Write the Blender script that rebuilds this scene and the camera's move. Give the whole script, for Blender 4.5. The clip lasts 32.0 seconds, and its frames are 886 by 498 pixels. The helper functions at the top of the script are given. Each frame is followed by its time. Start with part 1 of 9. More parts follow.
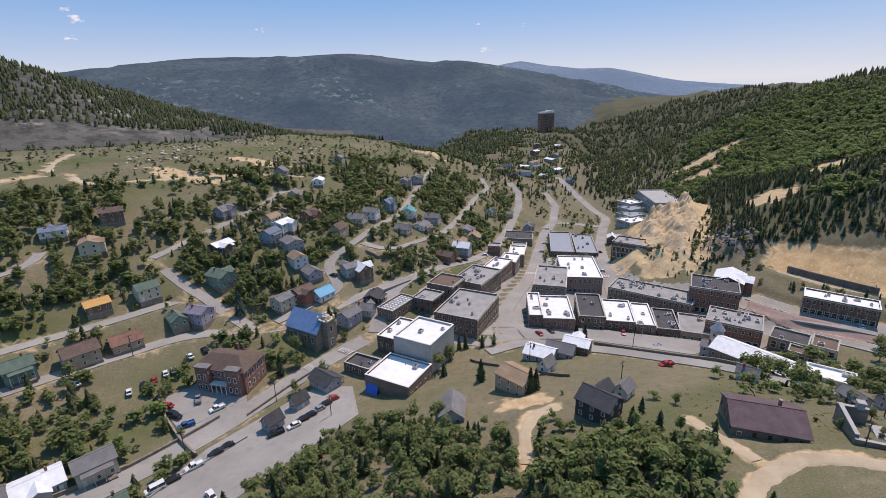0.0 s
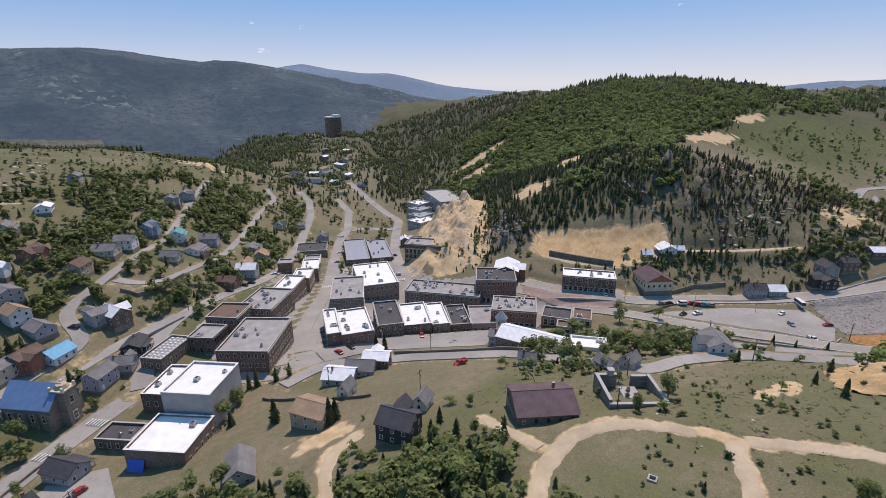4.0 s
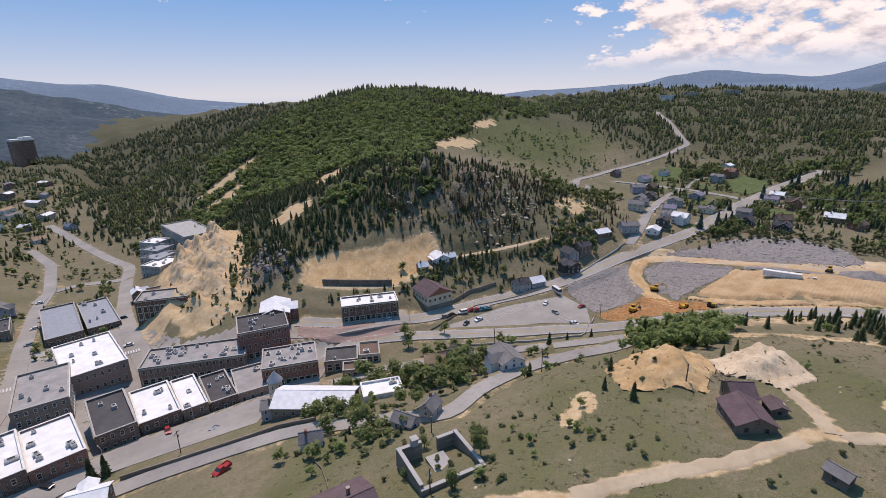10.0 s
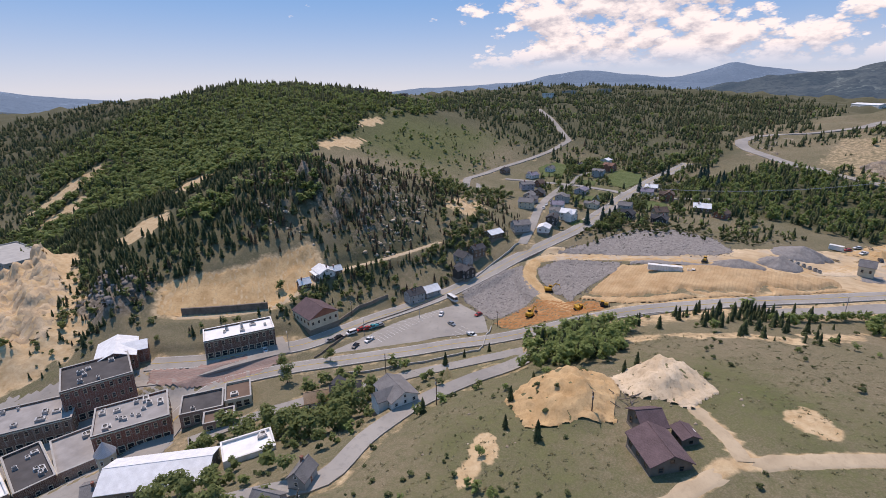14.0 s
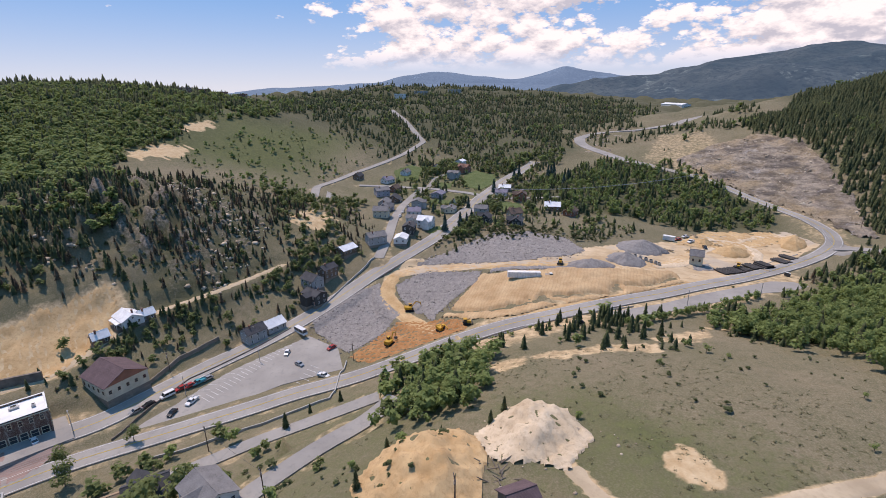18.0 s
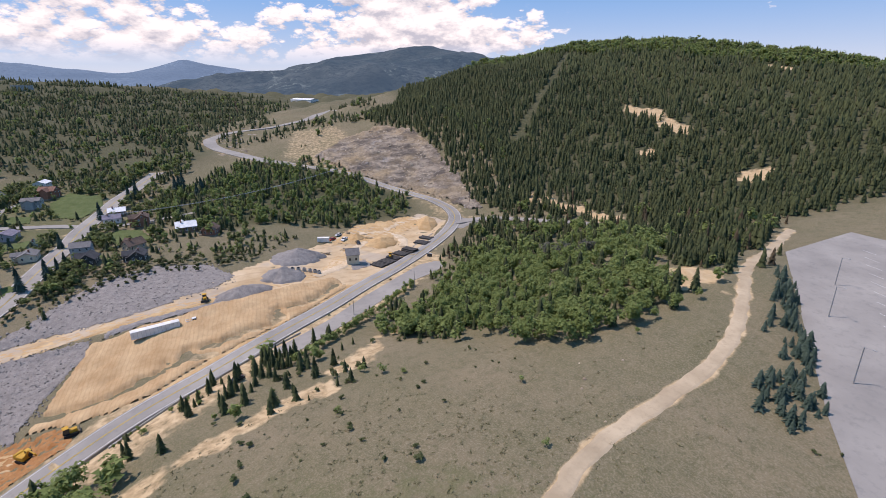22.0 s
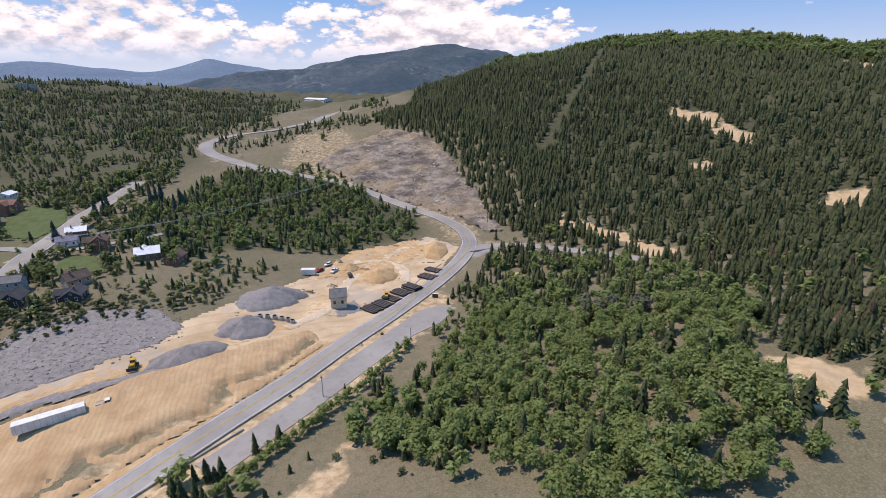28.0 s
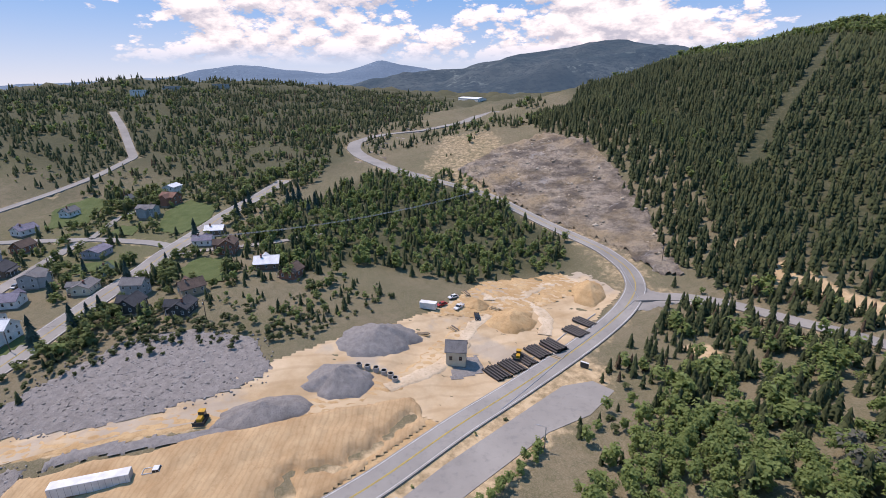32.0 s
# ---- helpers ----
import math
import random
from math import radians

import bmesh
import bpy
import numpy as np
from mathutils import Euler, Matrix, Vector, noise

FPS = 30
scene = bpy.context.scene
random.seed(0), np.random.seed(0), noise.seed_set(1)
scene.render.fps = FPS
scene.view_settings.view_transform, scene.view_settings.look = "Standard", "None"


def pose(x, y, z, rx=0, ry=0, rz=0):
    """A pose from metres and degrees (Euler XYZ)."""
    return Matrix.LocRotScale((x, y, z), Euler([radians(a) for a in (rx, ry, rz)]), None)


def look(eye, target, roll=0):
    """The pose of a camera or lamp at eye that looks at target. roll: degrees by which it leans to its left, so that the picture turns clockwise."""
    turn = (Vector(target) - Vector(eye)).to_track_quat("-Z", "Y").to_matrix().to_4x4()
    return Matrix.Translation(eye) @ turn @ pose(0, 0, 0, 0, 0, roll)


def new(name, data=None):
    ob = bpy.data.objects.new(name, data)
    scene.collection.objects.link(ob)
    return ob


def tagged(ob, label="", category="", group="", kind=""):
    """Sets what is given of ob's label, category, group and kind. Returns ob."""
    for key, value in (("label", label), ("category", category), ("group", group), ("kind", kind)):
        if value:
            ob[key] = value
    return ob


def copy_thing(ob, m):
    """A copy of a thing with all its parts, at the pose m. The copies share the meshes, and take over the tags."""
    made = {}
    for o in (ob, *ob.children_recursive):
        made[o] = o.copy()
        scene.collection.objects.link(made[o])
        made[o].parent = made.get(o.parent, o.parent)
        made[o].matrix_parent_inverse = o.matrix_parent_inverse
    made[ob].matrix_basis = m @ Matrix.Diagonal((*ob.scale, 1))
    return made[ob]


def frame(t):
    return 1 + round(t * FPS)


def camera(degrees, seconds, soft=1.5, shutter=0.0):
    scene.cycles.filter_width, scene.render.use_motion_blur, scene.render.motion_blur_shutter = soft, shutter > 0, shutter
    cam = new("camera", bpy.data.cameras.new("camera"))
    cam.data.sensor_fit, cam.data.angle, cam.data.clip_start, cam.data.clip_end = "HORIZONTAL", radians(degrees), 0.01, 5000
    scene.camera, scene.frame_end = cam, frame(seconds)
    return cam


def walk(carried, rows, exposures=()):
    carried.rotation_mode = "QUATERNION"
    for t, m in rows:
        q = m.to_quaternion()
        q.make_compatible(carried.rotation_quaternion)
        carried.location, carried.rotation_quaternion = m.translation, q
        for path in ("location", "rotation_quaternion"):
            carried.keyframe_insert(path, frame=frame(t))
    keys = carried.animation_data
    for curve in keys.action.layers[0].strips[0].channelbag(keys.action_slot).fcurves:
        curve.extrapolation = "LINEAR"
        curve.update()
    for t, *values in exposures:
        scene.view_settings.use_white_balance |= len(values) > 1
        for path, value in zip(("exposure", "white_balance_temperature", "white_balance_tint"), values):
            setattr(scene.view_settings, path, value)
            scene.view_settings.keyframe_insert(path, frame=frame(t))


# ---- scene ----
# Metres; x to the east side of the town, y up the main valley, z up. The flight goes along the hillside above the town.
cam = camera(84.7, 32.0, soft=0.45)


def aim(x, y, z, heading, tilt, lean):
    """A camera pose from its place, the compass heading (clockwise from +y), the tilt above the horizon and the lean."""
    turn = Euler((0, 0, radians(-heading))).to_matrix().to_4x4() @ Euler((radians(90 + tilt), 0, 0)).to_matrix().to_4x4()
    return Matrix.Translation((x, y, z)) @ turn @ Euler((0, 0, radians(lean))).to_matrix().to_4x4()


FLIGHT = [
    (0, 2.3, 1.6, 76.8, 4.38, -18.75, -1.48),
    (0.5, 2.8, 2.2, 77.0, 6.67, -18.50, -1.41),
    (1, 3.3, 2.8, 77.2, 10.01, -18.79, -1.31),
    (1.5, 4.0, 3.4, 77.4, 19.31, -18.73, -1.10),
    (2, 4.9, 4.2, 77.6, 24.63, -18.55, -0.76),
    (2.5, 6.2, 5.1, 77.7, 24.30, -18.62, -0.64),
    (3, 7.8, 6.4, 77.8, 24.94, -18.76, -0.70),
    (3.5, 9.6, 8.0, 77.8, 27.48, -18.75, -0.54),
    (5.5, 17.5, 15.6, 78.0, 29.05, -18.70, -0.26),
    (6, 19.5, 17.6, 78.0, 28.29, -18.43, -0.37),
    (6.5, 21.4, 19.9, 77.9, 30.46, -18.47, -0.28),
    (7, 23.3, 22.1, 77.8, 28.51, -18.20, -0.29),
    (7.5, 25.3, 24.4, 77.7, 28.74, -18.20, -0.44),
    (8, 27.3, 26.5, 77.5, 32.32, -17.95, -0.55),
    (8.5, 29.3, 28.4, 77.4, 37.27, -17.72, -0.73),
    (9, 31.4, 30.1, 77.3, 43.87, -17.61, -0.86),
    (9.5, 33.6, 31.4, 77.2, 53.05, -17.77, -0.85),
    (10, 35.9, 32.5, 77.1, 55.66, -17.86, -0.94),
    (10.5, 38.5, 33.3, 77.0, 56.18, -17.93, -0.99),
    (11, 41.3, 34.1, 76.9, 60.45, -18.24, -0.98),
    (11.5, 44.2, 34.8, 76.7, 63.85, -18.13, -1.03),
    (12, 47.2, 35.4, 76.5, 65.00, -18.14, -0.93),
    (12.5, 50.3, 36.1, 76.4, 67.52, -18.34, -0.94),
    (13, 53.3, 36.7, 76.2, 70.99, -18.43, -0.60),
    (13.5, 56.3, 37.4, 76.1, 68.36, -18.34, -0.65),
    (15.5, 68.8, 40.1, 75.8, 67.70, -18.22, -0.56),
    (16, 72.3, 40.4, 75.7, 69.75, -18.18, -0.56),
    (16.5, 76.2, 40.3, 75.6, 73.49, -18.26, -0.59),
    (17, 80.4, 39.7, 75.6, 76.92, -18.18, -0.53),
    (17.5, 84.8, 38.5, 75.5, 80.42, -18.23, -0.42),
    (18, 89.2, 37.0, 75.5, 84.08, -18.33, -0.31),
    (18.5, 93.7, 35.2, 75.4, 86.44, -18.45, -0.37),
    (19, 98.1, 33.3, 75.3, 89.95, -18.66, -0.43),
    (19.5, 102.4, 31.5, 75.2, 96.42, -18.74, -0.55),
    (20, 106.5, 29.8, 75.1, 100.64, -18.86, -0.57),
    (20.5, 110.4, 28.0, 75.0, 105.10, -18.90, -0.49),
    (21, 114.1, 26.1, 74.9, 114.92, -18.81, -0.36),
    (21.5, 117.5, 24.0, 74.9, 120.86, -18.85, -0.26),
    (22, 120.5, 21.7, 74.9, 123.76, -18.94, -0.21),
    (22.5, 123.4, 19.3, 75.0, 124.39, -19.00, -0.29),
    (23, 126.1, 16.7, 75.0, 122.57, -19.11, -0.42),
    (23.5, 128.8, 14.0, 75.1, 121.78, -19.11, -0.45),
    (24, 131.7, 11.1, 75.2, 120.15, -19.24, -0.70),
    (24.5, 134.8, 8.2, 75.2, 122.28, -19.26, -0.92),
    (25, 138.2, 5.1, 75.2, 122.22, -19.25, -0.93),
    (25.5, 141.9, 2.1, 75.2, 122.35, -19.39, -0.71),
    (27.5, 158.4, -9.9, 74.9, 121.68, -19.22, -0.35),
    (28, 162.8, -12.8, 74.8, 121.08, -19.05, -0.21),
    (28.5, 167.6, -15.4, 74.8, 120.94, -18.93, -0.14),
    (29, 172.6, -18.0, 74.7, 121.46, -18.83, -0.11),
    (29.5, 177.9, -20.4, 74.6, 122.69, -18.75, 0.03),
    (30, 183.5, -23.0, 74.4, 122.67, -18.73, 0.16),
    (30.5, 189.4, -25.6, 74.1, 120.44, -18.76, 0.03),
    (31, 195.6, -28.4, 73.7, 117.34, -18.89, -0.00),
    (31.5, 202.1, -31.4, 73.3, 110.86, -19.03, -0.04),
    (32, 208.8, -34.5, 72.9, 103.36, -18.99, -0.53)]
walk(cam, [(row[0], aim(*row[1:])) for row in FLIGHT], [(0, 0.13, 7300, 24.0), (6, 0.08, 7320, 25.0), (12, 0.05, 7350, 26.0), (18, 0.15, 7150, 26.0), (23, 0.17, 7020, 25.5), (32, 0.20, 6980, 26.0)])

# ---- world, sun ----
world = bpy.data.worlds.new("sky")
scene.world = world
world.use_nodes = True
wn, wl = world.node_tree.nodes, world.node_tree.links
wn.clear()
SUN_EL, SUN_AZ = 62.0, 42.0     # elevation, compass bearing from +y
sky = wn.new("ShaderNodeTexSky")
sky.sky_type, sky.sun_disc = "NISHITA", False
sky.sun_elevation, sky.sun_rotation = radians(SUN_EL), radians(SUN_AZ)
sky.altitude, sky.air_density, sky.dust_density, sky.ozone_density = 2600, 1.0, 0.4, 2.0
coord = wn.new("ShaderNodeTexCoord")
sep = wn.new("ShaderNodeSeparateXYZ")
wl.new(coord.outputs["Generated"], sep.inputs[0])


def wmath(op, a, b=None, clamp=False):
    n = wn.new("ShaderNodeMath")
    n.operation, n.use_clamp = op, clamp
    for i, v in enumerate((a, b)):
        if v is None:
            continue
        if isinstance(v, (int, float)):
            n.inputs[i].default_value = v
        else:
            wl.new(v, n.inputs[i])
    return n.outputs[0]


# cumulus clouds: puffs flattened towards the horizon, a thick bank over the plateau to the east
def cloud_field(lift):
    """Cloud density over the sky, looked up a little higher by lift."""
    mp = wn.new("ShaderNodeMapping")
    mp.inputs["Scale"].default_value, mp.inputs["Location"].default_value = (1.0, 1.0, 2.1), (0.35, 0.1, lift)
    wl.new(coord.outputs["Generated"], mp.inputs[0])
    field = wn.new("ShaderNodeTexNoise")
    field.inputs["Scale"].default_value, field.inputs["Detail"].default_value, field.inputs["Roughness"].default_value = 4.2, 9.0, 0.60
    wl.new(mp.outputs[0], field.inputs["Vector"])
    puff = wn.new("ShaderNodeTexVoronoi")
    puff.inputs["Scale"].default_value, puff.inputs["Detail"].default_value, puff.inputs["Roughness"].default_value = 15.0, 4.0, 0.62
    wl.new(mp.outputs[0], puff.inputs["Vector"])
    billow = wmath("SUBTRACT", 0.62, puff.outputs["Distance"])
    return wmath("ADD", wmath("MULTIPLY", field.outputs[0], 0.80), wmath("MULTIPLY", billow, 0.16))


east = wmath("ADD", wmath("MULTIPLY", sep.outputs["X"], 0.975), wmath("MULTIPLY", sep.outputs["Y"], -0.222))
bank = wmath("MULTIPLY", wmath("MULTIPLY", wmath("SUBTRACT", east, 0.76), 6.0, True), 0.25)
dens = wmath("ADD", cloud_field(0.0), bank)
dens_up = wmath("ADD", cloud_field(0.035), bank)
mask = wmath("MULTIPLY", wmath("MULTIPLY", wmath("SUBTRACT", dens, 0.445), 24.0, True), wmath("MULTIPLY", wmath("SUBTRACT", sep.outputs["Z"], 0.03), 26.0, True))
lit = wmath("ADD", wmath("MULTIPLY", wmath("SUBTRACT", dens, dens_up), 7.0), 0.62, True)
cloud = wn.new("ShaderNodeMix")
cloud.data_type = "RGBA"
wl.new(lit, cloud.inputs[0])
cloud.inputs[6].default_value, cloud.inputs[7].default_value = (4.8, 5.2, 6.0, 1), (9.2, 9.2, 9.2, 1)
mixed = wn.new("ShaderNodeMix")
mixed.data_type = "RGBA"
wl.new(mask, mixed.inputs[0])
# clear mountain blue above, pale summer haze low over the horizon
azure = wn.new("ShaderNodeMix")
azure.data_type = "RGBA"
azure.inputs[0].default_value = 0.78
wl.new(sky.outputs[0], azure.inputs[6])
azure.inputs[7].default_value = (1.00, 3.7, 7.8, 1)
hazy = wn.new("ShaderNodeMix")
hazy.data_type = "RGBA"
low = wmath("SUBTRACT", 1.0, wmath("MULTIPLY", wmath("ABSOLUTE", sep.outputs["Z"]), 3.9, True))
wl.new(wmath("MULTIPLY", wmath("POWER", low, 2.4), 0.88), hazy.inputs[0])
wl.new(azure.outputs[2], hazy.inputs[6])
hazy.inputs[7].default_value = (6.5, 7.3, 7.9, 1)
wl.new(hazy.outputs[2], mixed.inputs[6])
wl.new(cloud.outputs[2], mixed.inputs[7])
bg = wn.new("ShaderNodeBackground")
bg.inputs[1].default_value = 0.10
wl.new(mixed.outputs[2], bg.inputs[0])
out = wn.new("ShaderNodeOutputWorld")
wl.new(bg.outputs[0], out.inputs[0])

sun = new("sun", bpy.data.lights.new("sun", "SUN"))
sun.data.energy, sun.data.angle, sun.data.color = 3.6, radians(0.6), (1.0, 0.955, 0.88)
s_el, s_az = radians(SUN_EL), radians(SUN_AZ)
sun.matrix_world = look((math.sin(s_az) * math.cos(s_el) * 500, math.cos(s_az) * math.cos(s_el) * 500, math.sin(s_el) * 500), (0, 0, 0))

# ---- materials ----


def srgb(r, g, b):
    return tuple((c / 12.92 if c <= 0.04045 else ((c + 0.055) / 1.055) ** 2.4) for c in (r, g, b))


class Mat:
    """A small node builder around one Principled material."""

    def __init__(self, name, rough=0.85, metal=0.0, spec=0.3):
        self.m = bpy.data.materials.new(name)
        self.m.use_nodes = True
        self.t = self.m.node_tree
        self.b = self.t.nodes["Principled BSDF"]
        self.b.inputs["Roughness"].default_value, self.b.inputs["Metallic"].default_value = rough, metal
        self.b.inputs["Specular IOR Level"].default_value = spec

    def node(self, kind):
        return self.t.nodes.new(kind)

    def link(self, a, b):
        self.t.links.new(a, b)

    def coords(self, kind="Object"):
        if kind == "World":
            return self.node("ShaderNodeNewGeometry").outputs["Position"]
        return self.node("ShaderNodeTexCoord").outputs[kind]

    def noise(self, scale, detail=4.0, rough=0.55, vec=None, kind="World", stretch=None):
        n = self.node("ShaderNodeTexNoise")
        n.inputs["Scale"].default_value, n.inputs["Detail"].default_value, n.inputs["Roughness"].default_value = scale, detail, rough
        v = vec or self.coords(kind)
        if stretch:
            mp = self.node("ShaderNodeMapping")
            mp.inputs["Scale"].default_value = stretch
            self.link(v, mp.inputs[0])
            v = mp.outputs[0]
        self.link(v, n.inputs["Vector"])
        return n.outputs[0]

    def ramp(self, fac, lo, hi):
        r = self.node("ShaderNodeMapRange")
        r.inputs[1].default_value, r.inputs[2].default_value = lo, hi
        self.link(fac, r.inputs[0])
        return r.outputs[0]

    def mix(self, fac, a, b, blend="MIX"):
        n = self.node("ShaderNodeMix")
        n.data_type, n.blend_type = "RGBA", blend
        for i, v in ((0, fac), (6, a), (7, b)):
            if isinstance(v, (int, float)):
                n.inputs[i].default_value = v
            elif isinstance(v, tuple):
                n.inputs[i].default_value = (*v, 1)
            else:
                self.link(v, n.inputs[i])
        return n.outputs[2]

    def math(self, op, a, b):
        n = self.node("ShaderNodeMath")
        n.operation, n.use_clamp = op, False
        for i, v in ((0, a), (1, b)):
            if isinstance(v, (int, float)):
                n.inputs[i].default_value = v
            else:
                self.link(v, n.inputs[i])
        return n.outputs[0]

    def random(self):
        return self.node("ShaderNodeObjectInfo").outputs["Random"]

    def island(self):
        return self.node("ShaderNodeNewGeometry").outputs["Random Per Island"]

    def bump(self, height, strength=0.4, distance=0.1):
        n = self.node("ShaderNodeBump")
        n.inputs["Strength"].default_value, n.inputs["Distance"].default_value = strength, distance
        self.link(height, n.inputs["Height"])
        self.link(n.outputs[0], self.b.inputs["Normal"])

    def color(self, c):
        if isinstance(c, tuple):
            self.b.inputs["Base Color"].default_value = (*c, 1)
        else:
            self.link(c, self.b.inputs["Base Color"])
        return self.m


def painted(name, col, rough=0.8, vary=0.22, scale=1.2, metal=0.0):
    """A weathered flat-coloured surface: large stains, fine grain, a little relief, each object slightly different."""
    k = Mat(name, rough, metal)
    big, fine = k.noise(scale * 0.35, 4), k.noise(scale * 9, 3)
    dark = tuple(c * (1 - vary) for c in col)
    pale = tuple(min(1, c * (1 + vary * 0.7)) for c in col)
    c = k.mix(k.ramp(big, 0.3, 0.7), dark, pale)
    c = k.mix(k.math("MULTIPLY", fine, 0.35), c, tuple(v * 0.62 for v in col))
    c = k.mix(k.math("MULTIPLY", k.random(), 0.22), c, tuple(v * 0.75 for v in col))
    k.bump(fine, 0.25, 0.03)
    return k.color(c)


def ribbed(name, col, rough=0.55, metal=0.0, pitch=2.2):
    """Standing-seam or corrugated sheet: bands along the object's y."""
    k = Mat(name, rough, metal)
    w = k.node("ShaderNodeTexWave")
    w.inputs["Scale"].default_value, w.inputs["Distortion"].default_value = pitch, 0.15
    k.link(k.coords("Object"), w.inputs["Vector"])
    st = k.noise(0.5, 5)
    c = k.mix(k.ramp(st, 0.35, 0.7), tuple(v * 0.8 for v in col), col)
    c = k.mix(k.math("MULTIPLY", k.ramp(w.outputs[0], 0.75, 1.0), 0.35), c, tuple(v * 0.5 for v in col))
    k.bump(w.outputs[0], 0.3, 0.04)
    return k.color(c)


def shingled(name, col):
    k = Mat(name, 0.9)
    b = k.node("ShaderNodeTexBrick")
    b.inputs["Scale"].default_value = 1.6
    b.inputs["Mortar Size"].default_value = 0.03
    b.inputs["Color1"].default_value, b.inputs["Color2"].default_value = (*col, 1), (*tuple(v * 0.78 for v in col), 1)
    b.inputs["Mortar"].default_value = (*tuple(v * 0.45 for v in col), 1)
    k.link(k.coords("Object"), b.inputs["Vector"])
    st = k.noise(0.4, 5)
    c = k.mix(k.math("MULTIPLY", k.ramp(st, 0.4, 0.75), 0.45), b.outputs[0], tuple(min(1, v * 1.5) for v in col))
    c = k.mix(k.math("MULTIPLY", k.random(), 0.3), c, tuple(v * 0.6 for v in col))
    k.bump(b.outputs["Fac"], 0.3, 0.03)
    return k.color(c)


def bricky(name, col, mortar=(0.42, 0.38, 0.33), scale=1.0, size=(0.5, 0.22)):
    k = Mat(name, 0.9)
    b = k.node("ShaderNodeTexBrick")
    b.inputs["Scale"].default_value, b.inputs["Mortar Size"].default_value = scale, 0.02
    b.inputs["Brick Width"].default_value, b.inputs["Row Height"].default_value = size
    b.inputs["Color1"].default_value, b.inputs["Color2"].default_value = (*col, 1), (*tuple(v * 0.65 for v in col), 1)
    b.inputs["Mortar"].default_value = (*mortar, 1)
    g = k.node("ShaderNodeNewGeometry")
    sp = k.node("ShaderNodeSeparateXYZ")
    k.link(g.outputs["Position"], sp.inputs[0])
    cb = k.node("ShaderNodeCombineXYZ")
    k.link(k.math("ADD", sp.outputs[0], sp.outputs[1]), cb.inputs[0])
    k.link(sp.outputs[2], cb.inputs[1])
    k.link(cb.outputs[0], b.inputs["Vector"])
    st = k.noise(0.3, 5)
    c = k.mix(k.math("MULTIPLY", k.ramp(st, 0.4, 0.75), 0.4), b.outputs[0], tuple(v * 0.55 for v in col))
    c = k.mix(k.math("MULTIPLY", k.random(), 0.25), c, tuple(v * 0.6 for v in col))
    k.bump(b.outputs["Fac"], 0.35, 0.02)
    return k.color(c)


M = {}
for nm, col in dict(white=(0.72, 0.71, 0.68), cream=(0.60, 0.53, 0.40), tan=(0.45, 0.35, 0.24), blue=(0.30, 0.37, 0.43), lilac=(0.42, 0.38, 0.41),
                    green=(0.20, 0.27, 0.21), grey=(0.38, 0.38, 0.37), teal=(0.16, 0.36, 0.36), rust=(0.33, 0.14, 0.09), yellow=(0.62, 0.50, 0.27),
                    brown=(0.20, 0.13, 0.09), dark=(0.07, 0.065, 0.06), red=(0.42, 0.05, 0.04), orange=(0.65, 0.36, 0.14)).items():
    M[nm] = painted("paint_" + nm, col)
for nm, col in dict(grey=(0.215, 0.205, 0.20), brown=(0.16, 0.11, 0.085), dark=(0.075, 0.075, 0.08), green=(0.13, 0.18, 0.14), rust=(0.26, 0.14, 0.10),
                    tan=(0.36, 0.25, 0.16), lilac=(0.24, 0.22, 0.27), blue=(0.17, 0.205, 0.25), purple=(0.14, 0.095, 0.10)).items():
    M["shingle_" + nm] = shingled("shingles_" + nm, col)
M["metal_white"] = ribbed("white_sheet_roof", (0.78, 0.79, 0.80))
M["metal_blue"] = ribbed("blue_sheet_roof", (0.16, 0.27, 0.45), 0.4)
M["metal_sky"] = ribbed("bright_blue_sheet_roof", (0.08, 0.36, 0.55), 0.5)
M["metal_grey"] = ribbed("grey_sheet_roof", (0.34, 0.35, 0.37), 0.45, 0.3, 1.2)
M["metal_teal"] = ribbed("teal_sheet_roof", (0.10, 0.30, 0.28), 0.5)
M["metal_orange"] = ribbed("orange_sheet_roof", (0.62, 0.33, 0.10), 0.6)
M["membrane_white"] = painted("white_roof_membrane", (0.80, 0.79, 0.77), 0.7, 0.16, 0.8)
M["membrane_grey"] = painted("grey_gravel_roof", (0.33, 0.31, 0.295), 0.95, 0.25, 0.8)
M["membrane_dark"] = painted("dark_bitumen_roof", (0.085, 0.08, 0.08), 0.9, 0.3, 0.8)
M["membrane_brown"] = painted("brown_gravel_roof", (0.17, 0.115, 0.085), 0.95, 0.25, 0.8)
M["brick"] = bricky("red_brick", (0.28, 0.10, 0.065))
M["brick_dark"] = bricky("dark_brick", (0.15, 0.075, 0.055))
M["brick_brown"] = bricky("brown_brick", (0.24, 0.14, 0.095))
M["brick_pink"] = bricky("pale_brick", (0.36, 0.22, 0.17))
M["stone"] = bricky("rubble_stone", (0.30, 0.25, 0.20), (0.20, 0.17, 0.14), 0.55, (0.7, 0.4))
M["concrete"] = painted("concrete", (0.40, 0.385, 0.36), 0.9, 0.18, 0.7)
M["plank"] = painted("weathered_boards", (0.19, 0.155, 0.125), 0.95, 0.35, 1.5)
M["steel"] = painted("galvanised_steel", (0.42, 0.43, 0.44), 0.45, 0.15, 1, 0.6)
M["rubber"] = painted("black_rubber", (0.02, 0.02, 0.02), 0.8)
M["pipe_black"] = painted("black_plastic_pipe", (0.018, 0.018, 0.02), 0.45)
M["machine_yellow"] = painted("machine_yellow", (0.55, 0.30, 0.03), 0.5, 0.3, 2)
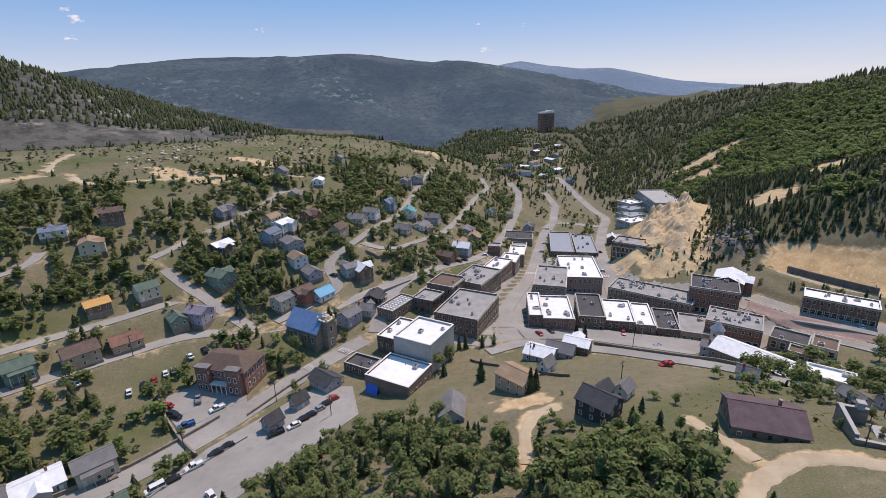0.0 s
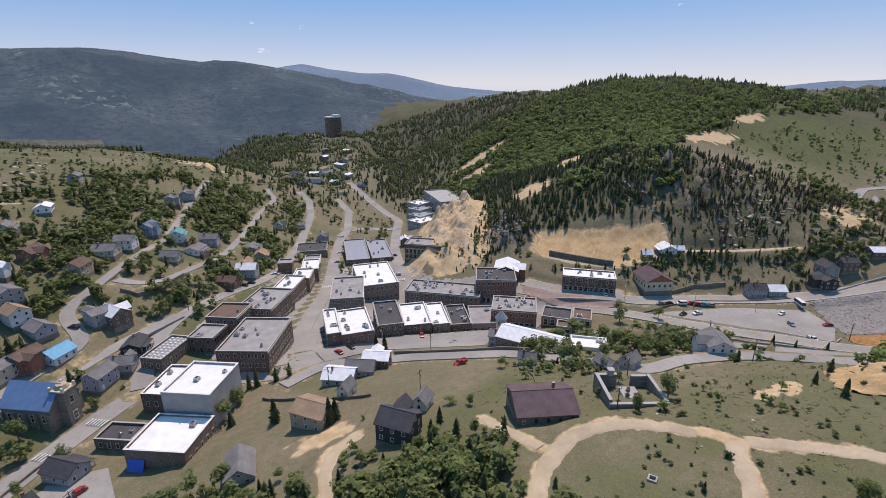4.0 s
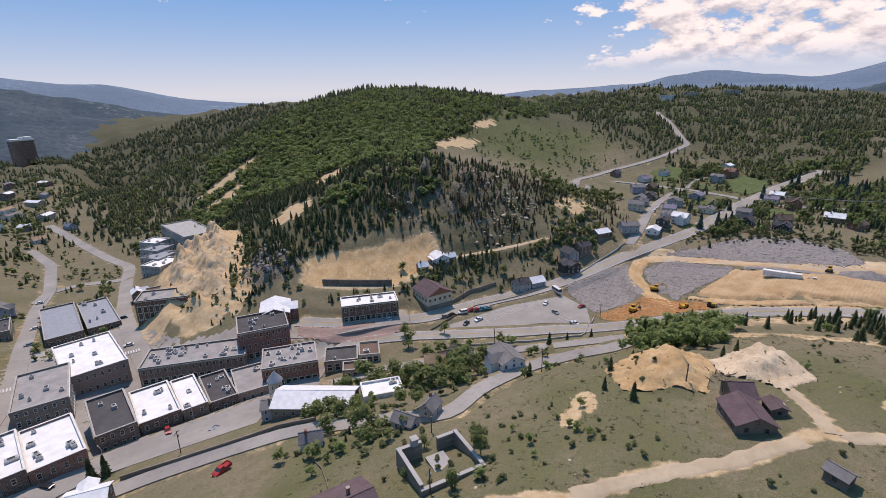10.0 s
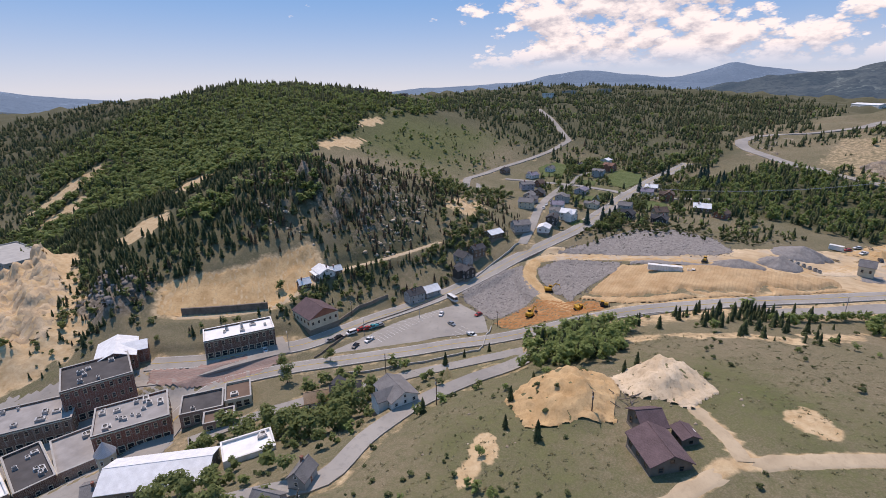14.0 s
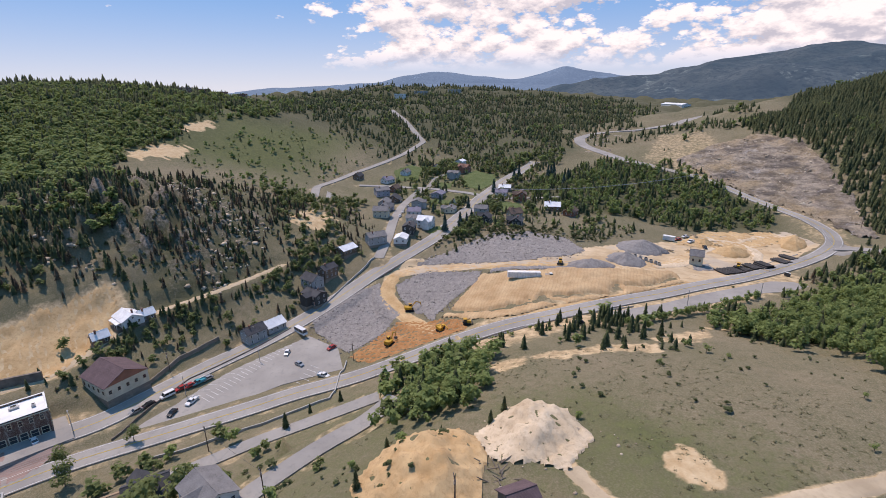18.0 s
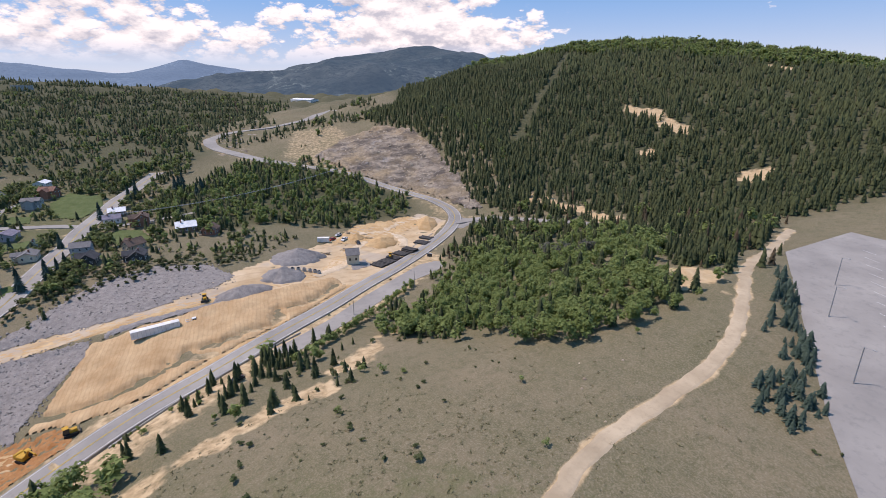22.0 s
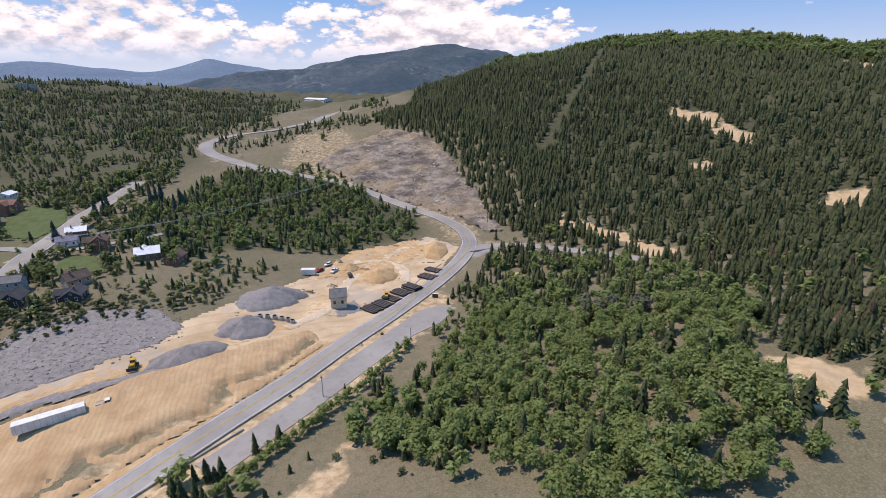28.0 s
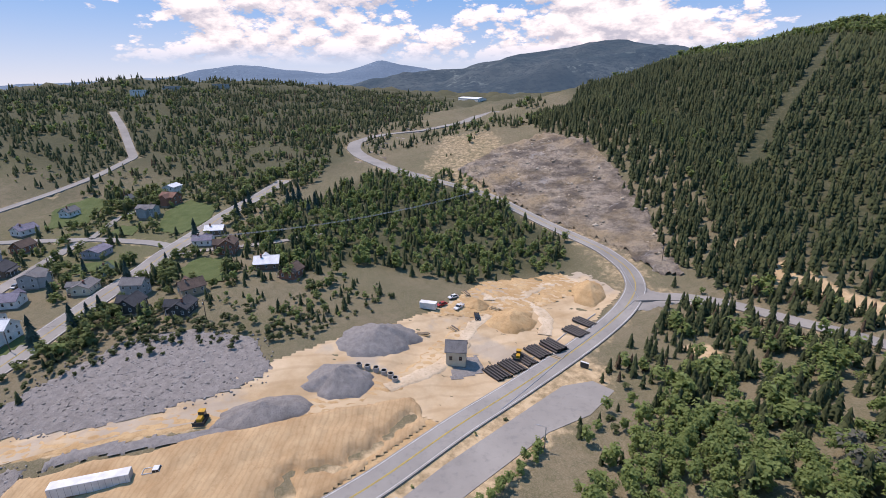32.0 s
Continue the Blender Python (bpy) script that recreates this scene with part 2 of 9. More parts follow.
M["wood_pole"] = painted("pole_timber", (0.13, 0.09, 0.065), 0.9)
M["lumber"] = painted("new_lumber", (0.50, 0.36, 0.19), 0.85)
M["tarp_blue"] = painted("blue_tarpaulin", (0.03, 0.15, 0.55), 0.5, 0.15)

kk = Mat("window_glass", 0.08, 0.0, 0.6)
gz = kk.mix(kk.ramp(kk.random(), 0.0, 1.0), (0.012, 0.014, 0.017), (0.05, 0.055, 0.06))
M["glass"] = kk.color(gz)
M["car_dark"] = painted("car_paint_black", (0.02, 0.022, 0.026), 0.25, 0.1)
M["car_white"] = painted("car_paint_white", (0.70, 0.70, 0.69), 0.3, 0.06)
M["car_silver"] = painted("car_paint_silver", (0.36, 0.37, 0.38), 0.28, 0.06, 1, 0.5)
M["car_red"] = painted("car_paint_red", (0.38, 0.03, 0.025), 0.28, 0.08)
M["car_blue"] = painted("car_paint_blue", (0.03, 0.10, 0.26), 0.28, 0.08)
M["car_teal"] = painted("car_paint_teal", (0.03, 0.26, 0.32), 0.3, 0.08)

# asphalt, lane paint, dirt tracks
kk = Mat("asphalt", 0.92)
c0 = kk.mix(kk.ramp(kk.noise(0.06, 5), 0.3, 0.7), (0.250, 0.232, 0.210), (0.355, 0.330, 0.295))
c0 = kk.mix(kk.math("MULTIPLY", kk.ramp(kk.noise(0.45, 6, 0.7), 0.52, 0.68), 0.4), c0, (0.16, 0.155, 0.15))
c0 = kk.mix(kk.math("MULTIPLY", kk.noise(14, 2), 0.25), c0, (0.12, 0.12, 0.12))
M["asphalt"] = kk.color(c0)
M["lane_white"] = painted("white_lane_paint", (0.62, 0.61, 0.58), 0.8, 0.25, 2)
M["lane_yellow"] = painted("yellow_lane_paint", (0.50, 0.36, 0.08), 0.8, 0.25, 2)
M["pavers"] = bricky("pink_pavers", (0.36, 0.24, 0.20), (0.30, 0.26, 0.23), 0.8)
kk = Mat("dirt_track", 0.97)
c0 = kk.mix(kk.ramp(kk.noise(0.12, 6), 0.3, 0.7), (0.34, 0.265, 0.175), (0.50, 0.40, 0.275))
c0 = kk.mix(kk.math("MULTIPLY", kk.ramp(kk.noise(0.8, 5, 0.7), 0.5, 0.7), 0.35), c0, (0.26, 0.20, 0.13))
kk.bump(kk.noise(1.5, 5), 0.4, 0.15)
M["dirt"] = kk.color(c0)


def soil(name, lo, hi, dark, scale=0.15):
    k = Mat(name, 0.97)
    c = k.mix(k.ramp(k.noise(scale, 7, 0.6), 0.3, 0.7), lo, hi)
    c = k.mix(k.math("MULTIPLY", k.ramp(k.noise(scale * 6, 6, 0.7), 0.5, 0.68), 0.55), c, dark)
    k.bump(k.noise(scale * 8, 6, 0.7), 0.7, 0.4)
    return k.color(c)


M["tan_soil"] = soil("tan_mine_soil", (0.40, 0.25, 0.115), (0.57, 0.40, 0.215), (0.28, 0.17, 0.08))
M["pale_soil"] = soil("pale_mine_tailings", (0.46, 0.35, 0.23), (0.66, 0.54, 0.39), (0.30, 0.22, 0.14))
kk = Mat("graded_bank_soil", 0.97)
c0 = kk.mix(kk.ramp(kk.noise(0.12, 7, 0.6), 0.3, 0.7), (0.37, 0.235, 0.118), (0.54, 0.385, 0.22))
wv = kk.node("ShaderNodeTexWave")
wv.inputs["Scale"].default_value, wv.inputs["Distortion"].default_value, wv.inputs["Detail"].default_value, wv.inputs["Detail Scale"].default_value = 0.21, 5.0, 4.0, 0.6
mpg = kk.node("ShaderNodeMapping")
mpg.inputs["Rotation"].default_value = (0, 0, radians(-76))
kk.link(kk.coords("World"), mpg.inputs[0])
kk.link(mpg.outputs[0], wv.inputs["Vector"])
c0 = kk.mix(kk.math("MULTIPLY", kk.ramp(wv.outputs[0], 0.6, 0.95), 0.20), c0, (0.25, 0.15, 0.07))
c0 = kk.mix(kk.math("MULTIPLY", kk.ramp(kk.noise(0.9, 6, 0.7), 0.52, 0.68), 0.4), c0, (0.28, 0.17, 0.08))
kk.bump(kk.noise(1.1, 6, 0.7), 0.7, 0.35)
M["bank_soil"] = kk.color(c0)
kk = Mat("yard_soil", 0.97)
c0 = kk.mix(kk.ramp(kk.noise(0.07, 7, 0.62), 0.32, 0.68), (0.40, 0.275, 0.15), (0.60, 0.46, 0.30))
wv = kk.node("ShaderNodeTexWave")
wv.inputs["Scale"].default_value, wv.inputs["Distortion"].default_value, wv.inputs["Detail"].default_value, wv.inputs["Detail Scale"].default_value = 0.045, 16.0, 3.0, 0.35
kk.link(kk.coords("World"), wv.inputs["Vector"])
c0 = kk.mix(kk.math("MULTIPLY", kk.ramp(wv.outputs[0], 0.80, 0.98), 0.22), c0, (0.30, 0.20, 0.10))
c0 = kk.mix(kk.math("MULTIPLY", kk.ramp(kk.noise(0.05, 4), 0.54, 0.62), 0.6), c0, (0.36, 0.32, 0.27))
kk.bump(kk.noise(0.8, 6, 0.7), 0.7, 0.4)
M["yard_soil"] = kk.color(c0)
M["red_soil"] = soil("orange_dug_soil", (0.30, 0.13, 0.045), (0.44, 0.235, 0.10), (0.17, 0.075, 0.03), 0.3)
M["gravel"] = soil("grey_gravel", (0.195, 0.182, 0.172), (0.300, 0.280, 0.264), (0.12, 0.114, 0.11), 0.6)
M["riprap"] = soil("grey_riprap", (0.196, 0.178, 0.164), (0.305, 0.280, 0.258), (0.088, 0.080, 0.074), 0.5)
M["cliff"] = soil("tan_cliff_rock", (0.36, 0.265, 0.165), (0.55, 0.43, 0.29), (0.20, 0.14, 0.085), 0.12)

# blasted rock face: bedded layers of grey, tan and pale stone
kk = Mat("cut_rock", 0.95)
lay = kk.noise(0.10, 8, 0.68, stretch=(0.7, 0.7, 2.2))
c0 = kk.mix(kk.ramp(lay, 0.42, 0.58), (0.120, 0.100, 0.082), (0.340, 0.285, 0.222))
c0 = kk.mix(kk.math("MULTIPLY", kk.ramp(kk.noise(0.028, 5, 0.6), 0.46, 0.62), 0.7), c0, (0.350, 0.262, 0.150))
c0 = kk.mix(kk.math("MULTIPLY", kk.ramp(kk.noise(0.45, 8, 0.75), 0.48, 0.64), 0.55), c0, (0.110, 0.092, 0.078))
c0 = kk.mix(kk.math("MULTIPLY", kk.ramp(kk.noise(0.06, 7, 0.72, stretch=(1.6, 0.5, 0.8)), 0.60, 0.68), 0.55), c0, (0.46, 0.44, 0.42))
kk.bump(kk.noise(0.3, 8, 0.75, stretch=(0.8, 0.8, 1.8)), 1.0, 1.6)
M["cut_rock"] = kk.color(c0)

# open land: cover paint gives bare soil (r), lush grass (g), stone (b) and forest floor (a)
kk = Mat("open_land", 0.97, 0, 0.2)
at = kk.node("ShaderNodeAttribute")
at.attribute_name = "cover"
sp = kk.node("ShaderNodeSeparateColor")
kk.link(at.outputs["Color"], sp.inputs[0])
n1, n2, n3 = kk.noise(0.03, 6, 0.6), kk.noise(0.35, 6, 0.65), kk.noise(2.6, 4, 0.6)
c0 = kk.mix(kk.ramp(n1, 0.35, 0.66), (0.190, 0.155, 0.098), (0.128, 0.117, 0.064))
c0 = kk.mix(kk.math("MULTIPLY", kk.ramp(n2, 0.46, 0.62), 0.6), c0, (0.112, 0.105, 0.058))
c0 = kk.mix(kk.math("MULTIPLY", kk.ramp(n3, 0.45, 0.70), 0.6), c0, (0.29, 0.245, 0.172))
c0 = kk.mix(kk.math("MULTIPLY", kk.ramp(kk.noise(1.1, 5, 0.7), 0.53, 0.66), 0.45), c0, (0.085, 0.088, 0.042))


def blotch(weight, soft=0.30):
    return kk.ramp(kk.math("ADD", weight, kk.math("MULTIPLY", kk.math("SUBTRACT", n2, 0.5), 0.9)), 0.5 - soft, 0.5 + soft)


green = kk.mix(kk.ramp(n2, 0.35, 0.65), (0.060, 0.076, 0.026), (0.125, 0.132, 0.054))
c0 = kk.mix(blotch(sp.outputs[1], 0.4), c0, green)
floor_c = kk.mix(kk.ramp(n2, 0.35, 0.65), (0.040, 0.050, 0.024), (0.105, 0.098, 0.055))
c0 = kk.mix(blotch(at.outputs["Alpha"], 0.4), c0, floor_c)
stone_c = kk.mix(kk.ramp(kk.noise(0.7, 7, 0.7), 0.4, 0.62), (0.095, 0.080, 0.064), (0.27, 0.225, 0.175))
c0 = kk.mix(blotch(sp.outputs[2], 0.25), c0, stone_c)
soil_c = kk.mix(kk.ramp(n2, 0.3, 0.7), (0.40, 0.27, 0.14), (0.56, 0.43, 0.27))
c0 = kk.mix(blotch(sp.outputs[0], 0.16), c0, soil_c)
kk.bump(kk.math("ADD", kk.noise(0.5, 6, 0.7), kk.math("MULTIPLY", n3, 0.4)), 0.6, 0.6)
M["land"] = kk.color(c0)


def foliage(name, lo, hi, tip, thin=0.35):
    """Leaves or needles: each clump its own shade, with light shining through."""
    k = Mat(name, 0.75, 0, 0.2)
    c = k.mix(k.island(), lo, hi)
    c = k.mix(k.math("MULTIPLY", k.ramp(k.noise(0.02, 3), 0.4, 0.65), 0.5), c, tip)
    m = k.color(c)
    tr, mx = k.node("ShaderNodeBsdfTranslucent"), k.node("ShaderNodeMixShader")
    k.link(c, tr.inputs[0])
    mx.inputs[0].default_value = thin
    k.link(k.b.outputs[0], mx.inputs[1])
    k.link(tr.outputs[0], mx.inputs[2])
    k.link(mx.outputs[0], k.t.nodes["Material Output"].inputs[0])
    return m


M["pine"] = foliage("pine_needles", (0.030, 0.044, 0.020), (0.088, 0.106, 0.044), (0.080, 0.090, 0.036), 0.2)
M["spruce"] = foliage("blue_spruce_needles", (0.030, 0.055, 0.040), (0.075, 0.11, 0.085), (0.05, 0.08, 0.06), 0.15)
M["aspen"] = foliage("aspen_leaves", (0.125, 0.172, 0.052), (0.305, 0.365, 0.135), (0.20, 0.26, 0.08), 0.5)
M["broadleaf"] = foliage("town_tree_leaves", (0.100, 0.130, 0.042), (0.245, 0.280, 0.110), (0.165, 0.200, 0.072), 0.5)
M["greyleaf"] = foliage("half_bare_twigs", (0.11, 0.11, 0.085), (0.17, 0.165, 0.13), (0.14, 0.14, 0.10))
M["dry_pine"] = foliage("beetle_killed_needles", (0.060, 0.045, 0.028), (0.120, 0.082, 0.050), (0.06, 0.055, 0.03), 0.15)
M["shrub"] = foliage("scrub_leaves", (0.050, 0.070, 0.025), (0.120, 0.135, 0.055), (0.095, 0.105, 0.045))
M["tuft"] = foliage("dry_grass_tufts", (0.110, 0.105, 0.050), (0.300, 0.265, 0.160), (0.16, 0.16, 0.08), 0.3)
M["bark"] = painted("bark", (0.15, 0.12, 0.095), 0.95)

# gentle swells of the land: x, y, radius, height
SWELLS_RING_A = [
    (167, 96, 106, -6.8), (155, 30, 87, 1.6), (76, 86, 108, 2.7), (220, 55, 84, 4.9),
    (85, 145, 75, 11.4), (131, 173, 99, -33.1), (85, 10, 93, -0.4), (210, -4, 79, -0.2),
    (234, 174, 97, -11.1), (266, 132, 91, -27.8), (271, 57, 87, -18.4), (130, -35, 80, -1.0),
    (53, 186, 74, -6.7), (179, -46, 67, 4.1), (92, 231, 87, -7.4), (223, 226, 118, -0.1),
    (-5, 55, 108, -2.1), (-1, 161, 106, -15.3), (265, -35, 85, -14.0), (305, 20, 100, 18.1),
    (60, -60, 106, -7.5), (0, 0, 106, 3.7)]
SWELLS_RING_B = [
    (329, 96, 91, -14.4), (40, 235, 106, 8.5), (150, -93, 77, -6.4), (220, -80, 80, -5.7),
    (310, 190, 97, 0.3), (-58, 40, 88, 3.2), (163, 308, 131, -14.5), (196, -126, 86, 17.3),
    (265, 280, 126, 12.5), (364, 154, 85, 9.9), (-66, 163, 87, -8.3), (100, -140, 117, 2.6),
    (265, -125, 112, -0.9), (-95, 100, 123, -14.5), (338, -70, 120, -15.2), (-58, 231, 123, -14.1),
    (410, 79, 110, -3.2), (-5, -125, 126, -8.0), (44, 334, 124, -16.5), (118, 365, 152, -23.9),
    (413, -7, 133, -0.8), (306, 325, 161, 16.9)]
SWELLS_RING_C = [
    (427, 166, 138, -21.6), (-95, -80, 126, -1.0), (220, -215, 115, -5.4), (129, -229, 151, -1.5),
    (0, -199, 145, -5.5), (-185, 61, 171, -28.3), (373, -164, 144, -13.7), (246, 428, 174, -29.2),
    (441, 289, 175, 3.6), (-95, -170, 126, -3.1), (12, 425, 157, 7.6), (-98, 365, 175, 6.6),
    (-174, 281, 158, 1.4), (525, 61, 162, 5.7), (490, -80, 171, -7.3), (-195, -93, 158, -15.4),
    (-230, 190, 171, 4.9), (535, 190, 162, -16.8), (259, -296, 175, -11.0), (130, 505, 176, -22.5),
    (466, -181, 212, -10.4), (130, -350, 169, -1.1)]
SWELLS_RING_D = [
    (-185, -215, 169, 3.0), (612, 113, 221, -13.5), (-5, -350, 169, 6.7), (-320, 100, 176, -8.1),
    (-320, -35, 178, -10.1), (310, 550, 232, -64.1), (37, 569, 196, 12.3), (374, -350, 233, -4.5),
    (626, -65, 223, -4.1), (463, 481, 256, 30.7), (-140, -350, 232, 7.0), (-118, 547, 229, 19.7),
    (220, -440, 203, -1.6), (670, 280, 203, 13.5), (-320, -215, 225, 4.9), (-410, 235, 232, 37.4),
    (-5, -485, 232, 13.1), (200, 700, 261, -5.6), (-455, -80, 232, 12.7), (-500, 100, 232, 11.5),
    (805, 10, 273, 4.0), (805, 190, 260, -3.6)]
SWELLS_RING_E = [
    (445, 685, 298, 67.5), (130, -575, 232, 17.0), (734, 426, 314, -9.0), (-320, -395, 239, 6.7),
    (-185, -530, 239, -5.8), (670, -395, 307, 30.3), (524, -533, 289, 49.0), (310, -620, 252, 15.7),
    (-500, -260, 281, 18.6), (-67, 799, 321, 40.8), (831, -210, 307, -9.7), (-318, 691, 342, -22.3),
    (-506, 511, 420, 1.3), (-50, -665, 252, 13.8), (682, 713, 365, 75.2), (330, 900, 305, -28.4),
    (-410, -575, 303, 12.4), (201, -786, 348, -13.5), (727, -595, 366, 7.9), (1044, 145, 345, 18.4),
    (985, 415, 345, -5.3), (85, 1000, 402, -77.8)]
SWELLS_RING_F = [
    (486, -761, 358, 26.7), (567, 959, 375, -127.8), (1005, -358, 420, -23.4), (-230, -800, 342, 16.6),
    (-462, 999, 420, -47.7), (-500, -800, 420, 19.5), (1255, -170, 420, 33.8), (940, 910, 420, -10.7),
    (1255, 370, 410, 36.9), (-205, 1184, 420, -15.8), (1165, 685, 410, -2.0), (985, -800, 420, 39.8),
    (855, 1237, 420, 72.2), (436, 1476, 420, -125.6)]
SWELLS = SWELLS_RING_A + SWELLS_RING_B + SWELLS_RING_C + SWELLS_RING_D + SWELLS_RING_E + SWELLS_RING_F

# ---- the land ----
def smooth(a, b, x):
    t = np.clip((x - a) / (b - a), 0, 1)
    return t * t * (3 - 2 * t)


class Waves:
    """Cheap smooth noise on arrays: a sum of rotated sine waves."""

    def __init__(self, seed, size, octaves=4):
        rng = np.random.default_rng(seed)
        self.w = []
        for o in range(octaves):
            for _ in range(5):
                a, k = rng.uniform(0, math.tau), 2 ** o * math.tau / size * rng.uniform(0.7, 1.3)
                self.w.append((k * math.cos(a), k * math.sin(a), rng.uniform(0, math.tau), 0.55 ** o))

    def __call__(self, x, y):
        s = 0
        for kx, ky, p, a in self.w:
            s = s + a * np.sin(kx * x + ky * y + p)
        return s / 3.2


ROUGH, FINE, BLOT = Waves(3, 90), Waves(5, 17), Waves(9, 60)


def path_distance(x, y, pts):
    """Distance from points to a polyline, and how far along it the nearest place lies (0 to 1)."""
    best, along = np.full(np.shape(x), 1e9), np.zeros(np.shape(x))
    n = len(pts) - 1
    for i in range(n):
        (ax, ay), (bx, by) = pts[i][:2], pts[i + 1][:2]
        dx, dy = bx - ax, by - ay
        t = np.clip(((x - ax) * dx + (y - ay) * dy) / (dx * dx + dy * dy + 1e-9), 0, 1)
        d = np.hypot(x - ax - t * dx, y - ay - t * dy)
        m = d < best
        best, along = np.where(m, d, best), np.where(m, (i + t) / n, along)
    return best, along


def inside(x, y, poly, soft=4.0):
    """1 inside a polygon, 0 outside, with a soft rim."""
    x, y = np.asarray(x, float), np.asarray(y, float)
    hit = np.zeros(x.shape, bool)
    n = len(poly)
    for i in range(n):
        (ax, ay), (bx, by) = poly[i], poly[(i + 1) % n]
        cross = ((ay > y) != (by > y)) & (x < (bx - ax) * (y - ay) / ((by - ay) or 1e-9) + ax)
        hit ^= cross
    d, _ = path_distance(x, y, list(poly) + [poly[0]])
    return np.clip(0.5 + np.where(hit, d, -d) / soft, 0, 1)


def swells(x, y):
    z = 20.0 + 0 * x
    for cx, cy, r, h in SWELLS:
        z = z + h * np.exp(-((x - cx) ** 2 + (y - cy) ** 2) / r ** 2)
    # the open country round about falls away
    far = np.hypot(x - 150, y - 100)
    z = z - 60 * smooth(1500, 3200, far)
    bearing = np.degrees(np.arctan2(x - 20, y - 20))
    z = z - 110 * smooth(900, 1300, far) * smooth(-75, -55, bearing) * smooth(12, 3, bearing)
    # the long valley floor runs on, falling gently, past the far hotel
    floor = -23 - 0.058 * (far - 560)
    m = smooth(540, 800, far) * smooth(1950, 1600, far) * smooth(-4, 10, bearing) * smooth(24, 17.5, bearing)
    return z + (floor - z) * m


# roads: centre lines, half widths
ASPHALT = {
    "lower_street": (4.2, [(-138, 67), (-118, 85), (-81, 115), (-61, 138), (-40, 165), (-24, 182), (-13, 193), (-3, 196), (11, 191), (25, 182), (42, 181), (55, 188)]),
    "school_street": (3.2, [(-149, 129), (-133, 147), (-113, 168), (-92, 186), (-70, 192), (-53, 194), (-36, 207), (-23, 220), (1, 239)]),
    "upper_street": (3.0, [(-159, 146), (-140, 167), (-113, 193), (-92, 213), (-80, 203), (-65, 193)]),
    "bank_lane": (2.8, [(-118, 228), (-100, 215), (-85, 207), (-80, 203)]),
    "hill_lane": (2.6, [(-180, 182), (-166, 194), (-156, 209), (-159, 218)]),
    "hill_street": (3.0, [(-118, 228), (-100, 259), (-81, 296), (-78, 321), (-69, 323)]),
    "lawrence_row": (3.6, [(-13, 193), (-12, 211), (-6, 227), (1, 239), (21, 258), (43, 280), (59, 308), (86, 384), (116, 472), (127, 522), (124, 552)]),
    "main_row": (3.8, [(45, 195), (48, 214), (57, 233), (73, 264), (81, 282), (95, 324), (122, 400), (141, 437), (163, 500), (165, 550)]),
    "spring_row": (4.0, [(116, 240), (128, 284), (147, 339), (175, 402), (199, 450), (201, 536), (202, 620)]),
    "link_row": (3.4, [(127, 415), (140, 436), (162, 439), (183, 417)]),
    "wind_one": (2.6, [(-31, 263), (-22, 283), (-2, 328), (17, 431), (33, 496)]),
    "wind_two": (2.6, [(-23, 270), (-14, 263), (-4, 268), (9, 288), (24, 311), (42, 366), (69, 450), (89, 499), (87, 534)]),
    "church_bend": (2.8, [(-57, 199), (-46, 210), (-31, 224), (-41, 246), (-31, 263)]),
    "front_street": (4.6, [(50, 187), (63, 189), (87, 190), (106, 185), (124, 179), (135, 171), (157, 182)]),
    "front_lane": (2.6, [(32, 169), (49, 177), (80, 162), (98, 150), (111, 139), (131, 96), (148, 97), (169, 91), (190, 77), (196, 70), (210, 64)]),
    "verge_lane": (2.4, [(150, 166), (170, 150), (185, 131), (202, 104), (209, 84), (214, 70)]),
    "square": (8.0, [(171, 215), (178, 202), (195, 188), (211, 175)]),
    "valley_road": (5.2, [(177, 217), (188, 195), (214, 167), (255, 150), (284, 131), (307, 117), (333, 100), (354, 83), (372, 70), (405, 60), (436, 51), (460, 47), (511, 28), (545, 10), (575, -4)]),
    "village_street": (3.0, [(347, 101), (370, 100), (408, 103), (443, 104), (478, 100), (496, 94)]),
    "village_drive": (1.8, [(496, 92), (529, 89), (540, 79)]),
    "village_cross": (3.2, [(494, 151), (499, 124), (495, 90), (480, 56), (470, 46)]),
    "village_lane": (2.2, [(458, 45), (459, 9), (460, -10), (468, -29)]),
    "side_road": (3.6, [(364, -150), (358, -163), (346, -175), (326, -182), (309, -189), (288, -192)]),
    "low_road": (4.2, [(157, 182), (178, 184), (200, 160), (220, 131), (235, 107), (241, 88), (248, 65), (261, 34), (268, 10), (281, -14), (295, -40), (311, -63), (329, -93), (343, -118), (356, -140), (369, -155), (384, -161), (407, -161), (435, -152), (465, -142), (489, -133), (520, -118), (545, -100)]),
    "far_loop": (6.0, [(545, -100), (575, -82), (612, -67), (656, -59), (686, -63), (702, -82), (706, -105), (697, -130), (702, -172), (736, -222)]),
    "terrace_road": (3.4, [(430, 168), (470, 180), (531, 165), (601, 132), (654, 117), (745, 152), (848, 195)]),
}
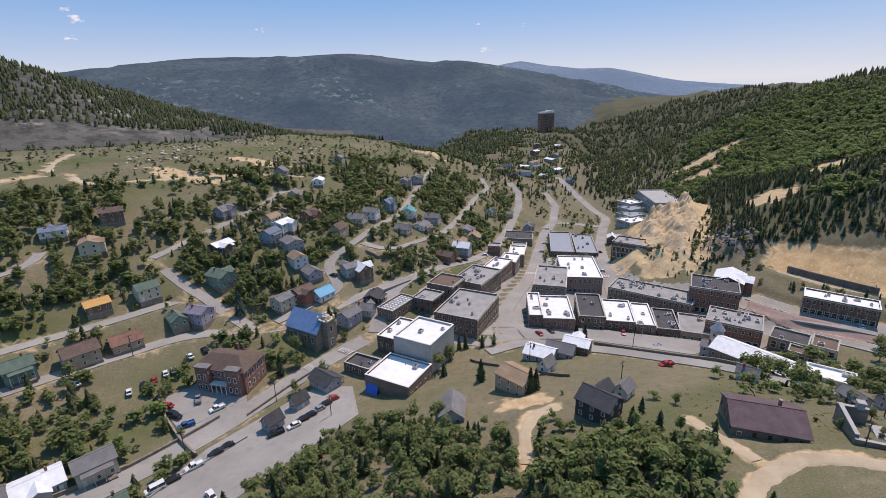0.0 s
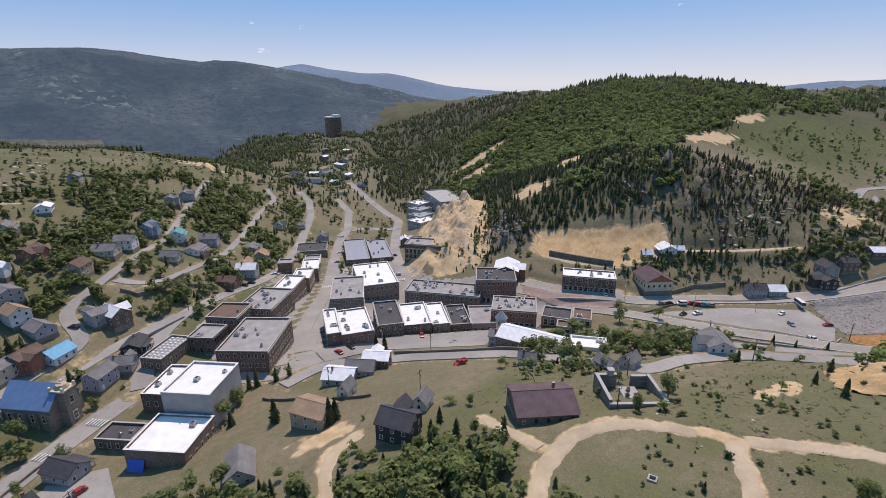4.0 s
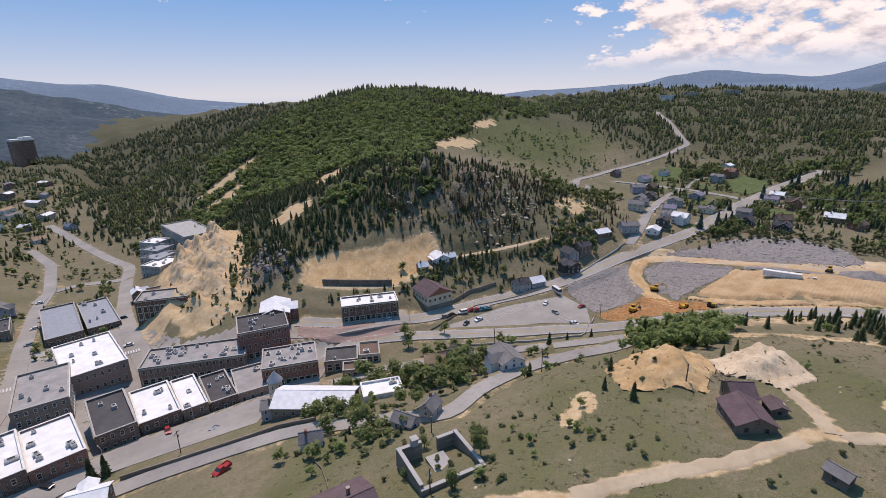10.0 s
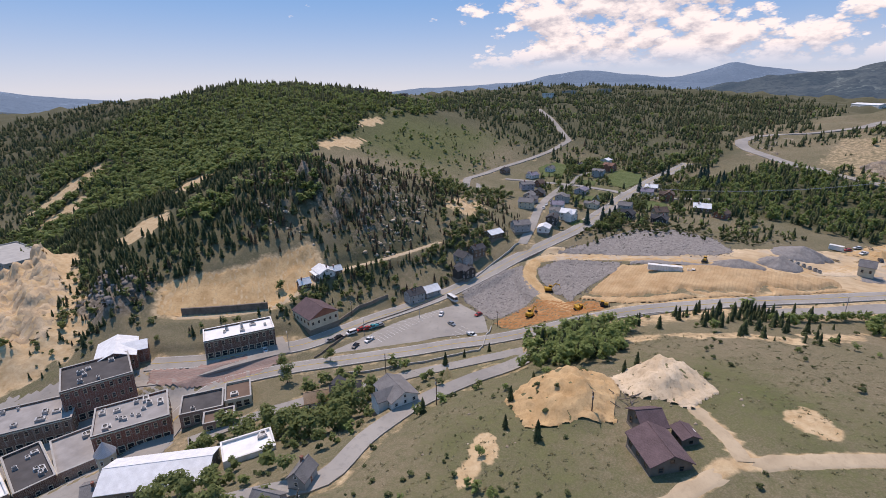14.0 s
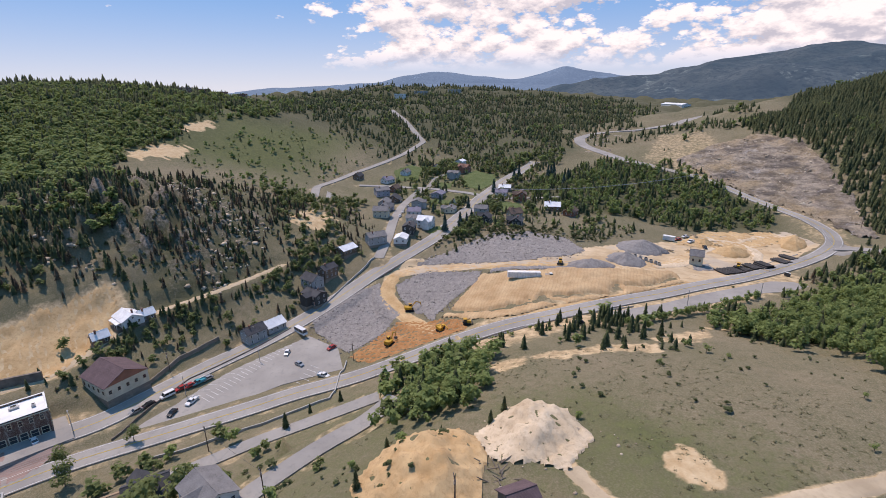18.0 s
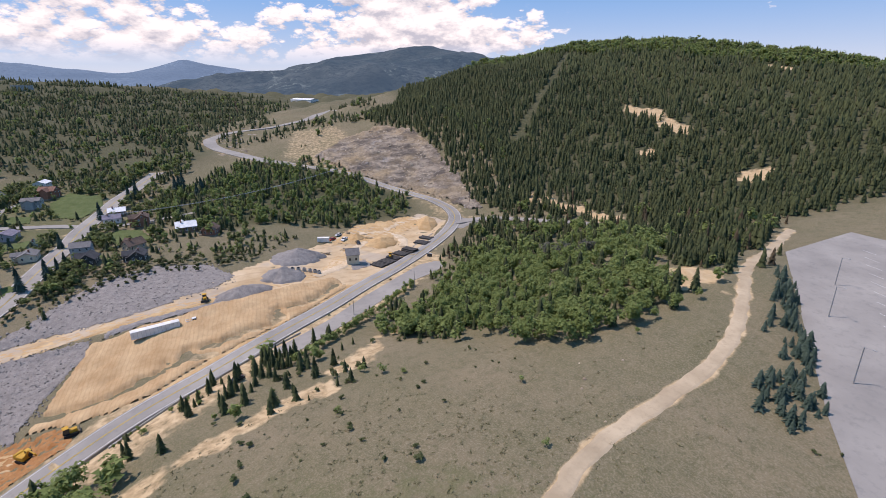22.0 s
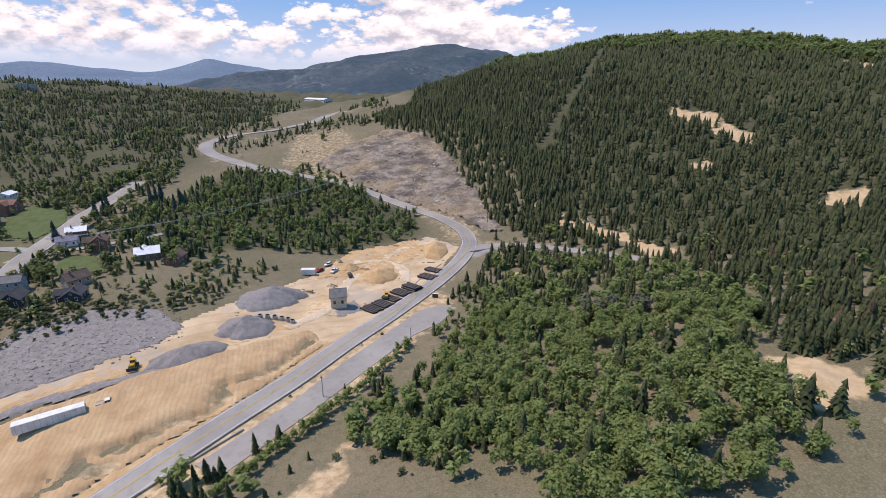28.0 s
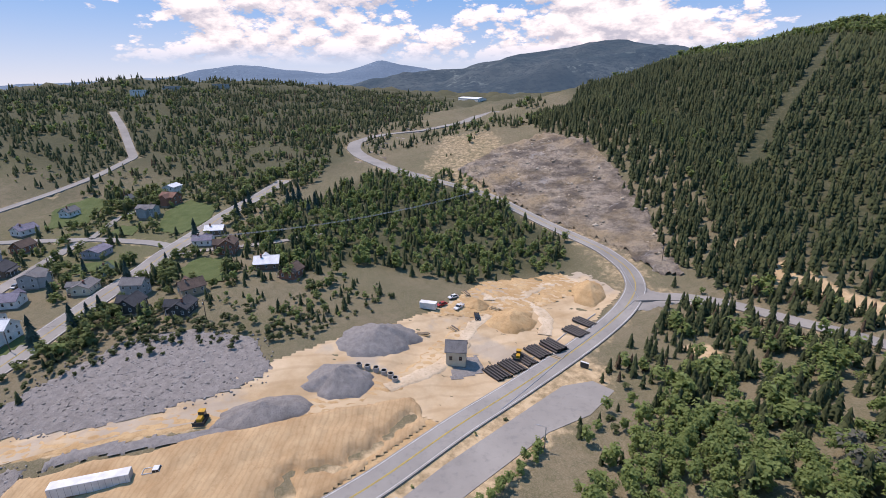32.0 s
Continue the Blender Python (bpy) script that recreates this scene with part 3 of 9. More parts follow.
DIRT = {
    "hill_track": (1.9, [(51, 52), (60, 64), (67, 71), (79, 76), (91, 75), (100, 66), (107, 54), (122, 41), (128, 31), (139, 23), (146, 16), (150, 6), (154, -5), (159, -20), (166, -42), (166, -62), (166, -81), (170, -100), (179, -122), (189, -143), (194, -171), (207, -223)]),
    "spur_track": (2.0, [(106, 55), (96, 45), (81, 35)]),
    "barn_track": (1.8, [(164, 21), (155, 16), (147, 14)]),
    "shed_track": (1.6, [(27, 89), (29, 100), (32, 110), (43, 115)]),
    "house_track": (1.5, [(69, 96), (70, 88), (72, 77)]),
    "ridge_track": (2.2, [(-221, 232), (-208, 276), (-191, 298), (-174, 282), (-143, 302), (-112, 326), (-82, 347), (-68, 351)]),
    "ridge_spur": (2.0, [(-199, 294), (-208, 314), (-217, 348)]),
    "site_road": (4.0, [(274, 62), (294, 78), (315, 90), (331, 90), (337, 74), (328, 38), (325, 5), (323, -23), (334, -54), (352, -68), (366, -84)]),
    "haul_road": (3.0, [(258, 44), (270, 18), (285, -14), (299, -37), (313, -57)]),
    "pit_bench": (1.8, [(202, 229), (211, 214), (228, 195), (266, 187), (287, 172), (325, 148)]),
    "quarry_track": (2.0, [(-27, 637), (4, 598), (35, 572)]),
}
ROADS = {**ASPHALT, **DIRT}
LOTS = {
    "pay_lot": [(206, 157), (227, 152), (265, 137), (284, 122), (271, 102), (255, 95), (243, 115), (222, 137)],
    "school_lot": [(-86, 153), (-78, 142), (-68, 132), (-54, 143), (-58, 156), (-74, 165)],
    "store_lot": [(-75, 96), (-52, 93), (-16, 134), (-20, 154), (-34, 158), (-61, 127)],
    "long_lot": [(270, -10), (283, -35), (297, -55), (314, -84), (322, -98), (322, -108), (315, -111), (306, -98), (302, -84), (288, -60), (276, -40), (262, -14)],
    "front_lot": [(72, 187), (105, 186), (128, 175), (115, 164), (95, 173), (74, 182)],
    "top_lot": [(189, -172), (184, -216), (160, -216), (110, -150), (90, -60), (126, -54), (145, -86), (163, -121)],
    "terrace_lot": [(425, 167), (450, 177), (464, 172), (453, 160), (428, 158)],
}
LAWNS = {
    "below the white-roofed house": [(435, 34), (450, 30), (444, 17), (424, 13), (414, 11), (416, 28)],
    "sloping up beside the valley road": [(500, 62), (526, 64), (549, 54), (532, 34), (508, 34), (489, 45)],
    "at the street corner": [(501, 86), (514, 84), (510, 72), (496, 72)],
    "behind the low houses": [(381, 79), (392, 72), (386, 66), (376, 74)],
    "between two village streets": [(448, 84), (462, 88), (462, 70), (450, 62)],
    "above the village": [(520, 104), (560, 104), (572, 118), (548, 132), (516, 122)],
}
ROAD_Z = {}


def rough_height(x, y):
    """The land before roads and yards are cut into it."""
    x, y = np.asarray(x, float), np.asarray(y, float)
    far = np.hypot(x - 150, y - 100)
    z = swells(x, y) + ROUGH(x, y) * (0.5 + 7 * smooth(350, 1100, far)) + FINE(x, y) * (0.22 + 0.5 * smooth(200, 600, far))
    # cliff below the forest hill
    d, a = path_distance(x, y, [(160, 281), (180, 314), (210, 360)])
    z = z + 17 * np.exp(-(np.maximum(d - 8, 0) / 15) ** 2) * (0.55 + 0.45 * a) * (0.8 + 0.3 * FINE(x, y))
    # dug-out bench of the pit, with its steep back face
    m = inside(x, y, [(198, 238), (214, 251), (241, 223), (271, 205), (264, 193), (228, 194), (210, 216)], 10)
    z = z - 3.0 * m
    # spoil heaps beside the barn
    for cx, cy, r, h in ((168, 49, 15, 5.6), (158, 45, 9, 2.6), (178, 27, 11, 5.0), (169, 29, 6, 2.5), (198, -123, 8, 2.5), (36, 564, 16, 7)):
        q = np.hypot(x - cx, y - cy) / r
        z = z + h * np.maximum(0, 1 - q * q) ** 1.6 * (1 + 0.16 * FINE(x * 2, y * 2))
    # the blasted hill beside the bend
    d, a = path_distance(x, y, [(383, -195), (440, -208), (500, -220), (562, -221), (607, -197)])
    up = np.clip((y - (-0.16 * (x - 382) - 184)) / -30, 0, 1)
    z = z + (3 + 7 * np.sin(np.pi * np.clip(a, 0.02, 0.98)) ** 0.8) * np.exp(-(np.maximum(d - 18, 0) / 26) ** 2) * up
    # rocky knobs
    for cx, cy, r, h in ((198, 261, 14, 6), (208, 275, 10, 5), (299, 244, 40, 8), (332, 222, 30, 6)):
        z = z + h * np.exp(-((x - cx) ** 2 + (y - cy) ** 2) / r ** 2) * (1 + 0.5 * FINE(x, y))
    return z


def profile(name):
    """Road-bed heights along a road, smoothed."""
    if name not in ROAD_Z:
        pts = ROADS[name][1]
        fine = []
        for (ax, ay), (bx, by) in zip(pts, pts[1:]):
            n = max(2, int(math.hypot(bx - ax, by - ay) / 4))
            fine += [(ax + (bx - ax) * i / n, ay + (by - ay) * i / n) for i in range(n)]
        fine.append(pts[-1])
        p = np.array(fine)
        for _ in range(3):
            p[1:-1] = (p[:-2] + 2 * p[1:-1] + p[2:]) / 4
        z = rough_height(p[:, 0], p[:, 1])
        for _ in range(14):
            z[1:-1] = (z[:-2] + 2 * z[1:-1] + z[2:]) / 4
        ROAD_Z[name] = np.column_stack([p, z])
    return ROAD_Z[name]


LOT_PLANE = {}


def lot_plane(name):
    if name not in LOT_PLANE:
        p = np.array(LOTS[name], float)
        z = rough_height(p[:, 0], p[:, 1])
        A = np.column_stack([p, np.ones(len(p))])
        LOT_PLANE[name] = np.linalg.lstsq(A, z, rcond=None)[0]
    return LOT_PLANE[name]


def height(x, y):
    """Final ground height: roads and yards cut and filled into the land."""
    x, y = np.atleast_1d(np.asarray(x, float)), np.atleast_1d(np.asarray(y, float))
    z = rough_height(x, y)
    for name in LOTS:
        p = np.array(LOTS[name])
        near = (x > p[:, 0].min() - 12) & (x < p[:, 0].max() + 12) & (y > p[:, 1].min() - 12) & (y < p[:, 1].max() + 12)
        if near.any():
            a, b, c = lot_plane(name)
            m = smooth(0.05, 0.55, inside(x[near], y[near], LOTS[name], 14.0))
            z[near] = z[near] * (1 - m) + (a * x[near] + b * y[near] + c) * m
    for name, (half, pts) in ROADS.items():
        q = profile(name)
        reach = half + 6
        near = (x > q[:, 0].min() - reach) & (x < q[:, 0].max() + reach) & (y > q[:, 1].min() - reach) & (y < q[:, 1].max() + reach)
        if near.any():
            xs, ys = x[near], y[near]
            best, zr = np.full(xs.shape, 1e9), np.zeros(xs.shape)
            for i in range(len(q) - 1):
                ax, ay, az = q[i]
                dx, dy, dz = q[i + 1] - q[i]
                t = np.clip(((xs - ax) * dx + (ys - ay) * dy) / (dx * dx + dy * dy + 1e-9), 0, 1)
                d = np.hypot(xs - ax - t * dx, ys - ay - t * dy)
                m = d < best
                best, zr = np.where(m, d, best), np.where(m, az + t * dz, zr)
            w = 1 - smooth(half + 0.8, reach, best)
            z[near] = z[near] * (1 - w) + zr * w
    return z


def h1(x, y):
    return float(height(x, y)[0])


# woods: where trees grow and how thickly (0 to 1)
def pine_wood(x, y):
    hill = inside(x, y, [(198, 263), (212, 249), (245, 236), (300, 216), (332, 231), (371, 276), (417, 306), (450, 328), (569, 362), (640, 481), (653, 771), (440, 792), (313, 602), (276, 486), (249, 413), (215, 337)], 40)
    north = inside(x, y, [(201, -279), (228, -226), (298, -223), (371, -215), (427, -231), (516, -253), (604, -237), (686, -288), (911, -341), (877, -730), (183, -695), (129, -440)], 36)
    knoll = inside(x, y, [(398, -141), (402, -90), (427, -48), (416, -16), (459, 8), (497, 4), (567, -66), (545, -120), (424, -152)], 16)
    plateau = inside(x, y, [(570, 135), (776, 44), (781, -70), (847, -165), (1115, -230), (1307, 200), (1002, 408), (705, 312), (651, 229)], 60)
    rocky = 1.2 * inside(x, y, [(266, 181), (276, 156), (336, 159), (373, 156), (399, 177), (367, 257), (319, 277), (288, 233), (285, 197)], 24)
    far_left = inside(x, y, [(-288, 392), (-193, 486), (-218, 700), (-669, 1096), (-1079, 710), (-672, 430)], 60)
    valley = inside(x, y, [(-60, 713), (88, 610), (173, 730), (359, 879), (721, 979), (755, 1685), (-443, 1684), (-464, 896)], 80)
    edge = inside(x, y, [(427, 282), (574, 308), (671, 187), (610, 93), (540, 14), (612, -66), (718, -51), (827, -175), (1114, -248), (1405, 203), (1005, 682), (606, 605), (446, 469)], 50)
    return hill * 0.85, north, knoll, plateau * 0.9, edge * 0.85, rocky * 0.75, far_left * 0.4, valley * 0.45


SCARS = [(306, 325, 20, 9), (443, 290, 26, 12), (532, 312, 24, 8), (380, 149, 16, 12), (374, -350, 20, 8), (341, -499, 16, 9), (259, -298, 9, 11), (332, -297, 7, 8), (342, -343, 14, 8),
         (252, 308, 14, 14), (340, 524, 40, 12), (434, 687, 40, 16), (312, 486, 26, 14), (196, -125, 10, 8), (333, -207, 30, 5), (360, -201, 18, 6), (294, -205, 12, 5), (141, 63, 7, 3), (164, 0, 6, 4), (322, -147, 7, 5),
         (36, 567, 24, 14), (-99, 362, 20, 8), (-130, 317, 24, 9), (34, 121, 9, 5)]


def bare(x, y):
    m = 0 * x
    for cx, cy, rx, ry in SCARS:
        m = np.maximum(m, smooth(1.25, 0.75, np.hypot((x - cx) / rx, (y - cy) / ry) + 0.30 * FINE(x, y) + 0.22 * FINE(y * 2.3, x * 2.3)))
    d, a = path_distance(x, y, [(160, 281), (180, 314), (210, 360)])
    m = np.maximum(m, smooth(34, 22, d + 5 * FINE(x, y)))
    m = np.maximum(m, inside(x, y, [(198, 240), (214, 252), (241, 225), (275, 204), (265, 191), (230, 192), (208, 214)], 8))
    return m


def ground_sheet():
    """One sheet of land, fine near the flight and coarser towards the horizon."""
    na = 540
    rings = [0.0]
    while rings[-1] < 4900:
        rings.append(rings[-1] + max(2.0, 0.0155 * rings[-1]))
    rr, aa = np.array(rings[1:]), np.linspace(0, math.tau, na, endpoint=False)
    R, A = np.meshgrid(rr, aa, indexing="ij")
    X, Y = (190 + R * np.cos(A)).ravel(), (90 + R * np.sin(A)).ravel()
    Z = height(X, Y)
    nr = len(rr)
    i, j = np.meshgrid(np.arange(nr - 1), np.arange(na), indexing="ij")
    k = (j + 1) % na
    quads = np.stack([i * na + j, (i + 1) * na + j, (i + 1) * na + k, i * na + k], -1).reshape(-1, 4)
    verts = np.column_stack([X, Y, Z])
    verts = np.vstack([verts, [[190, 90, h1(187, 82)]]])
    me = bpy.data.meshes.new("ground")
    fan = [(len(verts) - 1, a, (a + 1) % na) for a in range(na)]
    me.from_pydata(verts.tolist(), [], quads.tolist() + fan)
    me.polygons.foreach_set("use_smooth", [True] * len(me.polygons))
    x, y = verts[:, 0], verts[:, 1]
    soil_m = bare(x, y)
    for name, (half, pts) in DIRT.items():
        d, _ = path_distance(x, y, pts)
        soil_m = np.maximum(soil_m, 0.85 * smooth(half + 0.9, half - 0.6, d))
    for name, (half, pts) in ASPHALT.items():
        d, _ = path_distance(x, y, pts)
        soil_m = np.maximum(soil_m, 0.45 * smooth(half + 5, half, d + 2 * FINE(x, y)))
    d, _ = path_distance(x, y, [(254, 37), (272, -2), (293, -48), (328, -99)])
    soil_m = np.maximum(soil_m, 0.6 * smooth(26, 10, d))
    d, _ = path_distance(x, y, [(217, 41), (224, 20), (228, 1), (232, -15), (246, -33), (252, -42)])
    soil_m = np.maximum(soil_m, 0.62 * smooth(7, 2, d + 3 * FINE(x, y)))
    pines = np.maximum(np.max(np.stack(pine_wood(x, y)), 0), 0.8 * smooth(620, 900, np.hypot(x - 150, y - 100)))
    pines = np.maximum(pines, 0.7 * inside(x, y, [(331, 240), (371, 276), (446, 308), (573, 317), (650, 282), (723, 378), (564, 524), (426, 468)], 50))
    town = inside(x, y, [(-202, 81), (-55, 60), (23, 144), (139, 175), (160, 281), (142, 444), (54, 500), (-74, 440), (-156, 318)], 40)
    lush = 0.55 * town * (0.55 + 0.6 * BLOT(x, y)) + 0.5 * inside(x, y, [(433, 44), (563, 12), (598, 86), (527, 131), (449, 127)], 60)
    lush = np.maximum(lush, 0.5 * inside(x, y, [(38, 96), (66, 126), (114, 136), (130, 101), (101, 77), (65, 88)], 30) * (0.7 + 0.6 * BLOT(x, y)))
    lush = np.maximum(lush, 0.62 * inside(x, y, [(-328, 228), (-196, 222), (-77, 331), (-5, 406), (77, 521), (0, 651), (-175, 625), (-318, 479)], 50) * (0.75 + 0.5 * BLOT(x, y)))
    lush = np.maximum(lush, 0.52 * inside(x, y, [(22, 30), (43, 50), (100, 10), (150, -29), (176, -20), (198, 17), (193, 55), (148, 85), (102, 102), (57, 105)], 24) * (0.8 + 0.5 * BLOT(x, y)))
    lush = np.maximum(lush, 0.85 * inside(x, y, [(417, 316), (526, 397), (649, 312), (632, 186), (481, 201)], 60))
    lush = np.maximum(lush, 0.35 * inside(x, y, [(237, 93), (197, 36), (149, 75), (178, 110)], 20))
    pines = pines * (1 - 0.6 * inside(x, y, [(330, 340), (430, 310), (520, 330), (640, 300), (700, 400), (600, 520), (400, 520), (300, 430)], 60))
    lush = np.maximum(lush, 0.8 * inside(x, y, [(330, 340), (430, 310), (520, 330), (640, 300), (700, 400), (600, 520), (400, 520), (300, 430)], 60))
    rock = 0.62 * inside(x, y, [(288, 166), (336, 168), (377, 173), (363, 239), (309, 269), (278, 225)], 30) * (0.6 + 0.5 * FINE(x, y))
    rock = np.maximum(rock, 0.8 * smooth(26, 12, np.hypot(x - 200, y - 266)))
    rock = np.maximum(rock, 0.75 * inside(x, y, [(548, -126), (580, -170), (578, -206), (530, -214), (470, -204), (425, -193), (390, -181), (369, -176), (404, -166), (456, -149), (498, -135)], 8))
    soil_m = np.maximum(soil_m, 0.45 * inside(x, y, [(356, -133), (400, -147), (471, -138), (567, -97), (654, -137), (630, -187), (482, -169), (382, -177)], 20))
    rock = np.maximum(rock, 0.5 * smooth(30, 10, np.hypot((x + 150) / 1.6, y - 330)) * (0.5 + 0.6 * FINE(x, y)))
    rock = np.maximum(rock, 0.55 * inside(x, y, [(-287, 432), (-214, 569), (-464, 896), (-774, 705), (-569, 429)], 60) * (0.6 + 0.5 * ROUGH(x, y)))
    cov = np.column_stack([soil_m, np.clip(lush, 0, 1), np.clip(rock, 0, 1), np.clip(pines * 0.9, 0, 1)]).astype(np.float32)
    at = me.color_attributes.new("cover", "FLOAT_COLOR", "POINT")
    at.data.foreach_set("color", cov.ravel())
    me.materials.append(M["land"])
    return tagged(new("ground", me), "dry grassy mountain land with bare soil patches", "ground", kind="structure")


ground = ground_sheet()


def mesh_ob(name, verts, faces, mat, parent=None, smooth_shade=False):
    me = bpy.data.meshes.new(name)
    me.from_pydata([tuple(v) for v in verts], [], [tuple(f) for f in faces])
    if smooth_shade:
        me.polygons.foreach_set("use_smooth", [True] * len(me.polygons))
    if mat is not None:
        me.materials.append(mat)
    ob = new(name, me)
    if parent is not None:
        ob.parent = parent
    return ob


def ribbon(name, line, left, right, up, mat, step=None, parent=None):
    """A strip that follows a line of x, y, z places, from left to right of it, a little above it."""
    p = np.array(line, float)
    d = np.gradient(p[:, :2], axis=0)
    d /= np.linalg.norm(d, axis=1)[:, None] + 1e-9
    nrm = np.column_stack([d[:, 1], -d[:, 0]])
    verts, faces = [], []
    for i in range(len(p)):
        for s in (left, right):
            verts.append((p[i, 0] + nrm[i, 0] * s, p[i, 1] + nrm[i, 1] * s, p[i, 2] + up))
    for i in range(len(p) - 1):
        faces.append((2 * i, 2 * i + 1, 2 * i + 3, 2 * i + 2))
    # thickness
    n = len(verts)
    verts += [(x, y, z - 0.9) for x, y, z in verts]
    for i in range(len(p) - 1):
        a = 2 * i
        faces.append((a, a + 2, a + 2 + n, a + n))
        faces.append((a + 1, a + 1 + n, a + 3 + n, a + 3))
    return mesh_ob(name, verts, faces, mat, parent)


for ri, (nm, (half, pts)) in enumerate(ASPHALT.items()):
    r = ribbon("road", profile(nm), -half, half, 0.20 + 0.012 * ri, M["asphalt"])
    tagged(r, "worn grey asphalt town road" if half < 4 else "wide worn grey asphalt road", "road", kind="structure")
def track_strip(line, half, up, mat, seed):
    """A dirt track: a strip five verges wide whose edges wander and sink into the grass."""
    p = np.array(line, float)
    t = np.linspace(0, len(p) - 1, max(4, 4 * len(p)))
    p = np.column_stack([np.interp(t, np.arange(len(p)), p[:, i]) for i in range(3)])
    for _ in range(6):
        p[1:-1] = (p[:-2] + 2 * p[1:-1] + p[2:]) / 4
    d = np.gradient(p[:, :2], axis=0)
    d /= np.linalg.norm(d, axis=1)[:, None] + 1e-9
    w = Waves(seed, 7, 4)
    verts, faces = [], []
    for i in range(len(p)):
        wl_, wr_ = (half * (0.84 + 0.20 * float(w(p[i, 0] + o, p[i, 1] - o))) for o in (0, 40))
        for s_, dz in ((-wl_ - 0.6, -0.45), (-wl_, 0.0), (-0.45 * half, -0.07), (0.0, 0.02), (0.45 * half, -0.07), (wr_, 0.0), (wr_ + 0.6, -0.45)):
            verts.append((p[i, 0] + d[i, 1] * s_, p[i, 1] - d[i, 0] * s_, p[i, 2] + up + dz))
    for i in range(len(p) - 1):
        for k in range(6):
            a_ = 7 * i + k
            faces.append((a_, a_ + 1, a_ + 8, a_ + 7))
    return mesh_ob("track", verts, faces, mat, None, True)


for ri, (nm, (half, pts)) in enumerate(DIRT.items()):
    r = track_strip(profile(nm), half, 0.12 + 0.008 * ri, M["dirt" if nm not in ("site_road", "haul_road") else "tan_soil"], 60 + ri)
    tagged(r, "pale dirt track with wheel ruts", "track", kind="structure")


def lot_sheet(name, mat, label, up=0.14):
    a, b, c = lot_plane(name)
    bm = bmesh.new()
    vs = [bm.verts.new((x, y, a * x + b * y + c + up)) for x, y in LOTS[name]]
    f = bm.faces.new(vs)
    if f.normal.z < 0:
        f.normal_flip()
    ext = bmesh.ops.extrude_face_region(bm, geom=[f])
    for v in ext["geom"]:
        if isinstance(v, bmesh.types.BMVert):
            v.co.z -= 1.2
    bmesh.ops.recalc_face_normals(bm, faces=bm.faces)
    me = bpy.data.meshes.new(name)
    bm.to_mesh(me)
    bm.free()
    me.materials.append(mat)
    return tagged(new("pavement", me), label, "parking lot", kind="structure")


for nm in LOTS:
    lot_sheet(nm, M["asphalt"], "faded grey asphalt parking lot")


# ---- far mountains, plain backdrop, haze painted into their materials ----
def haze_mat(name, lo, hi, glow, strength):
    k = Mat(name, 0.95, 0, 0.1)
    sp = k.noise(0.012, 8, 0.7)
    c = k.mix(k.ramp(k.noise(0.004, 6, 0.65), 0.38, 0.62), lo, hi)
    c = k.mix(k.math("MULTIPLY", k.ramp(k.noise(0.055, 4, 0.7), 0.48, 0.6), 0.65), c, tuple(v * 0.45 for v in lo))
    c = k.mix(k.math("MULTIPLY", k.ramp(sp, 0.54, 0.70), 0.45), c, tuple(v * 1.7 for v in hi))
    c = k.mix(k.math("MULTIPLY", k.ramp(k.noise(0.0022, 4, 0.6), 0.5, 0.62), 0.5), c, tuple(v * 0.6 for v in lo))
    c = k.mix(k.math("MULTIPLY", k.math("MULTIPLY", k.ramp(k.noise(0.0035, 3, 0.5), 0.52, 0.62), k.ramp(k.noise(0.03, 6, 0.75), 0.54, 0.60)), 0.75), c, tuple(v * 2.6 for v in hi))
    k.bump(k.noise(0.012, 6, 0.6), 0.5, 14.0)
    # emission of the glow colour stands in for haze in the air
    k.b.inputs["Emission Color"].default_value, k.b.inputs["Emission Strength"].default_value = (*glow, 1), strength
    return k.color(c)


def mountain(crest, toward, foot_z, mat, seed, label, rough=26):
    """A forested mountain flank: from its foot up to the crest line and over."""
    c = np.array(crest, float)
    t = np.linspace(0, len(c) - 1, 150)
    line = np.column_stack([np.interp(t, np.arange(len(c)), c[:, i]) for i in range(3)])
    for _ in range(6):
        line[1:-1] = (line[:-2] + 2 * line[1:-1] + line[2:]) / 4
    w = Waves(seed, 700, 5)
    home = np.array([120, 60])
    rows = []
    for v in np.linspace(0, 1.25, 26):
        s = 1 - toward * (1 - v)
        xy = home + (line[:, :2] - home) * s
        g = np.sin(np.clip(v, 0, 1) * math.pi / 2) ** 1.25 if v <= 1 else 1 - (v - 1) * 2.2
        z = foot_z + (line[:, 2] - foot_z) * g
        z = z + w(xy[:, 0], xy[:, 1]) * rough * (1 - abs(v - 0.5)) * (0.25 if 0.9 < v < 1.1 else 1)
        rows.append(np.column_stack([xy, z]))
    V = np.array(rows)
    nr, nc = V.shape[:2]
    f = [(i * nc + j, i * nc + j + 1, (i + 1) * nc + j + 1, (i + 1) * nc + j) for i in range(nr - 1) for j in range(nc - 1)]
    ob = mesh_ob("backdrop", V.reshape(-1, 3), f, mat, None, True)
    return tagged(ob, label, "mountain", kind="structure")


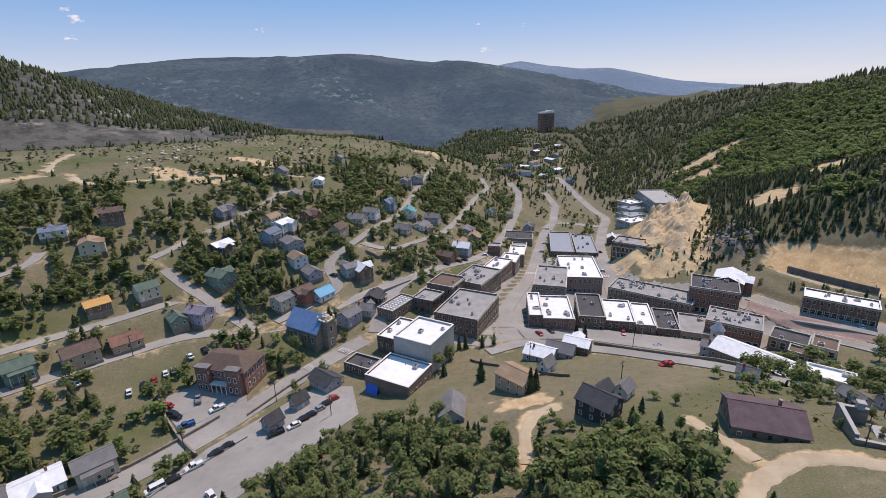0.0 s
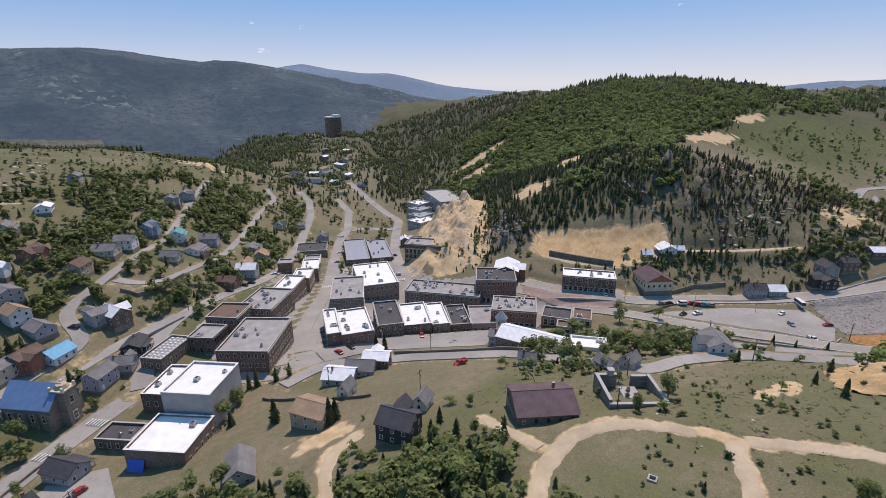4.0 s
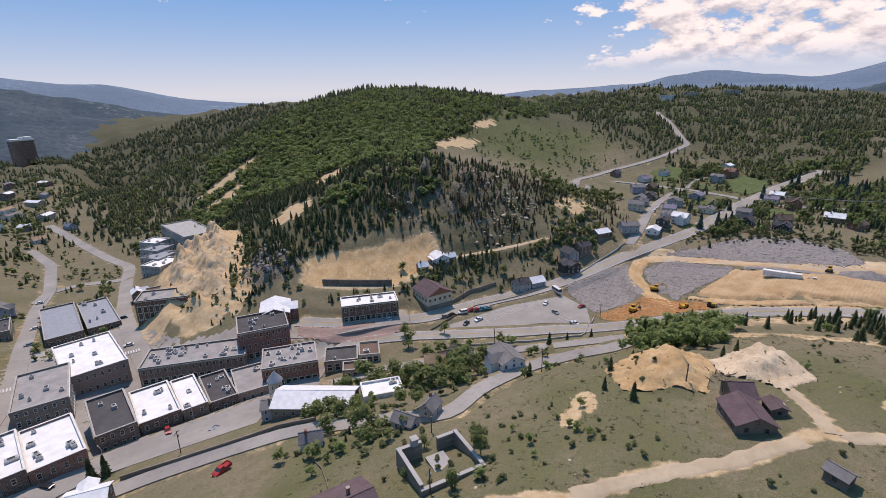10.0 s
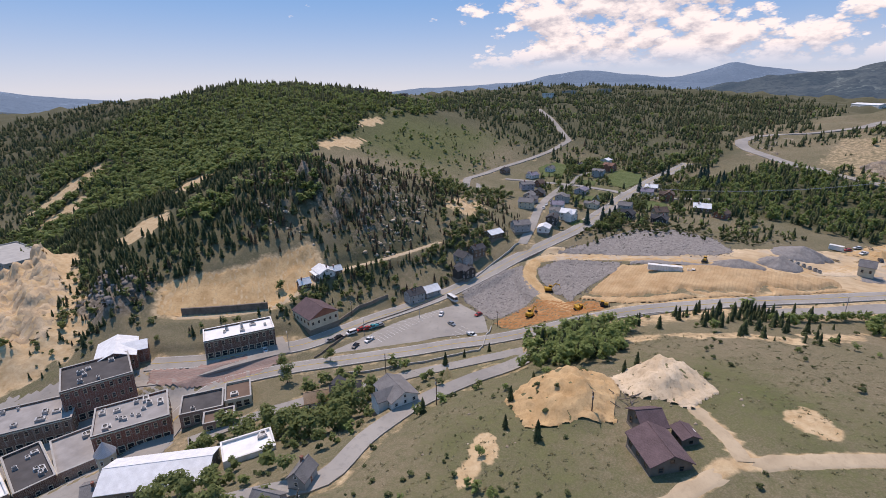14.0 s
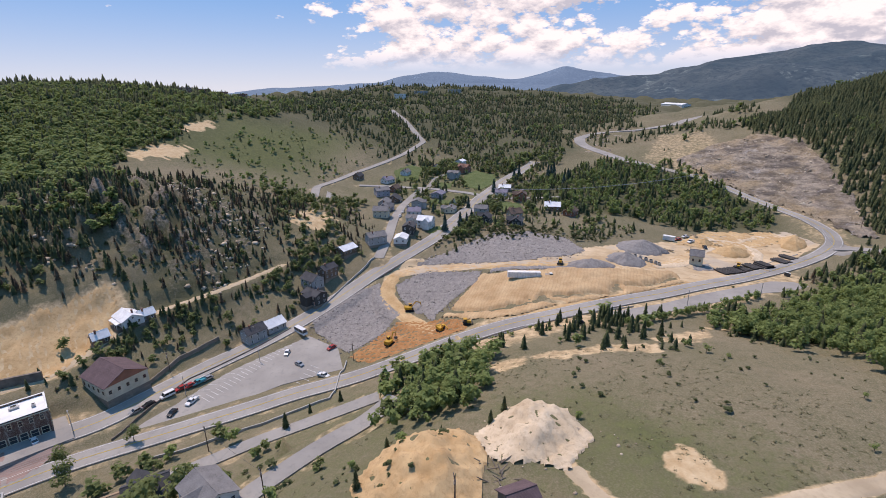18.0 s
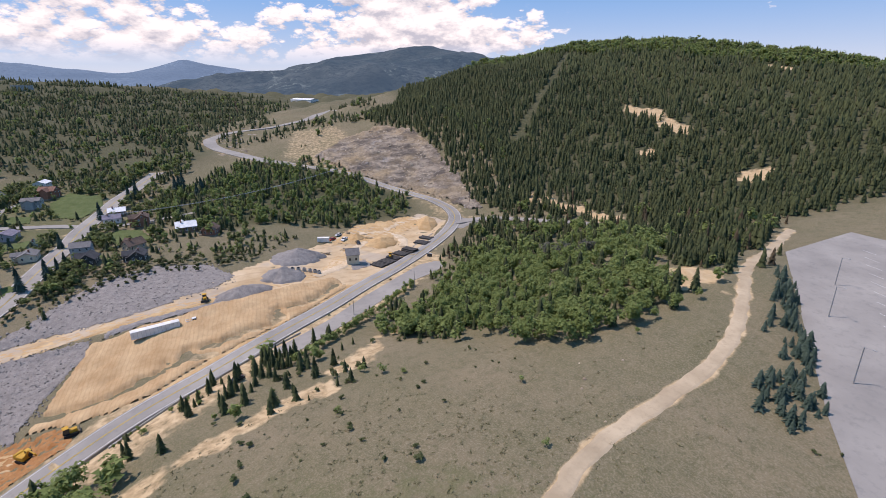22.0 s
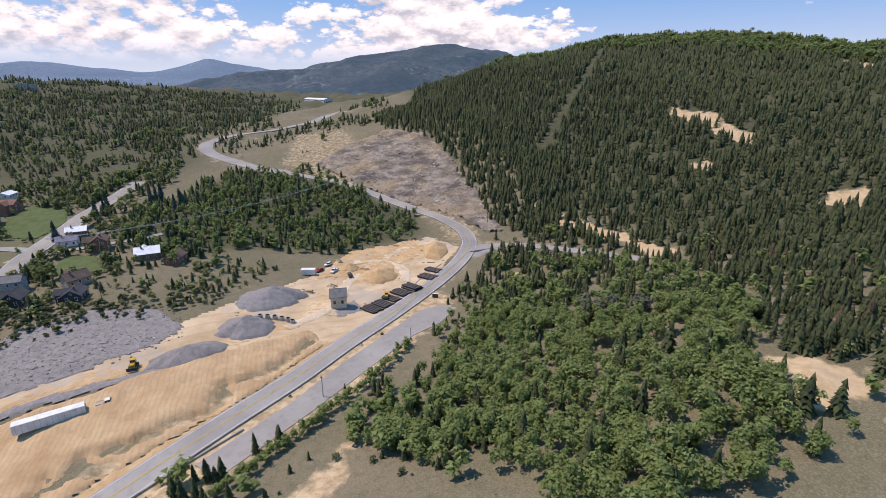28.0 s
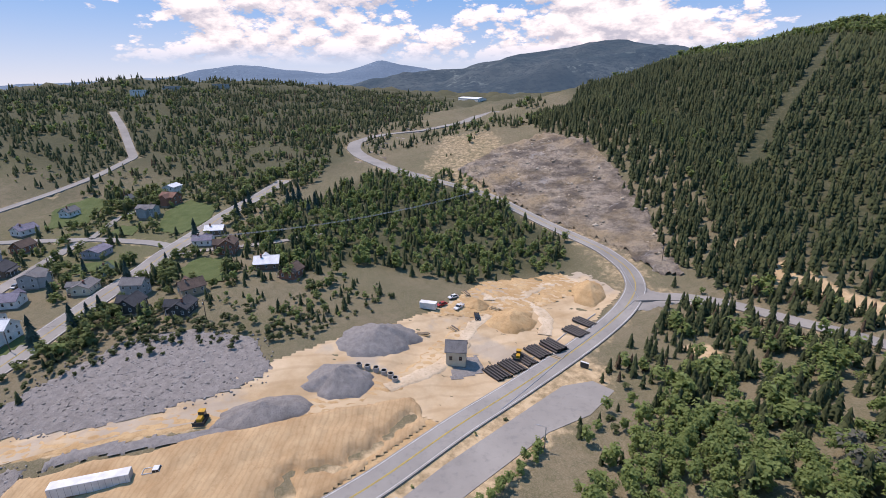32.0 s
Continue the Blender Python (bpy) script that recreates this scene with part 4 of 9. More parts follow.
# near ranges: pine colours with a faint blue glow painted on as haze
HAZE_NEAR = haze_mat("painted_haze_pine_mountain", (0.028, 0.040, 0.034), (0.062, 0.070, 0.058), (0.07, 0.14, 0.28), 0.30)
# far ranges: blue base and stronger glow, both imitating distance haze
HAZE_FAR = haze_mat("painted_haze_far_mountain", (0.05, 0.07, 0.09), (0.06, 0.08, 0.10), (0.16, 0.26, 0.42), 0.55)
mountain([(-2101, 1771, 195), (-1762, 2110, 151), (-1492, 2310, 132), (-1328, 2409, 173), (-1069, 2535, 214), (-881, 2607, 226), (-585, 2689, 219), (-377, 2727, 233), (-229, 2743, 235), (5, 2754, 207), (187, 2747, 185), (354, 2731, 192), (553, 2698, 159), (822, 2629, 103), (1035, 2553, 55), (1210, 2475, 12), (1450, 2343, -21), (1698, 2171, -35), (1915, 1982, -49)], 0.5, -150, HAZE_NEAR, 21, "dark pine-covered mountain range with painted blue haze")
mountain([(307, 4201, 104), (599, 4171, 155), (809, 4136, 210), (981, 4099, 236), (1172, 4049, 199), (1423, 3968, 166), (1622, 3892, 166), (1756, 3833, 140), (2044, 3688, 67), (2302, 3534, 31), (2501, 3396, 16), (2825, 3133, -12), (3232, 2711, -34)], 0.25, -100, HAZE_FAR, 23, "far mountain range painted pale blue as haze", 14)
mountain([(2703, -156, 46), (2670, -426, 83), (2632, -603, 110), (2568, -821, 146), (2520, -948, 187), (2446, -1114, 210), (2384, -1235, 223), (2290, -1391, 233), (2213, -1503, 210), (2130, -1611, 187), (2011, -1748, 173), (1781, -1966, 164)], 0.4, 20, HAZE_NEAR, 25, "dark pine-covered mountain with painted blue haze behind the road cut")
mountain([(3964, 2100, 51), (4130, 1754, 82), (4287, 1321, 105), (4367, 1024, 120), (4413, 799, 170), (4442, 609, 201), (4463, 418, 205), (4477, 188, 166), (4477, -118, 135), (4463, -348, 189), (4444, -524, 243), (4419, -691, 205), (4367, -954, 158), (4264, -1324, 166), (4034, -1893, 151)], 0.2, 0, HAZE_FAR, 27, "far mountain peaks painted pale blue as haze", 14)
mountain([(3047, 2541, -6), (3254, 2271, 20), (3437, 1985, 40), (3622, 1621, 68), (3769, 1240, 85), (3874, 845, 95), (3950, 307, 109), (3957, -101, 109), (3922, -507, 88)], 0.2, 0, HAZE_FAR, 29, "far hills beyond the plateau painted pale blue as haze", 10)
# rock and pine colours, plus a weak bluish glow painted in as haze
ROCKY = haze_mat("painted_haze_rocky_ridge", (0.055, 0.056, 0.045), (0.125, 0.115, 0.098), (0.1, 0.14, 0.2), 0.08)
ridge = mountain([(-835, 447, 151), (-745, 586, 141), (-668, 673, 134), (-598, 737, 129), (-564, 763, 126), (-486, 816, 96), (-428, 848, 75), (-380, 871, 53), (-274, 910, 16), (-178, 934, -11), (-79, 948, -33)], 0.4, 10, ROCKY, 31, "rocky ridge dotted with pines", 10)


# ---- woods ----
def pine_template(rng, sides, tiers):
    """One conifer of height 1: stacked skirts of drooping boughs with jagged rims."""
    v, f = [], []
    for k in range(tiers):
        z0 = 0.06 + 0.88 * k / tiers
        z1 = min(1.0, z0 + 1.75 / tiers)
        r = 0.23 * (1 - z0) ** 0.85 + 0.012
        base = len(v)
        a0 = rng.uniform(0, math.tau)
        n = sides * 2
        for i in range(n):
            a = a0 + math.tau * i / n
            q = r * (rng.uniform(0.85, 1.2) if i % 2 == 0 else rng.uniform(0.45, 0.65))
            v.append((q * math.cos(a), q * math.sin(a), z0 + (0 if i % 2 == 0 else 0.25 / tiers) + rng.uniform(-0.2, 0.2) / tiers))
        v.append((rng.uniform(-0.01, 0.01), rng.uniform(-0.01, 0.01), z1))
        f += [(base + i, base + (i + 1) % n, base + n) for i in range(n)]
    return np.array(v), np.array(f)


def leafy_template(rng, leaves, size, tall=1.0, lobes=5):
    """One broadleaf crown of height 1: leaf clumps as small tilted triangles gathered in lobes."""
    c = [(rng.uniform(-0.20, 0.20), rng.uniform(-0.20, 0.20), rng.uniform(0.34, 0.82)) for _ in range(lobes)] + [(0, 0, 0.6)]
    v, f = [], []
    for i in range(leaves):
        cx, cy, cz = c[i % len(c)]
        d = rng.normal(size=3)
        d /= np.linalg.norm(d)
        r = rng.uniform(0.55, 1.0) * np.array([0.20, 0.20, 0.19 * tall])
        p = np.array([cx, cy, cz]) + d * r
        nrm = d + rng.normal(size=3) * 0.45
        nrm[2] += 1.3
        nrm /= np.linalg.norm(nrm)
        u = np.cross(nrm, rng.normal(size=3))
        u /= np.linalg.norm(u)
        w = np.cross(nrm, u)
        s = size * rng.uniform(0.7, 1.3)
        b = len(v)
        v += [p + u * s, p - u * s * 0.6 + w * s * 0.8, p - u * s * 0.6 - w * s * 0.8]
        f.append((b, b + 1, b + 2))
    return np.array(v), np.array(f)


RNG = np.random.default_rng(17)
PINE_HI = [pine_template(RNG, 6, 7) for _ in range(5)]
PINE_MID = [pine_template(RNG, 5, 4) for _ in range(5)]
PINE_LO = [pine_template(RNG, 4, 2) for _ in range(5)]
LEAF_HI = [leafy_template(RNG, 230, 0.060) for _ in range(5)]
LEAF_MID = [leafy_template(RNG, 130, 0.085) for _ in range(5)]
LEAF_LO = [leafy_template(RNG, 36, 0.16) for _ in range(5)]
LEAF_FAR = [leafy_template(RNG, 70, 0.115) for _ in range(5)]
SCRUB = [leafy_template(RNG, 26, 0.17, 0.8, 3) for _ in range(4)]
BUSH = [leafy_template(RNG, 60, 0.13, 0.8, 3) for _ in range(4)]


def scatter_mesh(name, places, templates, mat, seed, wide=1.0):
    """Many plants joined: places are x, y, z, height."""
    rng = np.random.default_rng(seed)
    P = np.asarray(places, float)
    if not len(P):
        return None
    allv, allf, off = [], [], 0
    which = rng.integers(0, len(templates), len(P))
    for k, (tv, tf) in enumerate(templates):
        q = P[which == k]
        if not len(q):
            continue
        a = rng.uniform(0, math.tau, len(q))
        w = wide * rng.uniform(0.8, 1.2, len(q)) * q[:, 3]
        ca, sa = np.cos(a)[:, None], np.sin(a)[:, None]
        X = (tv[None, :, 0] * ca - tv[None, :, 1] * sa) * w[:, None] + q[:, 0:1]
        Y = (tv[None, :, 0] * sa + tv[None, :, 1] * ca) * w[:, None] + q[:, 1:2]
        Z = tv[None, :, 2] * q[:, 3:4] + q[:, 2:3]
        allv.append(np.stack([X, Y, Z], -1).reshape(-1, 3))
        allf.append((tf[None] + (np.arange(len(q)) * len(tv))[:, None, None]).reshape(-1, 3) + off)
        off += len(q) * len(tv)
    V, F = np.vstack(allv).astype(np.float32), np.vstack(allf).astype(np.int32)
    me = bpy.data.meshes.new(name)
    me.vertices.add(len(V))
    me.vertices.foreach_set("co", V.ravel())
    me.loops.add(F.size)
    me.loops.foreach_set("vertex_index", F.ravel())
    me.polygons.add(len(F))
    me.polygons.foreach_set("loop_start", np.arange(0, F.size, 3, dtype=np.int32))
    me.update(calc_edges=True)
    me.materials.append(mat)
    return new(name, me)


def wood(label, places, templates, mat, seed, wide=1.0, name="woods", cat="trees"):
    ob = scatter_mesh(name, places, templates, mat, seed, wide)
    if ob is not None:
        tagged(ob, label, cat, kind="stuff")
    return ob


ALL_ROADS = list(ROADS.values())


def clear_of_roads(x, y, gap=1.5):
    ok = np.ones(len(x), bool)
    for half, pts in ALL_ROADS:
        d, _ = path_distance(x, y, pts)
        ok &= d > half + gap
    for name in LOTS:
        ok &= inside(x, y, LOTS[name], 3.0) < 0.5
    for poly in LAWNS.values():
        ok &= inside(x, y, poly, 3.0) < 0.5
    return ok


def sow(poly, spacing, tall, seed, dens=None, gap=1.5, avoid=None):
    """Random tree places in a polygon, x, y, z, height, thinned by a density function."""
    rng = np.random.default_rng(seed)
    p = np.array(poly, float)
    x0, y0, x1, y1 = p[:, 0].min(), p[:, 1].min(), p[:, 0].max(), p[:, 1].max()
    n = int((x1 - x0) * (y1 - y0) / spacing ** 2)
    x, y = rng.uniform(x0, x1, n), rng.uniform(y0, y1, n)
    keep = inside(x, y, poly, 10) > rng.uniform(0, 1, n)
    if dens is not None:
        keep &= dens(x, y) > rng.uniform(0, 1, n)
    x, y = x[keep], y[keep]
    keep = clear_of_roads(x, y, gap)
    if avoid is not None:
        keep &= avoid(x, y) < 0.4
    x, y = x[keep], y[keep]
    hgt = rng.uniform(tall[0], tall[1], len(x)) * rng.choice([0.75, 1, 1, 1.1], len(x))
    return np.column_stack([x, y, height(x, y) - 0.15, hgt])


def patchy(scale_seed, cut=0.0, soft=0.5):
    w = Waves(scale_seed, 70, 4)
    return lambda x, y: np.clip(0.5 + (w(x, y) - cut) / soft, 0, 1)


def split(places, share, seed):
    rng = np.random.default_rng(seed)
    m = rng.uniform(0, 1, len(places)) < share
    return places[m], places[~m]


# forest hill above the town
T = sow([(198, 263), (212, 249), (245, 236), (300, 216), (332, 231), (371, 276), (417, 306), (450, 328), (528, 362), (564, 486), (508, 605), (372, 604), (276, 486), (249, 413), (215, 337)], 3.7, (4.5, 8), 41, None, 1.5, bare)
green_side = (T[:, 0] - 260) * 0.55 + (T[:, 1] - 330) * 0.2 + 34 * ROUGH(T[:, 0], T[:, 1]) > 18
wood("dark pine forest on the steep hillside", T[~green_side], PINE_MID, M["pine"], 1)
a_, b_ = split(T[green_side], 0.78, 2)
wood("bright aspen thickets on the hilltop", a_[a_[:, 3] < 8.4], LEAF_FAR, M["aspen"], 3, 1.35)
wood("pines among the hilltop aspens", b_, PINE_MID, M["pine"], 4)
T = sow([(399, 334), (569, 362), (649, 312), (703, 395), (653, 771), (445, 877), (302, 771), (313, 602), (428, 526)], 7.5, (6, 10), 42, patchy(50, -0.4))
wood("pine forest along the far ridge", T, PINE_LO, M["pine"], 5)
# rocky slope with sparse and dead pines
T = sow([(280, 152), (336, 155), (384, 153), (414, 185), (371, 276), (319, 286), (267, 246), (258, 210)], 5.4, (4, 7), 43, patchy(51, -0.3), 2, bare)
a_, b_ = split(T, 0.55, 5)
wood("reddish beetle-killed pines on the rocky slope", a_, PINE_MID, M["dry_pine"], 6, 0.85)
wood("scattered pines on the rocky slope", b_, PINE_MID, M["pine"], 7)
T = sow([(302, 130), (359, 111), (451, 136), (440, 210), (392, 182), (348, 152)], 4.6, (3.5, 7), 44, patchy(52, -0.2))
wood("broadleaf trees below the rocky slope", T, LEAF_MID, M["broadleaf"], 8, 1.1)
# trees round the pit and the brick hall
T = sow([(212, 198), (265, 170), (301, 145), (336, 139), (302, 159), (265, 191), (224, 203), (202, 230), (191, 238), (183, 232)], 3.6, (3, 6.5), 45, patchy(53, -0.3), 1.5)
a_, b_ = split(T, 0.45, 6)
wood("broadleaf trees above the valley road", a_, LEAF_MID, M["broadleaf"], 9, 1.1)
wood("pines above the valley road", b_, PINE_MID, M["pine"], 10)
# north hill
T = sow([(201, -279), (220, -227), (260, -218), (298, -223), (371, -215), (427, -234), (516, -256), (603, -240), (706, -304), (781, -390), (768, -508), (535, -609), (281, -613), (151, -545), (129, -357)], 3.5, (5.5, 9), 46, None, 2, lambda x, y: np.maximum(bare(x, y), smooth(5, 2.5, path_distance(x, y, [(425, -248), (454, -296), (494, -361), (557, -452)])[0])))
near_t = T[:, 1] > -380
top = T[:, 1] < -520 + 0.3 * (T[:, 0] - 300)
wood("dense dark pine forest on the big hill", T[near_t], PINE_MID, M["pine"], 11)
wood("dense dark pine forest high on the big hill", T[~near_t & ~top], PINE_LO, M["pine"], 12)
a_, b_ = split(T[~near_t & top], 0.6, 7)
wood("aspens on the crown of the big hill", a_, LEAF_FAR, M["aspen"], 13, 1.2)
wood("pines on the crown of the big hill", b_, PINE_LO, M["pine"], 14)
# wooded knoll inside the bend
T = sow([(398, -141), (402, -90), (424, -52), (413, -16), (459, 8), (497, 4), (567, -66), (545, -120), (424, -150)], 3.6, (3.5, 8.5), 47)
front = (T[:, 0] < 450) & (T[:, 1] > -70)
wood("aspens at the foot of the knoll", T[front][::2], LEAF_MID, M["aspen"], 15)
a_, b_ = split(T[~front], 0.5, 81)
wood("bright aspens over the knoll", a_, LEAF_MID, M["aspen"], 116, 0.9)
wood("dark pines on the knoll inside the bend", np.vstack([b_, T[front][1::2]]), PINE_MID, M["pine"], 16)
# aspen grove below the flight
T = sow([(253, -46), (271, -75), (288, -101), (315, -125), (306, -179), (276, -186), (230, -167), (214, -126), (190, -113), (186, -88), (204, -62), (229, -63), (243, -49)], 2.8, (5, 8.5), 48, None, 1.5, bare)
south_side = (T[:, 0] - 250) * 0.6 - (T[:, 1] + 110) > 32
T_all = T
T = T[~south_side]
dim = np.hypot(T[:, 0] - 261, T[:, 1] + 138) < 13 + 5 * FINE(T[:, 0], T[:, 1])
G = np.random.default_rng(171).uniform(0, 1, len(T))
wood("half-bare grey aspens inside the grove", T[dim & (G < 0.6)], LEAF_MID, M["greyleaf"], 172, 0.8)
wood("dark pines standing in the aspen grove", T[~dim & (G > 0.93)] * (1, 1, 1, 1.15), PINE_HI, M["pine"], 173)
wood("dense green aspen grove on the slope", T[(dim & (G >= 0.6)) | (~dim & (G <= 0.93))], LEAF_HI, M["aspen"], 17, 0.84)
a_, b_ = split(T_all[south_side], 0.35, 10)
wood("aspens mixed with young pines", a_, LEAF_MID, M["aspen"], 18)
wood("young pines at the edge of the grove", b_[::2], PINE_HI, M["pine"], 19)
T = sow([(190, -118), (214, -126), (230, -167), (276, -186), (306, -179), (322, -147), (373, -190), (298, -218), (223, -227), (186, -172)], 4.2, (5, 9), 49, patchy(54, -0.5), 2, bare)
wood("pines between the tailings and the big hill", T, PINE_HI, M["pine"], 20)
T = sow([(329, -117), (346, -152), (374, -181), (331, -184), (300, -134), (315, -109)], 5.0, (4, 8), 149, patchy(55, -0.2), 2, bare)
wood("pines beside the road junction", T, PINE_HI, M["pine"], 21)
# line of pines along the low road
T = sow([(244, 41), (255, 17), (263, -1), (273, -29), (262, -32), (244, 1), (231, 33)], 5.0, (3.5, 7), 56, None, 0.5)
wood("row of pines along the low road", T, PINE_HI, M["pine"], 22)
T = []
for (ax, ay), (bx, by) in (((260, -9), (272, -30)), ((272, -30), (286, -55)), ((286, -55), (303, -78))):
    for k in range(16):
        u = k / 16
        T.append((ax + (bx - ax) * u - 5.4 + RNG.uniform(-0.9, 0.9), ay + (by - ay) * u - 3.2 + RNG.uniform(-0.9, 0.9), 0, RNG.uniform(2.4, 4.6)))
T = np.array(T)
T[:, 2] = height(T[:, 0], T[:, 1])
wood("row of young aspens between road and lot", T, LEAF_MID, M["aspen"], 23, 1.1)
T = sow([(227, 63), (240, 43), (217, 37), (193, 38), (188, 51), (201, 68)], 3.6, (5, 8.5), 58, None, 1.5, bare)
a_, b_ = split(T, 0.8, 11)
wood("aspen clump above the low road", a_, LEAF_HI, M["aspen"], 24)
wood("pines in the aspen clump", b_, PINE_HI, M["pine"], 25)
# grove behind the jail
T = sow([(118, 147), (144, 156), (171, 154), (187, 139), (196, 122), (178, 108), (148, 102), (122, 103), (110, 132)], 5.2, (6, 10), 59, patchy(60, -0.3), 1.5)
wood("tall cottonwoods behind the white-roofed hall", T, LEAF_HI, M["broadleaf"], 26, 1.1)
# hillside thicket under the flight at the start
T = sow([(-95, 71), (-65, 84), (-33, 107), (-11, 131), (10, 113), (27, 103), (34, 92), (44, 98), (59, 85), (54, 68), (44, 56), (13, 47), (-57, 44), (-92, 50)], 2.9, (3.5, 7.5), 61, None, 1.2)
a_, b_ = split(T, 0.66, 12)
wood("dense broadleaf thicket on the near slope", a_, LEAF_HI, M["broadleaf"], 27, 1.05)
wood("pines in the near thicket", b_, PINE_HI, M["pine"], 28)
T = sow([(-5, 154), (12, 151), (27, 172), (44, 178), (37, 186), (16, 174)], 3.8, (5, 9), 62, None, 1.0)
a_, b_ = split(T, 0.5, 13)
wood("trees behind the tall white hall", a_, LEAF_HI, M["broadleaf"], 29)
wood("dark pines behind the tall white hall", b_, PINE_HI, M["pine"], 30)
# trees among the houses
T = sow([(-200, 143), (-139, 59), (-55, 60), (-70, 110), (-20, 202), (12, 241), (52, 306), (112, 476), (55, 519), (-1, 475), (-82, 367), (-192, 259)], 4.1, (3.5, 8), 63, patchy(64, -0.25, 0.6), 1.5)
TOWN_TREES = T
T = sow([(-127, 228), (-74, 206), (-34, 239), (-11, 297), (-25, 334), (-87, 321)], 5.0, (3.5, 7.5), 65, patchy(66, -0.2, 0.5), 1.5)
TOWN_TREES = np.vstack([TOWN_TREES, T])
T = sow([(340, 66), (397, 58), (476, 126), (569, 125), (608, 43), (520, -12), (405, 1), (380, 38)], 5.0, (3.5, 7.5), 67, patchy(68, -0.25, 0.6), 1.5)
VILLAGE_TREES = T
T = sow([(-295, 258), (-192, 259), (-75, 353), (-21, 431), (56, 540), (-17, 636), (-133, 570), (-287, 412)], 6.5, (1.0, 3.0), 69, patchy(690, -0.1, 0.8), 1)
wood("low scrub scattered over the open hill", T, SCRUB, M["shrub"], 31, 1.5, "scrub", "shrubs")
T = sow([(-290, 341), (-152, 441), (-153, 570), (-381, 620)], 14, (4, 7), 70, patchy(71, 0.1))
wood("scattered pines on the open hill", T, PINE_LO, M["pine"], 32)
T = sow([(70, 490), (137, 513), (226, 642), (359, 879), (334, 983), (90, 880), (-17, 636)], 9, (4, 8), 72, patchy(73, 0.0))
wood("trees along the far valley", T, LEAF_LO, M["broadleaf"], 33, 1.2)
T = sow([(110, 512), (262, 521), (445, 877), (462, 1188), (107, 1189), (-220, 796), (-76, 659)], 9, (5, 9), 74, patchy(75, -0.3))
wood("pines along the far valley", T, PINE_LO, M["pine"], 34)
T = sow([(570, 135), (776, 44), (781, -70), (847, -165), (1115, -230), (1307, 200), (1002, 408), (705, 312), (651, 229)], 7.4, (5, 9), 76, patchy(77, -0.45))
wood("pine woods on the far plateau", T, PINE_LO, M["pine"], 35)
T = sow([(610, -28), (756, 25), (852, -50), (827, -156), (719, -137), (653, -157)], 6.5, (5, 9), 78, patchy(79, -0.3))
wood("pines round the far road loop", T, PINE_LO, M["pine"], 36)
T = sow([(331, 242), (371, 276), (436, 299), (573, 314), (650, 282), (723, 378), (564, 524), (446, 469), (401, 373)], 4.4, (4, 7), 180, patchy(181, -0.5), 2, bare)
a_, b_ = split(T, 0.72, 23)
wood("bright aspen woods over the broad hilltop", a_, LEAF_FAR, M["aspen"], 182, 1.4)
wood("pines over the broad hilltop", b_, PINE_LO, M["pine"], 183)
T = sow([(428, 526), (703, 395), (902, 481), (913, 880), (544, 1291), (364, 982)], 12, (7, 12), 184, patchy(185, -0.6))
wood("dark woods behind the hill", T, PINE_LO, M["pine"], 186, 1.2)
T = sow([(264, 403), (342, 603), (445, 877), (363, 962), (248, 685), (231, 484)], 6.2, (5, 9), 187, patchy(188, -0.4), 2)
wood("pines on the long valley flank", T, PINE_LO, M["pine"], 189)
T = sow([(415, 176), (481, 181), (571, 156), (651, 197), (612, 284), (473, 282), (401, 257)], 9, (3, 6), 80, patchy(81, 0.1))
wood("aspens on the green terrace", T, LEAF_LO, M["aspen"], 37)
T = sow([(-288, 392), (-214, 531), (-260, 796), (-608, 1046), (-692, 703), (-527, 428)], 9, (6, 10), 82, patchy(83, -0.3))
wood("scattered pines on the rocky ridge", T, PINE_LO, M["pine"], 38)
T = sow([(330, 700), (520, 760), (700, 900), (900, 1050), (1000, 1250), (800, 1500), (520, 1650), (380, 1560), (480, 1300), (440, 1100), (370, 900)], 8.5, (8, 13), 190, patchy(191, -0.9))
wood("dark pine woods over the far valley flank", T, PINE_LO, M["pine"], 192, 1.3)
T = sow([(-520, 560), (-250, 640), (-40, 700), (120, 780), (210, 900), (300, 1200), (400, 1420), (330, 1650), (-150, 1550), (-520, 1100)], 11, (9, 14), 193, patchy(194, -0.7))
wood("dark pine woods beyond the open hill", T, PINE_LO, M["pine"], 195, 1.3)
T = sow([(366, -179), (392, -184), (425, -197), (470, -208), (530, -218), (582, -208), (640, -218), (640, -275), (500, -275), (400, -240), (338, -208)], 2.9, (5, 9), 196)
wood("dense pines along the rim of the rock cut", T, PINE_MID, M["pine"], 197)
rv = np.empty(len(ridge.data.vertices) * 3)
ridge.data.vertices.foreach_get("co", rv)
rv = rv.reshape(26, 150, 3)[6:22]
rg = np.random.default_rng(198)
ri_, rj_, fu, fv = rg.integers(0, 15, 3600), rg.integers(0, 149, 3600), rg.uniform(0, 1, (3600, 1)), rg.uniform(0, 1, (3600, 1))
spot = (rv[ri_, rj_] * (1 - fu) + rv[ri_ + 1, rj_] * fu) * (1 - fv) + (rv[ri_, rj_ + 1] * (1 - fu) + rv[ri_ + 1, rj_ + 1] * fu) * fv
T = np.column_stack([spot - (0, 0, 0.4), rg.uniform(6, 11, 3600)])
wood("dark pines dotted over the rocky ridge", T, PINE_LO, M["pine"], 199, 1.2)
